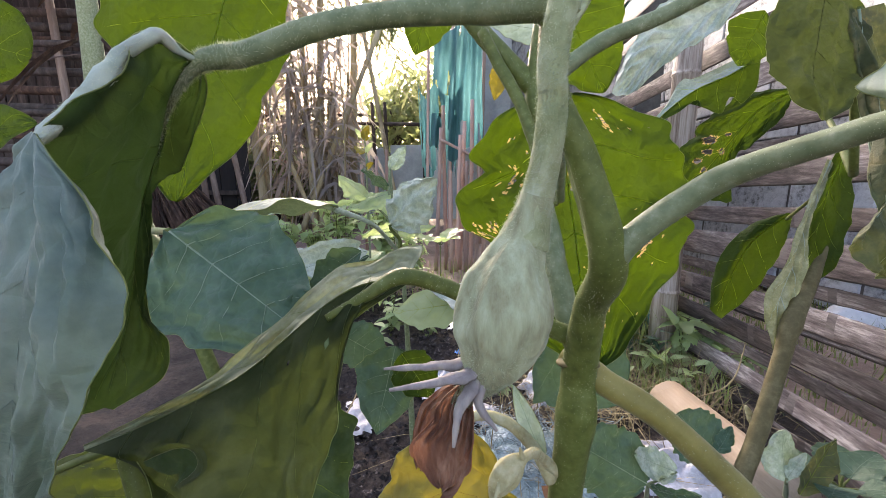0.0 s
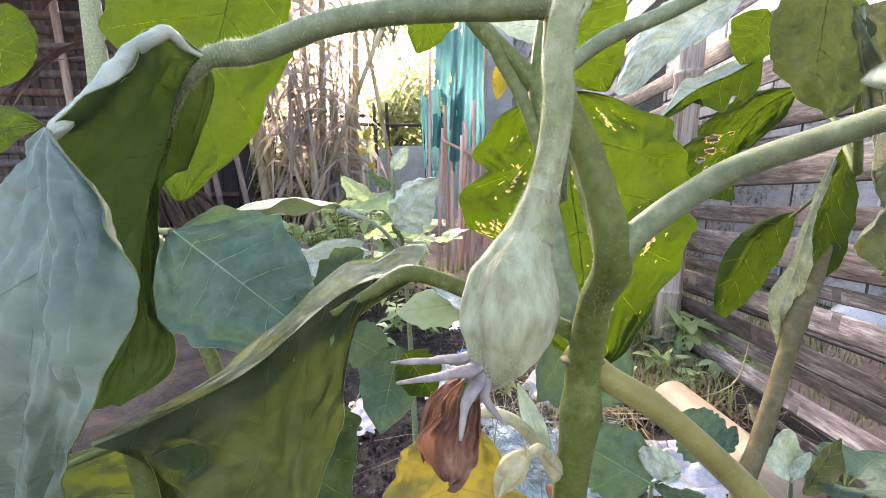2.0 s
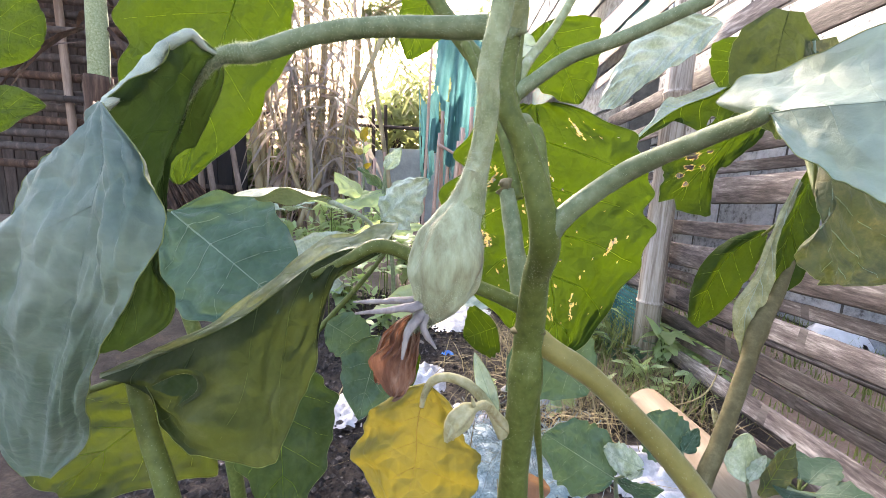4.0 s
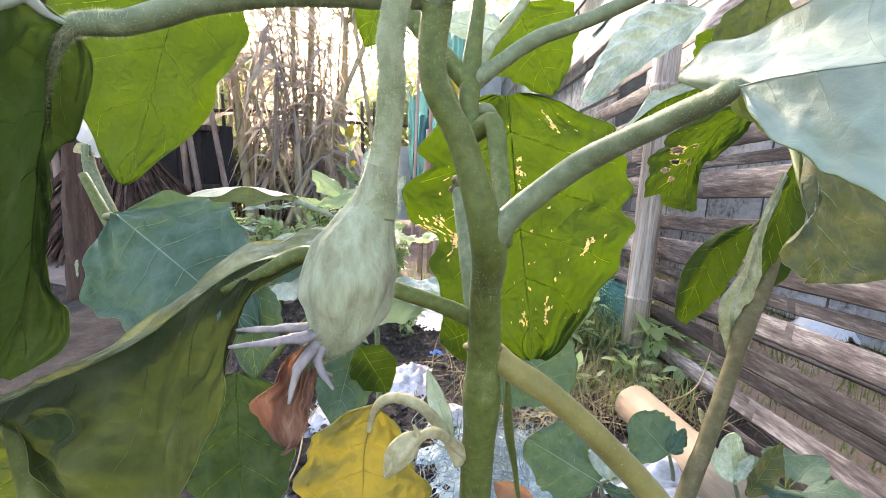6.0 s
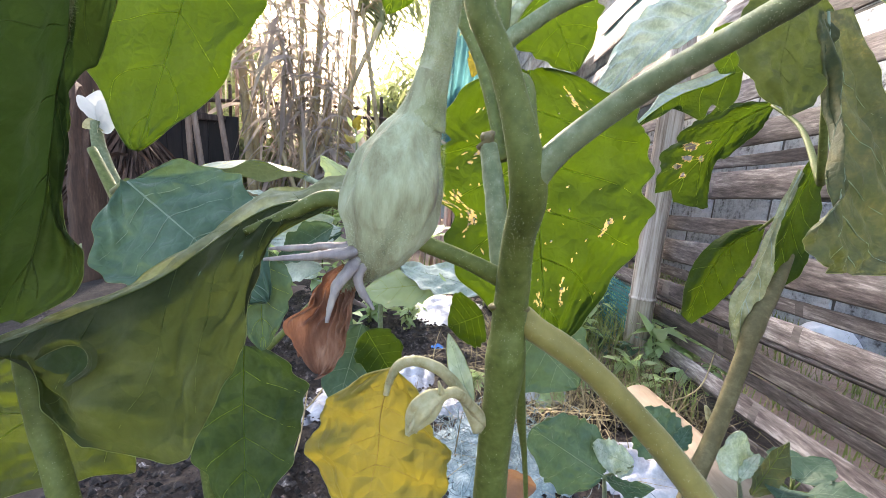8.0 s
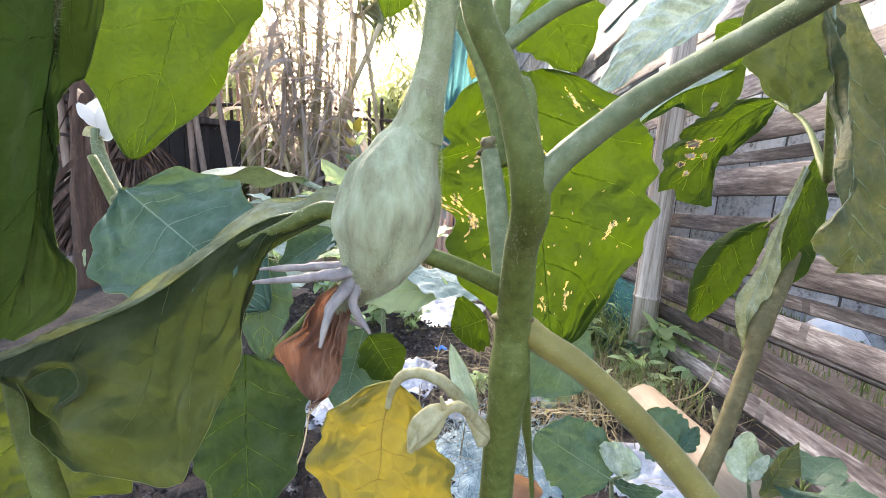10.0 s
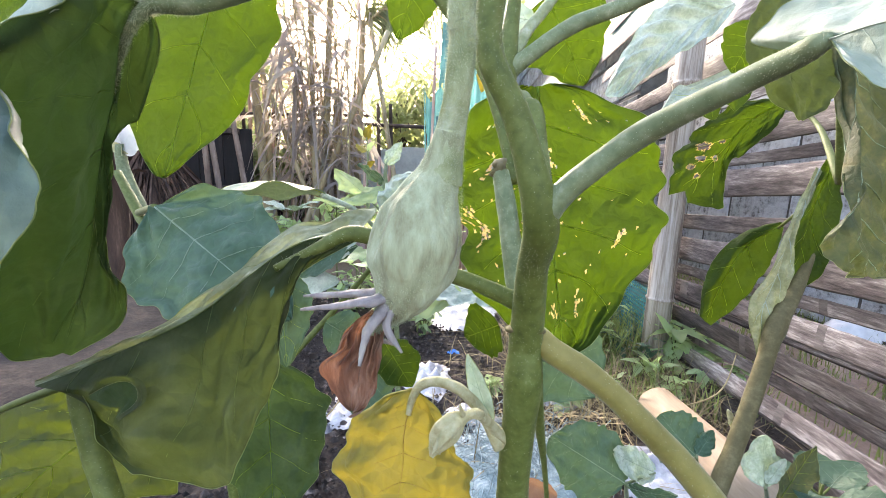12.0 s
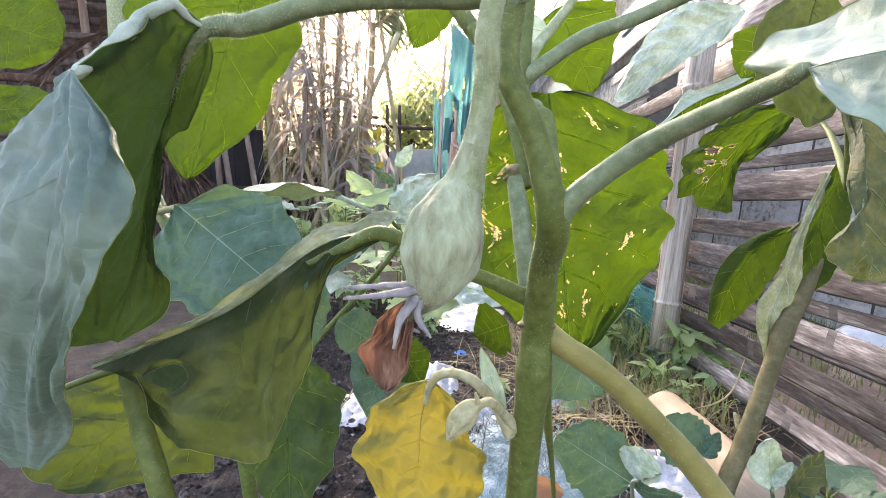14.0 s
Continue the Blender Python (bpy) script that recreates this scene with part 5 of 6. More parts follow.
for k, q in enumerate(((-0.4290, 0.5145, 0.5152), (-0.3900, 0.5131, 0.5138), (-0.4052, 0.5077, 0.5093))):
    leaf(left_plant, (-0.4192, 0.5259, 0.5244), q, (-0.4171, 0.5228, 0.5186), BUD, BUD, "sepal", "", 0.4, seed=120 + k, veins=0, lobe=0.0, nu=12, nv=5, margin=False, width=1.6)
stem("flower_stalk", left_plant, [(-0.4199, 0.5259, 0.5243, 0.00649), (-0.4178, 0.5223, 0.5038, 0.00721), (-0.4073, 0.5172, 0.4761, 0.00793), (-0.3925, 0.5121, 0.4487, 0.00793), (-0.3733, 0.5050, 0.4108, 0.00793)], STEM_YOUNG, "pale flower stalk", 24, 12, 0.05, 121)
leaf(left_plant, (0.0000, 0.2198, 0.6084), (-0.0160, 0.2340, 0.5687), (0.0048, 0.2253, 0.5816), LEAF_UNDER, label="backlit leaf hanging from above", peak=0.5, seed=81)
stem("petiole", left_plant, [P4((-0.3332, 0.4361, 0.4441), 0.004), P4((-0.1828, 0.2601, 0.4660), 0.0025)], STEM, "", 16, 10, 0.03, 82)
stem("petiole", left_plant, [(-0.23, 0.40, 0.2, 0.005), P4((-0.0650, 0.4692, 0.3969), 0.003), P4((-0.0637, 0.4679, 0.4471), 0.002)], STEM, "", 20, 8, 0.03, 83)
stem("petiole", left_plant, [P4((-0.0484, 0.3940, 0.4311), 0.0022), P4((-0.0644, 0.3584, 0.4595), 0.002), P4((-0.0913, 0.3309, 0.4760), 0.0028)], LEAF_PALE, "", 20, 8, 0.03, 84)
stem("side_shoot", plant, [(-0.0844, 0.0930, 0.4320, 0.00204), (-0.0816, 0.0916, 0.4229, 0.00272), (-0.0778, 0.0898, 0.4113, 0.00289), (-0.0729, 0.0877, 0.3980, 0.00306), (-0.0689, 0.0857, 0.3848, 0.00306)], STEM, "dark side shoot seen against the leaf", 30, 14, 0.03, 85, (), 0, 500, 0.0004)
stem("petiole", plant, [(-0.1114, 0.0904, 0.4196, 0.00068), (-0.0998, 0.0916, 0.4254, 0.00102), (-0.0844, 0.0929, 0.4315, 0.00119), (-0.0721, 0.0949, 0.4360, 0.00103)], STEM, "", 24, 10, 0.03, 89)
stem("shoot", plant, [P4((0.0664, 0.1826, 0.3994), 0.0012), P4((0.0720, 0.1962, 0.3605), 0.0028), P4((0.0848, 0.2173, 0.3073), 0.0016), P4((0.1050, 0.2505, 0.2067), 0.0018)], STEM, "", 24, 8, 0.03, 86)
# wilted bud and a sprout beside the main stem
stem("bud", plant, [P4((0.0410, 0.1222, 0.3976), 0.0022), P4((0.0323, 0.1145, 0.4105), 0.0017), P4((0.0272, 0.1059, 0.4188), 0.0016), P4((0.0237, 0.1022, 0.4201), 0.0015), P4((0.0207, 0.1002, 0.4195), 0.0030), P4((0.0176, 0.0988, 0.4168), 0.0036), P4((0.0151, 0.0982, 0.4128), 0.0024), P4((0.0137, 0.0968, 0.4103), 0.0006)], BUD, "small wilted pale flower bud", 60, 40, 0.06, 87, (), 0, 500, 0.0005, 5, 0.22)
leaf(plant, (0.0339, 0.1180, 0.4068), (0.0250, 0.1290, 0.4281), (0.0223, 0.1241, 0.4166), LEAF_PALE, VEIN_PALE, "sprout", "small pale folded new leaf", 0.45, width=0.62, seed=88, fold=(0.7, 0.5), veins=3, lobe=0.05, nu=40, nv=12)

for k, (a, b) in enumerate((((0.0226, 0.0996, 0.4222), (0.0215, 0.0982, 0.4262)), ((0.0161, 0.0967, 0.4162), (0.0139, 0.0941, 0.4125)), ((0.0169, 0.0994, 0.4142), (0.0162, 0.0978, 0.4103)))):
    stem("sepal", plant, [P4(a, 0.0010), P4(b, 0.0003)], BUD, "", 8, 6, 0.05, 97 + k)

leaf(plant, (0.0445, 0.3207, 0.5894), (0.0396, 0.3158, 0.5600), (0.0500, 0.3176, 0.5727), LEAF_YELLOW, LEAF_YELLOW, "leaf", "small curled orange-yellow dead leaf", 0.5, seed=93, fold=(0.6, 0.5))
bed_plant = thing("eggplant_plant", (-0.055, 0.66, 0.0), "bright green eggplant plant standing in the bed", "plant", "eggplant plants")
stem("stem", bed_plant, [(-0.055, 0.66, -0.01, 0.006), (-0.0618, 0.6080, 0.3200, 0.00363), (-0.0715, 0.6123, 0.4021, 0.00358), (-0.0840, 0.6232, 0.4637, 0.00313), (-0.0840, 0.6325, 0.5165, 0.00223)], STEM_YOUNG, "", 30, 10, 0.04, 151)
for k, (b, q, sd, mt) in enumerate((((-0.1180, 0.6244, 0.4707), (-0.1663, 0.6309, 0.5077), (-0.1375, 0.6500, 0.5007), LEAF_SMALL), ((-0.0840, 0.6263, 0.4813), (-0.1488, 0.6013, 0.4546), (-0.1172, 0.6367, 0.4828), LEAF_SMALL), ((-0.0840, 0.6325, 0.5165), (-0.0590, 0.6390, 0.5535), (-0.0626, 0.6340, 0.5253), LEAF_PALE), ((-0.0822, 0.6278, 0.4901), (-0.1370, 0.6733, 0.5176), (-0.1180, 0.6696, 0.4969), LEAF_UP), ((-0.0796, 0.6255, 0.4769), (-0.0208, 0.6031, 0.4648), (-0.0467, 0.6053, 0.4776), LEAF_PALE), ((-0.0751, 0.6169, 0.4285), (-0.1246, 0.5940, 0.4137), (-0.0969, 0.5970, 0.4308), LEAF_SMALL), ((-0.0733, 0.6154, 0.4197), (-0.0121, 0.5970, 0.4308), (-0.0381, 0.5946, 0.4171), LEAF_SMALL))):
    leaf(bed_plant, b, q, sd, mt, VEIN_PALE, peak=0.42, seed=152 + k, lobe=0.10, nu=34, nv=12, rough=0.05, quilt=0.02, fold=(0.25, 0.2), vein_r=0.0004)
    stem("petiole", bed_plant, [(-0.0751, 0.6169, 0.4285, 0.00223), P4(b, 0.0014)], STEM_YOUNG, "", 10, 8, 0.03, 170 + k)
tall_plant = thing("weed", (-0.27, 1.45, 0.0), "slender tall weed with yellowish leaves", "weed", "weeds")
stem("stalk", tall_plant, [(-0.27, 1.45, -0.01, 0.004), (-0.2743, 1.4343, 0.4571, 0.00409), (-0.2784, 1.4592, 0.5982, 0.00328), (-0.2948, 1.4763, 0.6950, 0.00205)], STEM_YOUNG, "", 24, 8, 0.03, 180)
for k, (b, q, sd) in enumerate((((-0.2784, 1.4592, 0.5982), (-0.3235, 1.4635, 0.6224), (-0.3031, 1.4841, 0.6242)), ((-0.2784, 1.4585, 0.5942), (-0.2539, 1.4656, 0.6345), (-0.2616, 1.4819, 0.6119)), ((-0.2846, 1.4663, 0.6386), (-0.2702, 1.4763, 0.6950), (-0.2657, 1.4913, 0.6651)), ((-0.2907, 1.4699, 0.6587), (-0.3194, 1.4741, 0.6829), (-0.3156, 1.4913, 0.6651)), ((-0.2764, 1.4486, 0.5378), (-0.2498, 1.4528, 0.5620), (-0.2616, 1.4697, 0.5424)))):
    leaf(tall_plant, b, q, sd, LEAF_SMALL if k % 2 else LEAF_YELLOW, VEIN_PALE, peak=0.42, seed=182 + k, nu=20, nv=8, fold=(0.3, 0.2), margin=False, vein_r=0.0003)

# ---- low plants at the fence foot ----
def rosette(at, size, count, seed, mat, label, lift=0.35, spread=1.0):
    rng = np.random.RandomState(seed)
    t = thing("seedling", (at[0], at[1], 0.0), label, "plant", "young eggplants")
    stem("stem", t, [(at[0], at[1], -0.01, 0.003), (at[0], at[1], at[2] + 0.003, 0.0016), (at[0], at[1], at[2] + 0.006, 0.0004)], STEM, "", 12, 8)
    for k in range(count):
        w = 6.283 * k / count + rng.uniform(-0.4, 0.4)
        d = np.array((math.cos(w), math.sin(w), 0.0))
        b = np.array(at) + d * size * 0.25 + np.array((0, 0, lift * size * 0.3))
        q = b + d * size * rng.uniform(0.8, 1.1) * spread + np.array((0, 0, rng.uniform(-0.2, lift) * size))
        s = (b + q) / 2 + np.array((-d[1], d[0], rng.uniform(-0.2, 0.2))) * size * 0.42
        stem("petiole", t, [(*at, 0.0016), (*b, 0.0011)], STEM, "", 8, 6)
        leaf(t, b, q, s, mat, VEIN_PALE, peak=0.4, seed=seed * 10 + k, nu=20, nv=7, veins=4, fold=(0.15, 0.15), arch=0.08)
    return t


def seedling(foot, label, blades_):
    t = thing("seedling", (foot[0], foot[1], 0.0), label, "plant", "young eggplants")
    crown = np.array(blades_[0][0])
    stem("stem", t, [(foot[0], foot[1], -0.01, 0.0034), (*(crown * 0.5 + np.array(foot) * 0.5), 0.003), (*crown, 0.0018)], STEM_YOUNG, "", 16, 8)
    for k, (b, q, sd, mat) in enumerate(blades_):
        if k:
            stem("petiole", t, [(*crown, 0.0016), (*b, 0.0012)], STEM_YOUNG, "", 8, 6)
        leaf(t, b, q, sd, mat, VEIN_PALE, peak=0.4, seed=int(1000 * (b[0] + 2)) % 97, nu=40, nv=16, veins=5, fold=(0.15, 0.15), arch=0.06, lobe=0.13, blunt=0.6, rough=0.05, quilt=0.018)
    return t


seedling((0.3130, 0.5281, 0.0000), "young eggplant with broad dark teal leaves by the sack", (((0.2106, 0.3545, 0.1918), (0.1263, 0.3454, 0.2485), (0.1909, 0.3644, 0.2478), LEAF_UP), ((0.2456, 0.3650, 0.1975), (0.1933, 0.3511, 0.2296), (0.2280, 0.3698, 0.2235), LEAF_PALE), ((0.2149, 0.3536, 0.1874), (0.2395, 0.3170, 0.2130), (0.2212, 0.3370, 0.2095), LEAF_UP)))
seedling((0.4641, 0.5927, 0.0000), "young eggplant with scalloped teal leaves by the cut bamboo", (((0.3071, 0.3942, 0.1972), (0.2701, 0.4117, 0.2361), (0.3184, 0.4102, 0.2319), LEAF_UP), ((0.3083, 0.3945, 0.1985), (0.3318, 0.4080, 0.2210), (0.3146, 0.4072, 0.2144), LEAF_UP)))
seedling((0.5369, 0.5365, 0.0000), "young pale green eggplant shoot", (((0.3763, 0.3789, 0.1742), (0.3834, 0.3976, 0.2245), (0.4046, 0.3935, 0.2029), LEAF_PALE), ((0.3774, 0.3795, 0.1779), (0.3884, 0.3751, 0.2122), (0.3874, 0.3721, 0.1948), LEAF_PALE)))
rosette((0.4534, 0.3929, 0.1536), 0.055, 5, 6, LEAF_UP, "young green eggplant with folded leaves", 0.5)
leaf(side_plant, (0.3906, 0.3756, 0.1600), (0.4279, 0.3851, 0.2231), (0.3922, 0.3819, 0.1977), LEAF_DRY, VEIN, label="", peak=0.45, seed=92, fold=(0.3, 0.3))

# ---- cut bamboo on the ground ----
log = thing("bamboo_log", (0.5503, 0.7028, 0.0000), "cream-coloured freshly cut bamboo pole lying on the soil", "bamboo")
a, b = V((0.4654, 0.7496, 0.0500)), V((0.4956, 0.4754, 0.0500))
bamboo("culm", log, a, b, 0.042, CREAM, 0.30, 5, "", 20, 0.21)
for k, (u, w) in enumerate(((0.0, 0.8),)):
    c = a + (b - a) * 0.002
    under(mesh_ob("cut_end", *tube_data([a - (b - a).normalized() * 0.004, a - (b - a).normalized() * 0.0005], [0.034, 0.036], 20, 0.0, 1), STAKE), log)


# ---- crumpled plastic and sacking ----
def crumple(name, centre, sx, sy, h, mat, label, category, seed, fray=0, fold=0.5):
    rng = np.random.RandomState(seed)
    n = 34
    vs, fs = [], []
    for j in range(n + 1):
        for i in range(n + 1):
            x, y = (i / n - 0.5) * 2, (j / n - 0.5) * 2
            r = math.hypot(x, y)
            e = 1 + 0.25 * noise.noise(Vector((math.atan2(y, x) * 1.5, seed, 0)))
            f = max(0.0, 1 - r * r * 0.8)
            ridge = abs(noise.fractal(Vector((x * 1.6 + seed, y * 1.6, seed)), 1.2, 2.1, 4))
            vs.append((centre[0] + x * sx * e, centre[1] + y * sy * e, centre[2] + 0.004 + h * (0.45 * f + fold * ridge * (0.3 + f))))
    W = n + 1
    for j in range(n):
        for i in range(n):
            x, y = (i / n - 0.5) * 2, (j / n - 0.5) * 2
            if math.hypot(x, y) < 1.05 + 0.2 * noise.noise(Vector((x * 4, y * 4, seed))):
                fs.append((j * W + i, j * W + i + 1, (j + 1) * W + i + 1, (j + 1) * W + i))
    t = thing(name, centre, label, category)
    under(mesh_ob("sheet", vs, fs, mat), t)
    if fray:
        pl = Pile()
        for _ in range(fray):
            x, y = rng.normal(0, 0.5, 2)
            p = np.array((centre[0] + x * sx, centre[1] + y * sy, centre[2] + rng.uniform(0.3, 1.1) * h))
            pts = [p]
            d = rng.normal(0, 1, 3) * np.array((1, 1, 0.5))
            for q in range(5):
                d = d + rng.normal(0, 0.5, 3)
                p = p + d / np.linalg.norm(d) * 0.009
                p[2] = max(p[2], 0.004)
                pts.append(p)
            pl.add(tube_data(pts, [0.0006] * 6, 3, 0, 0, False))
        o = under(pl.make("loose_fibre", [mat]), t)
        o["kind"] = "stuff"
    return t


crumple("plastic_sheet", (0.0702, 1.4019, 0.0000), 0.14, 0.16, 0.05, PLASTIC, "crumpled white plastic sheet half buried in soil", "plastic", 1)
crumple("plastic_sheet", (-0.0157, 0.8953, 0.0000), 0.06, 0.09, 0.05, PLASTIC, "torn white plastic bag on dark soil", "plastic", 2)
crumple("plastic_bag", (0.2674, 0.8461, -0.0000), 0.085, 0.07, 0.10, PLASTIC, "puffed pale plastic bag under the leaves", "plastic", 3)
crumple("plastic_sheet", (-0.2266, 0.7205, -0.0220), 0.06, 0.10, 0.04, PLASTIC, "silvery mulch plastic scraps on soil", "plastic", 4)
crumple("plastic_sheet", (-0.1735, 0.7606, 0.0000), 0.05, 0.07, 0.03, PLASTIC, "silvery mulch plastic scraps on soil", "plastic", 9)
crumple("plastic_sheet", (0.4189, 0.5918, 0.0000), 0.13, 0.08, 0.06, PLASTIC, "dull grey plastic beside the cut bamboo", "plastic", 5)
crumple("plastic_sheet", (0.0821, 0.7486, 0.0000), 0.06, 0.05, 0.03, PLASTIC, "grey plastic bag behind the stem", "plastic", 6)
crumple("woven_sack", (0.1555, 0.6105, 0.0000), 0.13, 0.11, 0.05, SACK, "frayed pale blue woven sack on the soil", "sack", 7, 900)
crumple("plastic_bag", (1.44, 1.30, 0.0000), 0.11, 0.09, 0.17, WHITE_BAG, "white plastic bag in the grass behind the fence", "plastic", 8, 0, 0.12)
crumple("plastic_bag", (1.25, 1.40, 0.0000), 0.06, 0.05, 0.09, WHITE_BAG, "small white plastic bag behind the fence", "plastic", 18, 0, 0.15)
crumple("plastic_scrap", (0.0511, 1.0754, 0.0000), 0.018, 0.014, 0.012, BLUE, "small bright blue plastic scrap", "plastic", 10)
dead = thing("dead_leaf", (0.1669, 0.5484, 0.0200), "curled brown dead leaf on the sack", "leaf")
leaf(dead, (0.0898, 0.3149, 0.2251), (0.1267, 0.3114, 0.2114), (0.1101, 0.3161, 0.2363), DRYLEAF, DRYLEAF, "blade", "", 0.5, seed=95, fold=(0.8, 0.8), nu=16, nv=6, veins=3, margin=False)


# ---- grass, weeds and straw ----
def blades(name, areas, mat, label, category, seed, bend=0.5):
    """areas: (x0, x1, y0, y1, count, height, width)."""
    rng = np.random.RandomState(seed)
    vs, fs = [], []
    for x0, x1, y0, y1, count, h, w in areas:
        for _ in range(count):
            p = np.array((rng.uniform(x0, x1), rng.uniform(y0, y1), 0.0))
            a = rng.uniform(0, 6.28)
            d = np.array((math.cos(a), math.sin(a), 0))
            s = np.array((-d[1], d[0], 0)) * w * rng.uniform(0.6, 1.3)
            hh = h * rng.uniform(0.4, 1.2)
            bd = bend * rng.uniform(0.1, 1.4)
            k = len(vs)
            for q in (0, 0.35, 0.7, 1.0):
                c = p + d * hh * bd * q * q + np.array((0, 0, hh * (q - 0.3 * bd * q * q)))
                vs += [c - s * (1 - q) * (1 if q else 0.7), c + s * (1 - q * 0.98)]
            for q in range(3):
                fs.append((k + 2 * q, k + 2 * q + 1, k + 2 * q + 3, k + 2 * q + 2))
    ob = mesh_ob(name, vs, fs, mat)
    return tagged(ob, label, category, kind="stuff")


blades("grass", [(0.72, 1.5, 0.2, 2.6, 4200, 0.06, 0.0022), (0.28, 0.64, 1.0, 1.45, 1100, 0.17, 0.0032), (0.40, 0.64, 0.75, 1.0, 260, 0.09, 0.003), (-0.3, 0.3, 1.5, 2.2, 300, 0.10, 0.002)], GRASS, "thin green grass along the bamboo fence", "grass", 1)
blades("dry_grass", [(0.20, 0.62, 0.70, 1.25, 1300, 0.12, 0.002), (0.0, 0.4, 0.55, 1.0, 260, 0.10, 0.0016), (0.7, 1.5, 0.3, 2.5, 900, 0.08, 0.0018)], STRAW, "dry straw-coloured grass litter", "straw", 2, 1.8)


def weed(at, h, count, size, seed, label, mat=LEAF_SMALL, spread=0.5):
    """Bushy herb: thin stalks with small leaves."""
    rng = np.random.RandomState(seed)
    t = thing("weed", (at[0], at[1], 0.0), label, "weed", "weeds")
    st, lv = Pile(), Pile()
    for k in range(max(3, count // 9)):
        a = rng.uniform(0, 6.28)
        top = np.array((at[0] + math.cos(a) * h * spread * rng.uniform(0.1, 1), at[1] + math.sin(a) * h * spread * rng.uniform(0.1, 1), h * rng.uniform(0.6, 1.1)))
        mid = np.array((at[0], at[1], 0)) * 0.5 + top * 0.5 + np.array((0, 0, h * 0.15))
        c = spline([(at[0], at[1], -0.005), mid, top], 10)
        st.add(tube_data(c, np.linspace(0.0022, 0.0009, 10), 5))
        for q in range(9):
            p = c[min(9, 2 + q)] if q < 8 else c[9]
            d = rng.normal(0, 1, 3) * np.array((1, 1, 0.45))
            d /= np.linalg.norm(d)
            w = np.cross(d, (0, 0, 1.0))
            w /= np.linalg.norm(w) + 1e-9
            L = size * rng.uniform(0.5, 1.3)
            n = np.cross(w, d)
            pts = [p, p + d * L * 0.35 + w * L * 0.26 + n * L * 0.06, p + d * L * 0.35, p + d * L * 0.35 - w * L * 0.26 + n * L * 0.06, p + d * L * 0.72 + w * L * 0.17, p + d * L * 0.72 - n * L * 0.03, p + d * L * 0.72 - w * L * 0.17, p + d * L - n * L * 0.12]
            lv.add((pts, [(0, 2, 1), (0, 3, 2), (1, 2, 5, 4), (2, 3, 6, 5), (4, 5, 7), (5, 6, 7)]))
    under(st.make("stalk", [STEM]), t)["kind"] = "stuff"
    o = under(lv.make("foliage", [mat]), t)
    o["kind"] = "stuff"
    return t


for k, (q, h, c, s) in enumerate((((0.4404, 1.0515, 0.0000), 0.16, 60, 0.035), ((0.6212, 1.2837, 0.0000), 0.20, 70, 0.035), ((0.6428, 0.9961, 0.0000), 0.14, 90, 0.045), ((0.7310, 1.0359, 0.0000), 0.12, 80, 0.05), ((0.6517, 1.4631, 0.0000), 0.22, 110, 0.05),
                                  ((-1.0798, 2.0996, 0.0000), 0.32, 140, 0.05), ((-0.8295, 2.0059, 0.0000), 0.30, 140, 0.05), ((-0.7098, 2.1697, 0.0000), 0.26, 120, 0.05), ((-0.6015, 2.3556, 0.0000), 0.38, 140, 0.06), ((-0.3424, 2.2392, 0.0000), 0.36, 150, 0.07), ((-0.1438, 1.8759, -0.0000), 0.26, 120, 0.05),
                                  ((-0.5403, 1.4675, 0.0000), 0.20, 90, 0.045), ((-0.3187, 1.3609, 0.0000), 0.18, 80, 0.04), ((-0.1722, 1.2124, 0.0000), 0.14, 60, 0.035), ((-0.7539, 1.3151, 0.0000), 0.20, 80, 0.045), ((-0.0446, 1.2238, 0.0000), 0.10, 50, 0.03), ((-0.2145, 1.0052, 0.0000), 0.12, 60, 0.03), ((0.2868, 1.4247, 0.0000), 0.16, 60, 0.04),
                                  ((0.1406, 0.8517, 0.0000), 0.05, 40, 0.02), ((0.2853, 0.7892, 0.0000), 0.07, 50, 0.025))):
    weed(q, h * (0.9 if k > 4 else 1.0), int(c * (1.15 if k > 4 else 1.0)), s * 1.35, 200 + k, "bushy green weed with small leaves on the bed" if k > 4 else "leafy green weed creeping round the post")
for k, (q, h, sz) in enumerate((((-0.8310, 2.1287, 0.0000), 0.30, 0.12), ((-0.5453, 1.9993, 0.0000), 0.34, 0.13), ((-0.2119, 1.6882, 0.0000), 0.24, 0.11), ((-0.8793, 1.8842, 0.0000), 0.24, 0.10), ((-0.0101, 1.6882, 0.0000), 0.22, 0.10), ((-0.3030, 1.3938, 0.0000), 0.18, 0.10))):
    rosette((q[0], q[1], h), sz, 6, 20 + k, LEAF_SMALL if k % 3 else LEAF_PALE, "pale green young eggplant among the weeds", 0.5)
for k, (q, h, c, sz) in enumerate((((0.5777, 1.0612, 0.0000), 0.10, 90, 0.05), ((0.5612, 0.9013, 0.0000), 0.07, 70, 0.045), ((0.8336, 1.2516, 0.0000), 0.16, 70, 0.05), ((0.7128, 0.9099, 0.0000), 0.08, 70, 0.045), ((0.4515, 1.2189, 0.0000), 0.16, 80, 0.04), ((0.4034, 0.8660, -0.0000), 0.06, 60, 0.035))):
    weed(q, h, c, sz, 260 + k, "low leafy vine creeping at the fence foot", LEAF_SMALL if k % 2 else LEAF_UP, 1.1)
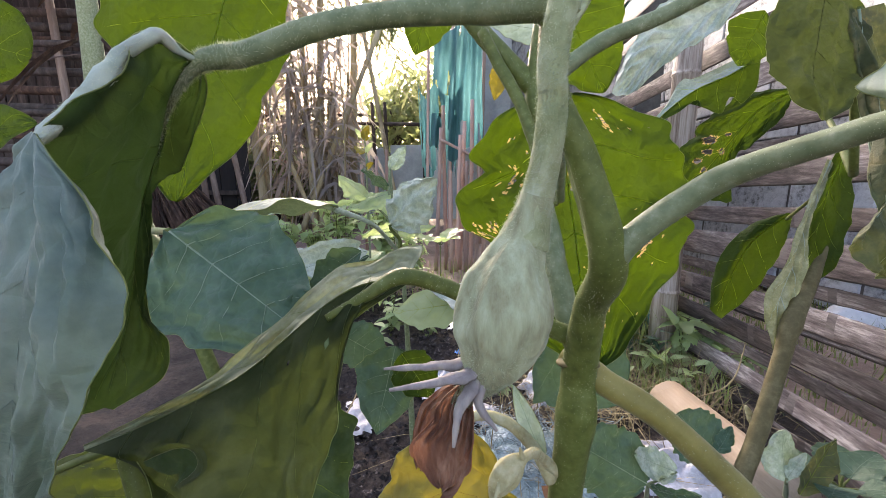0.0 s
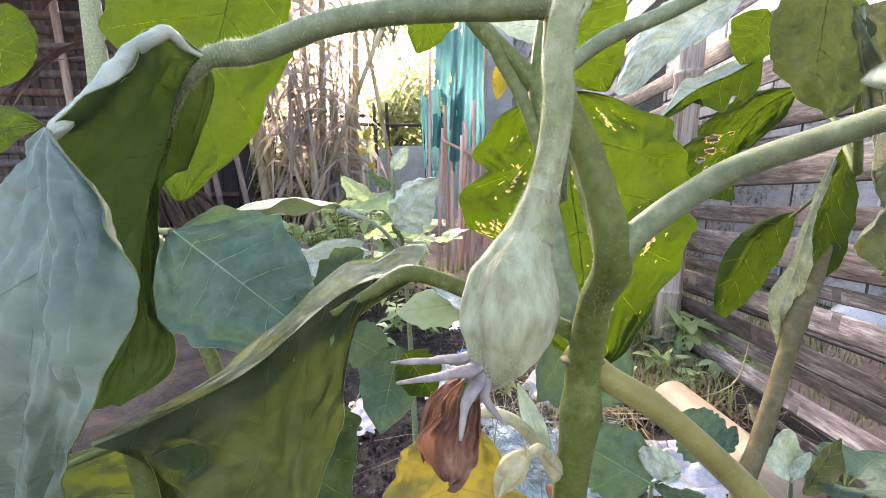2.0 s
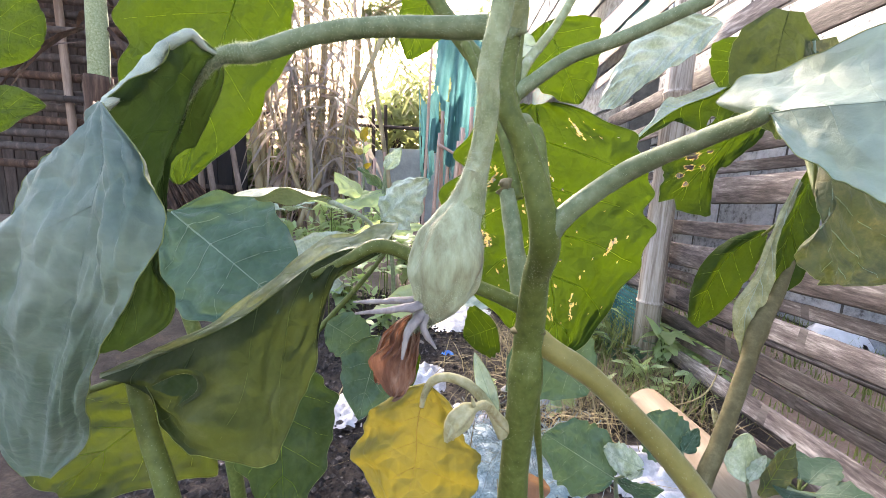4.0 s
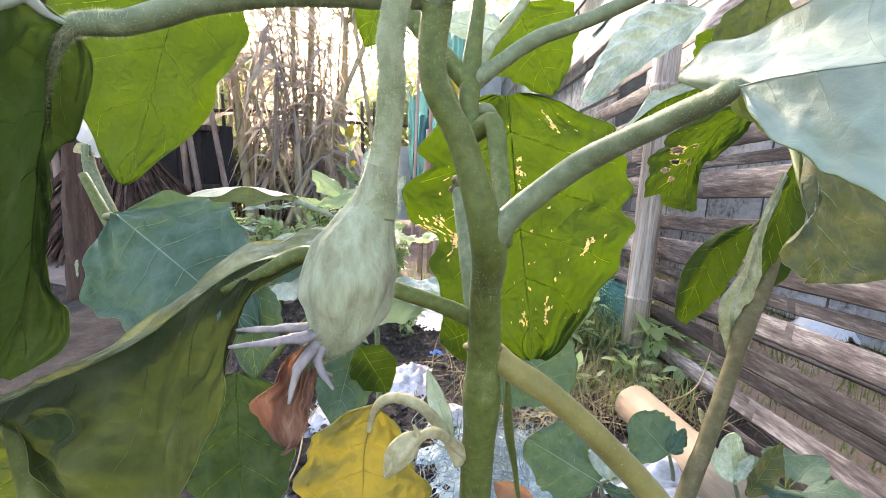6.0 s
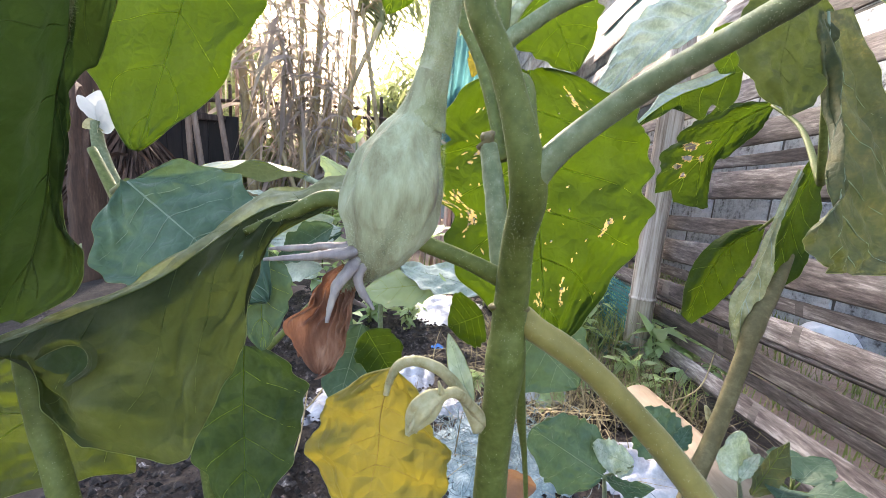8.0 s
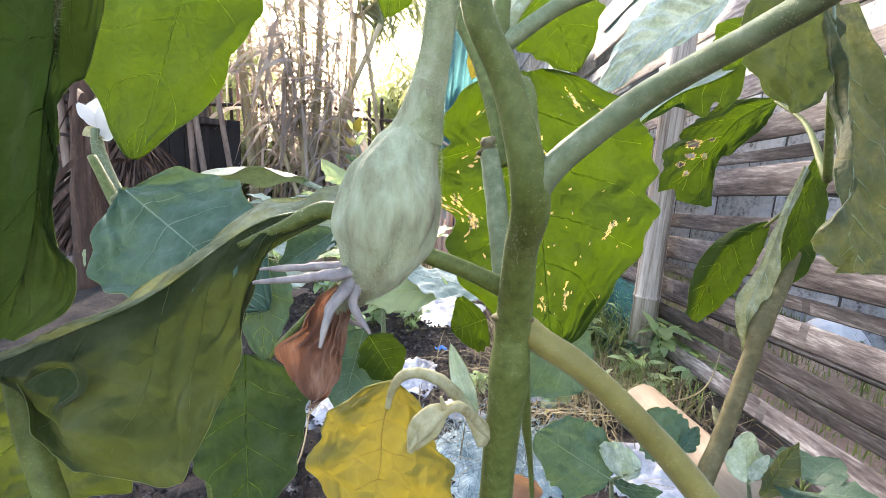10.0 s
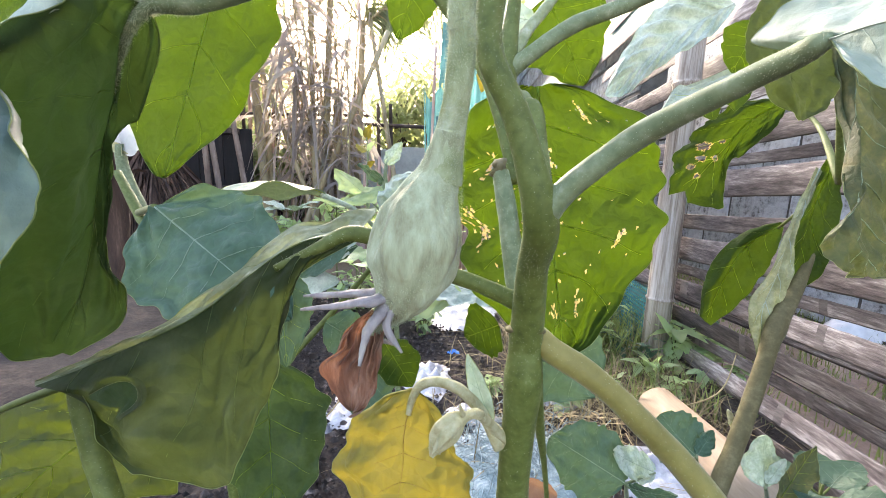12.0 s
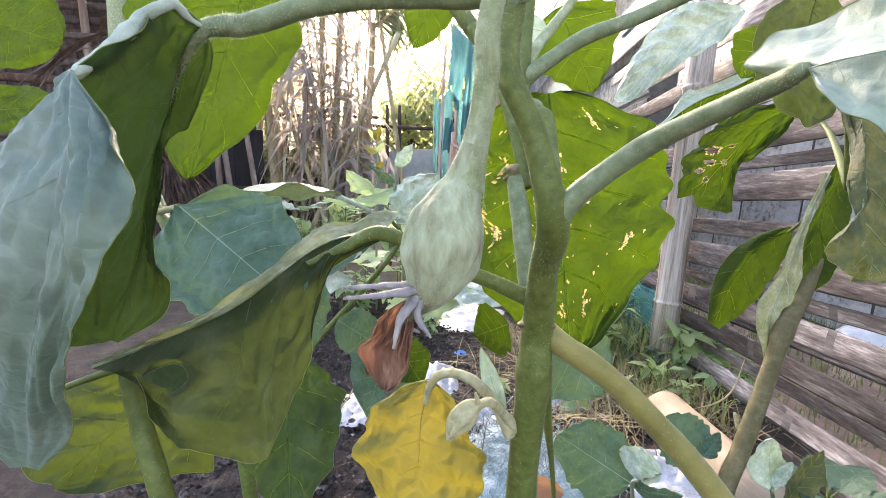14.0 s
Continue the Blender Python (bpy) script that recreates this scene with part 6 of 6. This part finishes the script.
for k, (q, h, sz) in enumerate((((-0.3424, 1.6502, 0.0000), 0.16, 0.09), ((-0.3776, 1.3547, 0.0000), 0.10, 0.08), ((-0.1987, 1.5078, 0.0000), 0.14, 0.08), ((-0.5963, 1.6164, 0.0000), 0.18, 0.09))):
    rosette((q[0], q[1], h), sz, 6, 40 + k, LEAF_WHITE if k % 2 else LEAF_SMALL, "low pale-leaved young eggplant on dark soil", 0.4)
creep = thing("creeper", (0.5, 0.95, 0.0), "thin dry vine stems trailing over soil", "vine")
rng = np.random.RandomState(8)
for k, (a, b, c) in enumerate((((-0.1867, 0.5383, 0.0200), (-0.1864, 0.6024, 0.0300), (-0.2330, 0.7969, 0.0200)), ((-0.2308, 0.6442, 0.0200), (-0.1879, 0.7063, 0.0500), (-0.1975, 0.9328, 0.0200)), ((0.5265, 0.7909, 0.0200), (0.5725, 0.7242, 0.1000), (0.6730, 0.8195, 0.1600)), ((0.3473, 0.8285, 0.0200), (0.4447, 0.8414, 0.0300), (0.5393, 0.8645, 0.0200)))):
    stem("tendril", creep, [P4(a, 0.0016), P4(b, 0.0016), P4(c, 0.0010)], STRAW, "", 16, 6, 0.03, 300 + k)

# ---- bamboo stakes in the bed ----
def stake(at, h, r, lean, seed, name="stake"):
    t = thing(name, at, "reddish-brown bamboo garden stake pushed in soil", "stake", "garden stakes")
    bamboo("culm", t, (at[0], at[1], -0.02), (at[0] + lean[0], at[1] + lean[1], h), r, STAKE, 0.16, seed, "", 10, 0.08)


for k, (x, y, h, lean) in enumerate(((-0.04, 2.22, 0.78, 0.03), (0.02, 2.25, 0.90, -0.02), (0.075, 2.2, 0.74, 0.02), (0.10, 2.26, 0.82, 0.02), (0.16, 2.24, 0.93, 0.0), (0.19, 2.2, 0.70, 0.01), (0.05, 2.18, 0.55, -0.01), (0.13, 2.2, 0.6, 0.0), (0.23, 2.25, 0.66, 0.02), (-0.45, 2.6, 0.65, 0.02), (-0.52, 2.65, 0.6, -0.02), (-0.38, 2.7, 0.7, 0.0))):
    stake((x, y, 0.0), h, 0.012, (lean, 0.0), 400 + k)
tie = thing("stake", (0.05, 2.21, 0.68), "thin crossbar tied to the garden stakes", "stake", "garden stakes")
bamboo("culm", tie, (-0.02, 2.205, 0.72), (0.22, 2.205, 0.60), 0.008, STAKE, 0.2, 420, "", 8, 0.05)

# ---- back fence of bamboo pickets, grey panels and the opening ----
pick = thing("picket_fence", (-2.0, 4.7, 0.0), "dark upright bamboo pickets tied to rails", "fence")
rng = np.random.RandomState(21)
x = -3.3
while x < -0.95:
    r = rng.uniform(0.014, 0.026)
    bamboo("picket", pick, (x, 4.7 + rng.uniform(-0.03, 0.03), -0.02), (x + rng.uniform(-0.06, 0.06), 4.7, rng.uniform(1.15, 1.6)), r, STAKE if rng.uniform() < 0.6 else DARKWOOD, 0.3, int(rng.uniform(0, 9999)), "", 8)
    x += r * 2 + rng.uniform(0.015, 0.06)
for z_ in (0.45, 1.18):
    bamboo("rail", pick, (-3.4, 4.66, z_), (-0.9, 4.66, z_ + 0.05), 0.022, DARKWOOD, 0.3, 31, "", 8)


def slab(name, x0, x1, y0, y1, z0, z1, mat, parent=None, label="", bev=0.004):
    bm = bmesh.new()
    bmesh.ops.create_cube(bm, size=1.0)
    for v in bm.verts:
        v.co = Vector(((x0 + x1) / 2 + v.co.x * (x1 - x0), (y0 + y1) / 2 + v.co.y * (y1 - y0), (z0 + z1) / 2 + v.co.z * (z1 - z0)))
    bmesh.ops.bevel(bm, geom=bm.edges[:], offset=bev, segments=1, affect="EDGES")
    me = bpy.data.meshes.new(name)
    bm.to_mesh(me)
    bm.free()
    me.materials.append(mat)
    ob = new(name, me)
    if parent:
        under(ob, parent)
    if label:
        ob["label"] = label
    return ob


pan = thing("panel_fence", (-0.4, 4.6, 0.0), "grey-green sheet panels on dark posts", "fence")
for k, (x0, x1) in enumerate(((-1.05, -0.62), (-0.60, -0.20), (-0.18, 0.22), (0.24, 0.68))):
    slab("panel", x0, x1, 4.60, 4.615, 0.05, 0.86 + 0.03 * (k % 2), PANEL, pan)
for k, x in enumerate((-1.06, -0.75, -0.61, -0.19, 0.23, 0.45)):
    bamboo("post", pan, (x, 4.57, -0.02), (x - 0.04, 4.57, 1.35), 0.022, DARKWOOD, 0.4, 50 + k, "", 8)
bamboo("rail", pan, (-1.1, 4.55, 1.12), (0.7, 4.55, 1.10), 0.02, DARKWOOD, 0.4, 60, "", 8)


# ---- hanging cyan sheet and shade net ----
def drape(name, x0, x1, y, z0, z1, label, category, mat, folds=5, depth=0.05, seed=0):
    n, q = 44, 26
    vs, fs = [], []
    for j in range(q + 1):
        v = j / q
        for i in range(n + 1):
            u = i / n
            xx = x0 + (x1 - x0) * u + 0.05 * (1 - v) * math.sin(3 * u + seed)
            yy = y + depth * math.sin(folds * 6.28 * u + 2 * v + seed) * (0.4 + 0.6 * v) + 0.02 * noise.noise(Vector((u * 6, v * 6, seed)))
            zz = z1 + (z0 - z1) * v + 0.06 * v * math.sin(9 * u + seed) - 0.10 * (1 - v) * math.sin(math.pi * ((u * 2) % 1.0))
            vs.append((xx, yy, zz))
    W = n + 1
    fs = [(j * W + i, j * W + i + 1, (j + 1) * W + i + 1, (j + 1) * W + i) for j in range(q) for i in range(n)
          if mat is not CYAN or noise.noise(Vector((i * 0.22 + seed, j * 0.10, seed))) < 0.42 - 0.5 * sm(0.45, 1.0, j / q)]
    return tagged(mesh_ob(name, vs, fs, mat), label, category)


drape("plastic_sheet", -0.10, 0.32, 3.15, 0.70, 1.70, "torn translucent cyan sheet hung on poles", "sheet", CYAN, 4, 0.04, 1)
drape("plastic_sheet", -0.16, 0.10, 3.225, 0.50, 1.25, "torn translucent cyan sheet hung on poles", "sheet", CYAN, 3, 0.04, 4)
drape("tarp", 0.15, 0.95, 4.35, 0.75, 2.25, "pale blue-grey tarpaulin hung behind the garden stakes", "tarp", PANEL, 2, 0.03, 7)
hang = thing("sheet_pole", (0.0, 3.2, 0.0), "thin bamboo poles holding the cyan sheet", "pole")
for k, (x, h) in enumerate(((-0.13, 1.55), (0.05, 1.75), (0.30, 1.75))):
    bamboo("pole", hang, (x, 3.21, -0.02), (x + 0.02, 3.21, h), 0.013, STAKE, 0.3, 70 + k, "", 8)


def net(name, y0, y1, x, z0, z1, slope, cell, label):
    """Knotted mesh: real strands, in two directions."""
    vs, fs = [], []

    def strand(a, b, r):
        k = len(vs)
        a, b = np.array(a), np.array(b)
        d = (b - a) / np.linalg.norm(b - a)
        w = np.cross(d, (1, 0, 0)) * r
        vs.extend([a - w, a + w, b + w, b - w])
        fs.append((k, k + 1, k + 2, k + 3))

    y = y0
    while y < y1:
        strand((x + 0.004 * math.sin(y * 20), y, z0 + slope * (y - y0)), (x, y + 0.02, z1 + slope * (y - y0)), 0.0028)
        y += cell
    z = z0
    while z <= z1:
        for s in range(12):
            a, b = y0 + (y1 - y0) * s / 12, y0 + (y1 - y0) * (s + 1) / 12
            strand((x, a, z + slope * (a - y0)), (x, b, z + slope * (b - y0)), 0.0028)
        z += cell
    return tagged(mesh_ob(name, vs, fs, NET, None, "", False), label, "net")


net("shade_net", 1.15, 3.0, 0.655, 1.06, 1.20, 0.0, 0.008, "dark teal shade net band stretched along the wall")
net("shade_net", 1.15, 2.2, 0.650, 1.32, 1.75, 0.0, 0.012, "dark teal shade net band stretched along the wall")
net("shade_net", 1.05, 1.7, 0.60, 0.02, 0.22, 0.0, 0.012, "teal net tucked at the foot of the fence")

# ---- canes, far trees and the shed ----
grove = thing("cane_clump", (-1.2, 3.9, 0.0), "dense clump of tall yellow-brown canes with dry hanging leaves", "canes")
rng = np.random.RandomState(77)
pl, lv = Pile(), Pile()


def ribbon(p, d, L, w, rng, droop=0.8):
    pts = []
    d = d / np.linalg.norm(d)
    s = np.cross(d, (0, 0, 1.0))
    s = s / (np.linalg.norm(s) + 1e-9) * w
    s = s * math.cos(rng.uniform(0, 3)) + np.cross(d, s) * math.sin(rng.uniform(0, 3))
    c = np.array(p)
    for q in (0, 0.25, 0.5, 0.75, 1.0):
        c = np.array(p) + d * L * q + np.array((0, 0, -droop * L * q * q))
        ww = math.sin(math.pi * (0.12 + 0.88 * q)) + 0.03
        pts += [c - s * ww, c + s * ww]
    return pts, [(2 * i, 2 * i + 1, 2 * i + 3, 2 * i + 2) for i in range(4)]


for k in range(30):
    a = rng.uniform(0, 6.28)
    rr = abs(rng.normal(0, 0.22))
    foot = np.array((-1.22 + rr * math.cos(a) * 1.1, 3.95 + rr * math.sin(a) * 0.8, -0.02))
    h = rng.uniform(1.6, 3.4)
    top = foot + np.array((rng.normal(-0.2, 0.26), rng.normal(0, 0.2), h))
    mid = (foot + top) / 2 + rng.normal(0, 0.06, 3)
    c = spline([foot, mid, top], 14)
    r = rng.uniform(0.006, 0.015)
    pl.add(tube_data(c, np.linspace(r, r * 0.5, 14), 7))
    for q in range(30):
        p = c[int(rng.uniform(3, 14))]
        d = rng.normal(0, 1, 3) + np.array((0, -0.1, 0.5))
        lv.add(ribbon(p, d, rng.uniform(0.25, 0.7), rng.uniform(0.008, 0.019), rng, rng.uniform(0.5, 1.3)))
under(pl.make("stalk", [CANE]), grove)["kind"] = "stuff"
under(lv.make("foliage", [CANE_LEAF]), grove)["kind"] = "stuff"
for k, (a, b, r) in enumerate((((-1.64, 3.67, -0.02), (-1.93, 4.00, 1.90), 0.040), ((-1.12, 3.56, -0.02), (-1.75, 3.83, 1.50), 0.021), ((-1.17, 3.77, -0.02), (-1.20, 4.23, 2.60), 0.036), ((-1.35, 3.67, -0.02), (-0.60, 4.00, 1.90), 0.027), ((-0.41, 3.87, -0.02), (-0.82, 4.24, 2.10), 0.025), ((-1.63, 3.77, -0.02), (-1.88, 4.11, 1.90), 0.025), ((-1.22, 3.72, -0.02), (-1.39, 4.14, 2.40), 0.027), ((-1.07, 3.87, -0.02), (-1.14, 4.12, 1.40), 0.022))):
    bamboo("culm", grove, a, b, r, CANE, 0.28, 90 + k, "", 10)


def frond(a, b, sag, seed):
    """Palm frond: arching rib with two rows of narrow leaflets."""
    rng = np.random.RandomState(seed)
    a, b = np.array(a), np.array(b)
    c = spline([a, (a + b) / 2 + np.array((0, 0, sag)), b], 30)
    th = Pile()
    for i in range(2, 30):
        d = c[min(29, i + 1)] - c[i - 1]
        d /= np.linalg.norm(d)
        s = np.cross(d, (0.2, 1.0, 0.1))
        s /= np.linalg.norm(s)
        for sg in (-1, 1):
            th.add(ribbon(c[i], s * sg + d * 0.7 + rng.normal(0, 0.1, 3), 0.36 * (1 - abs(i / 30 - 0.4)) * rng.uniform(0.7, 1.1), 0.010, rng, 0.5))
    ob = under(th.make("leaflet", [FROND]), palm)
    ob["kind"] = "stuff"
    under(mesh_ob("rib", *tube_data(c, np.linspace(0.012, 0.004, 30), 6), CANE), palm)


palm = thing("palm", (-1.0, 4.3, 0.0), "yellowing palm with arching fronds behind the canes", "palm")
under(mesh_ob("trunk", *tube_data([(-0.98, 4.3, -0.05), (-0.95, 4.3, 1.0), (-0.9, 4.3, 2.1)], [0.05, 0.04, 0.03], 10, 0.05, 3), CANE), palm)
for k, (b, sag) in enumerate((((0.35, 4.1, 1.75), 0.35), ((-0.1, 3.9, 1.25), 0.5), ((-0.3, 4.5, 2.6), 0.2), ((-2.0, 4.2, 2.0), 0.4), ((-1.7, 4.0, 2.7), 0.2), ((0.25, 4.6, 2.2), 0.4), ((-0.45, 4.2, 1.55), 0.3), ((0.1, 4.3, 2.1), 0.25), ((-0.3, 4.0, 1.3), 0.45), ((0.2, 4.1, 1.5), 0.5), ((-0.6, 3.9, 2.5), 0.2))):
    frond((-0.9, 4.3, 2.05), b, sag, 700 + k)


def tree(name, at, trunk_h, crown_r, count, leaf_size, seed, label, squash=0.8):
    rng = np.random.RandomState(seed)
    t = thing(name, (at[0], at[1], 0.0), label, "tree", "trees behind the yard")
    foot = np.array((at[0], at[1], -0.05))
    head = foot + np.array((rng.normal(0, 0.2), rng.normal(0, 0.2), trunk_h))
    tk, lv = Pile(), Pile()
    tk.add(tube_data(spline([foot, (foot + head) / 2 + rng.normal(0, 0.08, 3), head], 14), np.linspace(0.11, 0.05, 14), 10, 0.05))
    clumps = []
    for k in range(16):
        d = rng.normal(0, 1, 3)
        d /= np.linalg.norm(d)
        e = head + d * crown_r * np.array((1, 1, squash)) * rng.uniform(0.45, 1.0)
        s = foot + (head - foot) * rng.uniform(0.55, 1.0)
        tk.add(tube_data(spline([s, (s + e) / 2 + rng.normal(0, 0.12, 3), e], 9), np.linspace(0.032, 0.006, 9), 6))
        clumps.append(e)
    for k in range(count):
        c = clumps[int(rng.uniform(0, len(clumps)))]
        p = c + rng.normal(0, 0.30, 3) * crown_r * 0.75
        d = rng.normal(0, 1, 3)
        lv.add(ribbon(p, d, leaf_size * rng.uniform(0.6, 1.4), leaf_size * 0.22, rng, 0.4))
    under(tk.make("trunk", [DARKWOOD]), t)
    under(lv.make("crown", [TREE_LEAF]), t)["kind"] = "stuff"


for k, (x, y, h, r, c) in enumerate(((-4.8, 7.5, 2.4, 1.5, 3400), (-3.7, 6.6, 2.0, 1.1, 2400), (0.7, 6.8, 2.2, 1.4, 3200), (2.2, 6.5, 2.4, 1.6, 2600), (-0.1, 5.9, 1.3, 0.9, 1300), (-6.5, 6.5, 2.8, 1.9, 2400), (-2.0, 5.8, 0.8, 0.75, 1500), (-1.2, 6.6, 0.6, 0.6, 900), (-0.75, 6.2, 1.5, 0.8, 800), (-3.6, 5.9, 1.3, 0.9, 1600))):
    tree("tree", (x, y), h, r, c, 0.13, 500 + k, "leafy green tree with bright gaps against the sky")

for k, (x, y) in enumerate(((-1.5, 5.3), (-2.2, 5.25), (-2.9, 5.4), (-3.6, 5.2), (-4.4, 5.4))):
    tree("bush", (x, y), 0.55, 0.75, 2600, 0.11, 560 + k, "dense green bush behind the picket fence")

shed = thing("shed", (-3.0, 3.9, 0.0), "dark open bamboo shed with board walls and thatched roof", "shed")
rng = np.random.RandomState(33)
x = -5.2
while x < -2.4:
    w = rng.uniform(0.10, 0.16)
    slab("board", x, x + w - 0.008, 4.10 + rng.uniform(0, 0.01), 4.13, -0.02, 2.3 + rng.uniform(-0.03, 0.03), DARKWOOD, shed)
    x += w
for k, (x, y, h, lean) in enumerate(((-2.02, 3.4, 2.2, -0.1), (-2.35, 2.6, 2.1, -0.05), (-3.4, 2.5, 2.2, 0.0), (-4.6, 2.5, 2.2, 0.0))):
    bamboo("post", shed, (x, y, -0.02), (x + lean, y, h), 0.024, SHED_POST, 0.3, 110 + k, "", 12)
# low boards, coloured dark to stand for the shed's shaded inside
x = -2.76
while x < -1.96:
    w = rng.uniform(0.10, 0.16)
    slab("board", x, x + w - 0.008, 3.78 + rng.uniform(0, 0.01), 3.81, -0.02, 0.93 + rng.uniform(-0.02, 0.02), SHED_SHADE, shed)
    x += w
slab("beam", -2.80, -1.94, 3.72, 3.77, 0.36, 0.40, DARKWOOD, shed)
slab("beam", -2.80, -1.94, 3.72, 3.77, 0.88, 0.93, DARKWOOD, shed)
for k, (a, b, r) in enumerate((((-1.64, 2.95, -0.02), (-1.90, 3.16, 1.15), 0.022), ((-1.54, 3.16, -0.02), (-1.85, 3.39, 1.30), 0.022))):
    bamboo("post", shed, a, b, r, SHED_POST, 0.3, 140 + k, "", 12)
for k, z_ in enumerate((0.95, 1.35, 1.8)):
    bamboo("rail", shed, (-5.2, 2.52, z_), (-2.2, 2.55, z_ - 0.04), 0.022, DARKWOOD, 0.3, 120 + k, "", 8)
for k in range(16):
    y = 2.2 + 0.14 * k
    zt = 1.75 + 0.05 * k
    bamboo("roof_pole", shed, (-5.4, y, zt + 0.03), (-1.95, y, zt - 0.05 + rng.uniform(-0.03, 0.03)), 0.02, DARKWOOD, 0.3, 130 + k, "", 8)
th = Pile()
for _ in range(2600):
    p = np.array((rng.uniform(-5.4, -1.75), rng.uniform(2.05, 4.3), 0))
    p[2] = 1.78 + 0.36 * (p[1] - 2.2) + rng.uniform(0, 0.08)
    th.add(ribbon(p, np.array((rng.normal(0, 0.25), -1.0, -0.36)), rng.uniform(0.3, 0.6), 0.008, rng, 0.15))
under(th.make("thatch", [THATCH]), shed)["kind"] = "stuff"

for k in range(15):
    z_ = 0.55 + 0.095 * k
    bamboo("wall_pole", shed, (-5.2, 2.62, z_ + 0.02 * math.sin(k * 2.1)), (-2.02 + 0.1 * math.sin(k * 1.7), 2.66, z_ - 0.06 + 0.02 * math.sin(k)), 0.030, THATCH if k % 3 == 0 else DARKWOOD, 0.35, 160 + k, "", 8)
trunk = thing("banana_plant", (-1.30, 1.56, 0.0), "pale banana trunk with dry brown hanging sheaths", "plant")
stem("trunk", trunk, [(-1.34, 1.56, -0.02, 0.05), (-1.32, 1.56, 0.5, 0.042), (-1.30, 1.56, 0.95, 0.034), (-1.28, 1.56, 1.7, 0.03)], FELT, "", 30, 14, 0.05, 170)
stem("dry_base", trunk, [(-1.345, 1.56, -0.02, 0.062), (-1.325, 1.56, 0.5, 0.055), (-1.31, 1.56, 0.84, 0.040)], THATCH, "dead brown sheaths round the foot of the trunk", 30, 18, 0.12, 171)
th = Pile()
for _ in range(34):
    a = rng.uniform(0, 6.28)
    z_ = rng.uniform(0.45, 1.35)
    th.add(ribbon((-1.31 + 0.035 * math.cos(a), 1.56 + 0.035 * math.sin(a), z_), np.array((math.cos(a) * 0.5, math.sin(a) * 0.5, rng.uniform(-1, 0.6))), rng.uniform(0.12, 0.4), 0.010, rng, 0.6))
under(th.make("dry_sheath", [THATCH]), trunk)["kind"] = "stuff"

heap = thing("straw_heap", (-1.92, 2.6, 0.0), "heap of reddish-brown dry stalks against the shed", "heap")
th = Pile()
for _ in range(4200):
    a = rng.uniform(0, 6.28)
    q = rng.uniform(0, 1) ** 0.5
    p = np.array((-1.92 + 0.32 * q * math.cos(a), 2.6 + 0.32 * q * math.sin(a), 0.72 * (1 - q * 0.6) + rng.uniform(-0.05, 0.07)))
    th.add(ribbon(p, np.array((math.cos(a) * 0.6 + rng.normal(0, 0.2), math.sin(a) * 0.6 + rng.normal(0, 0.2), -1.0)), rng.uniform(0.15, 0.5), rng.uniform(0.005, 0.013), rng, 0.1))
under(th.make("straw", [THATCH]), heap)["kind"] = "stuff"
under(mesh_ob("core", *tube_data([(-1.92, 2.6, -0.02), (-1.92, 2.6, 0.3), (-1.92, 2.6, 0.6)], [0.28, 0.20, 0.08], 16, 0.15, 5), THATCH), heap)
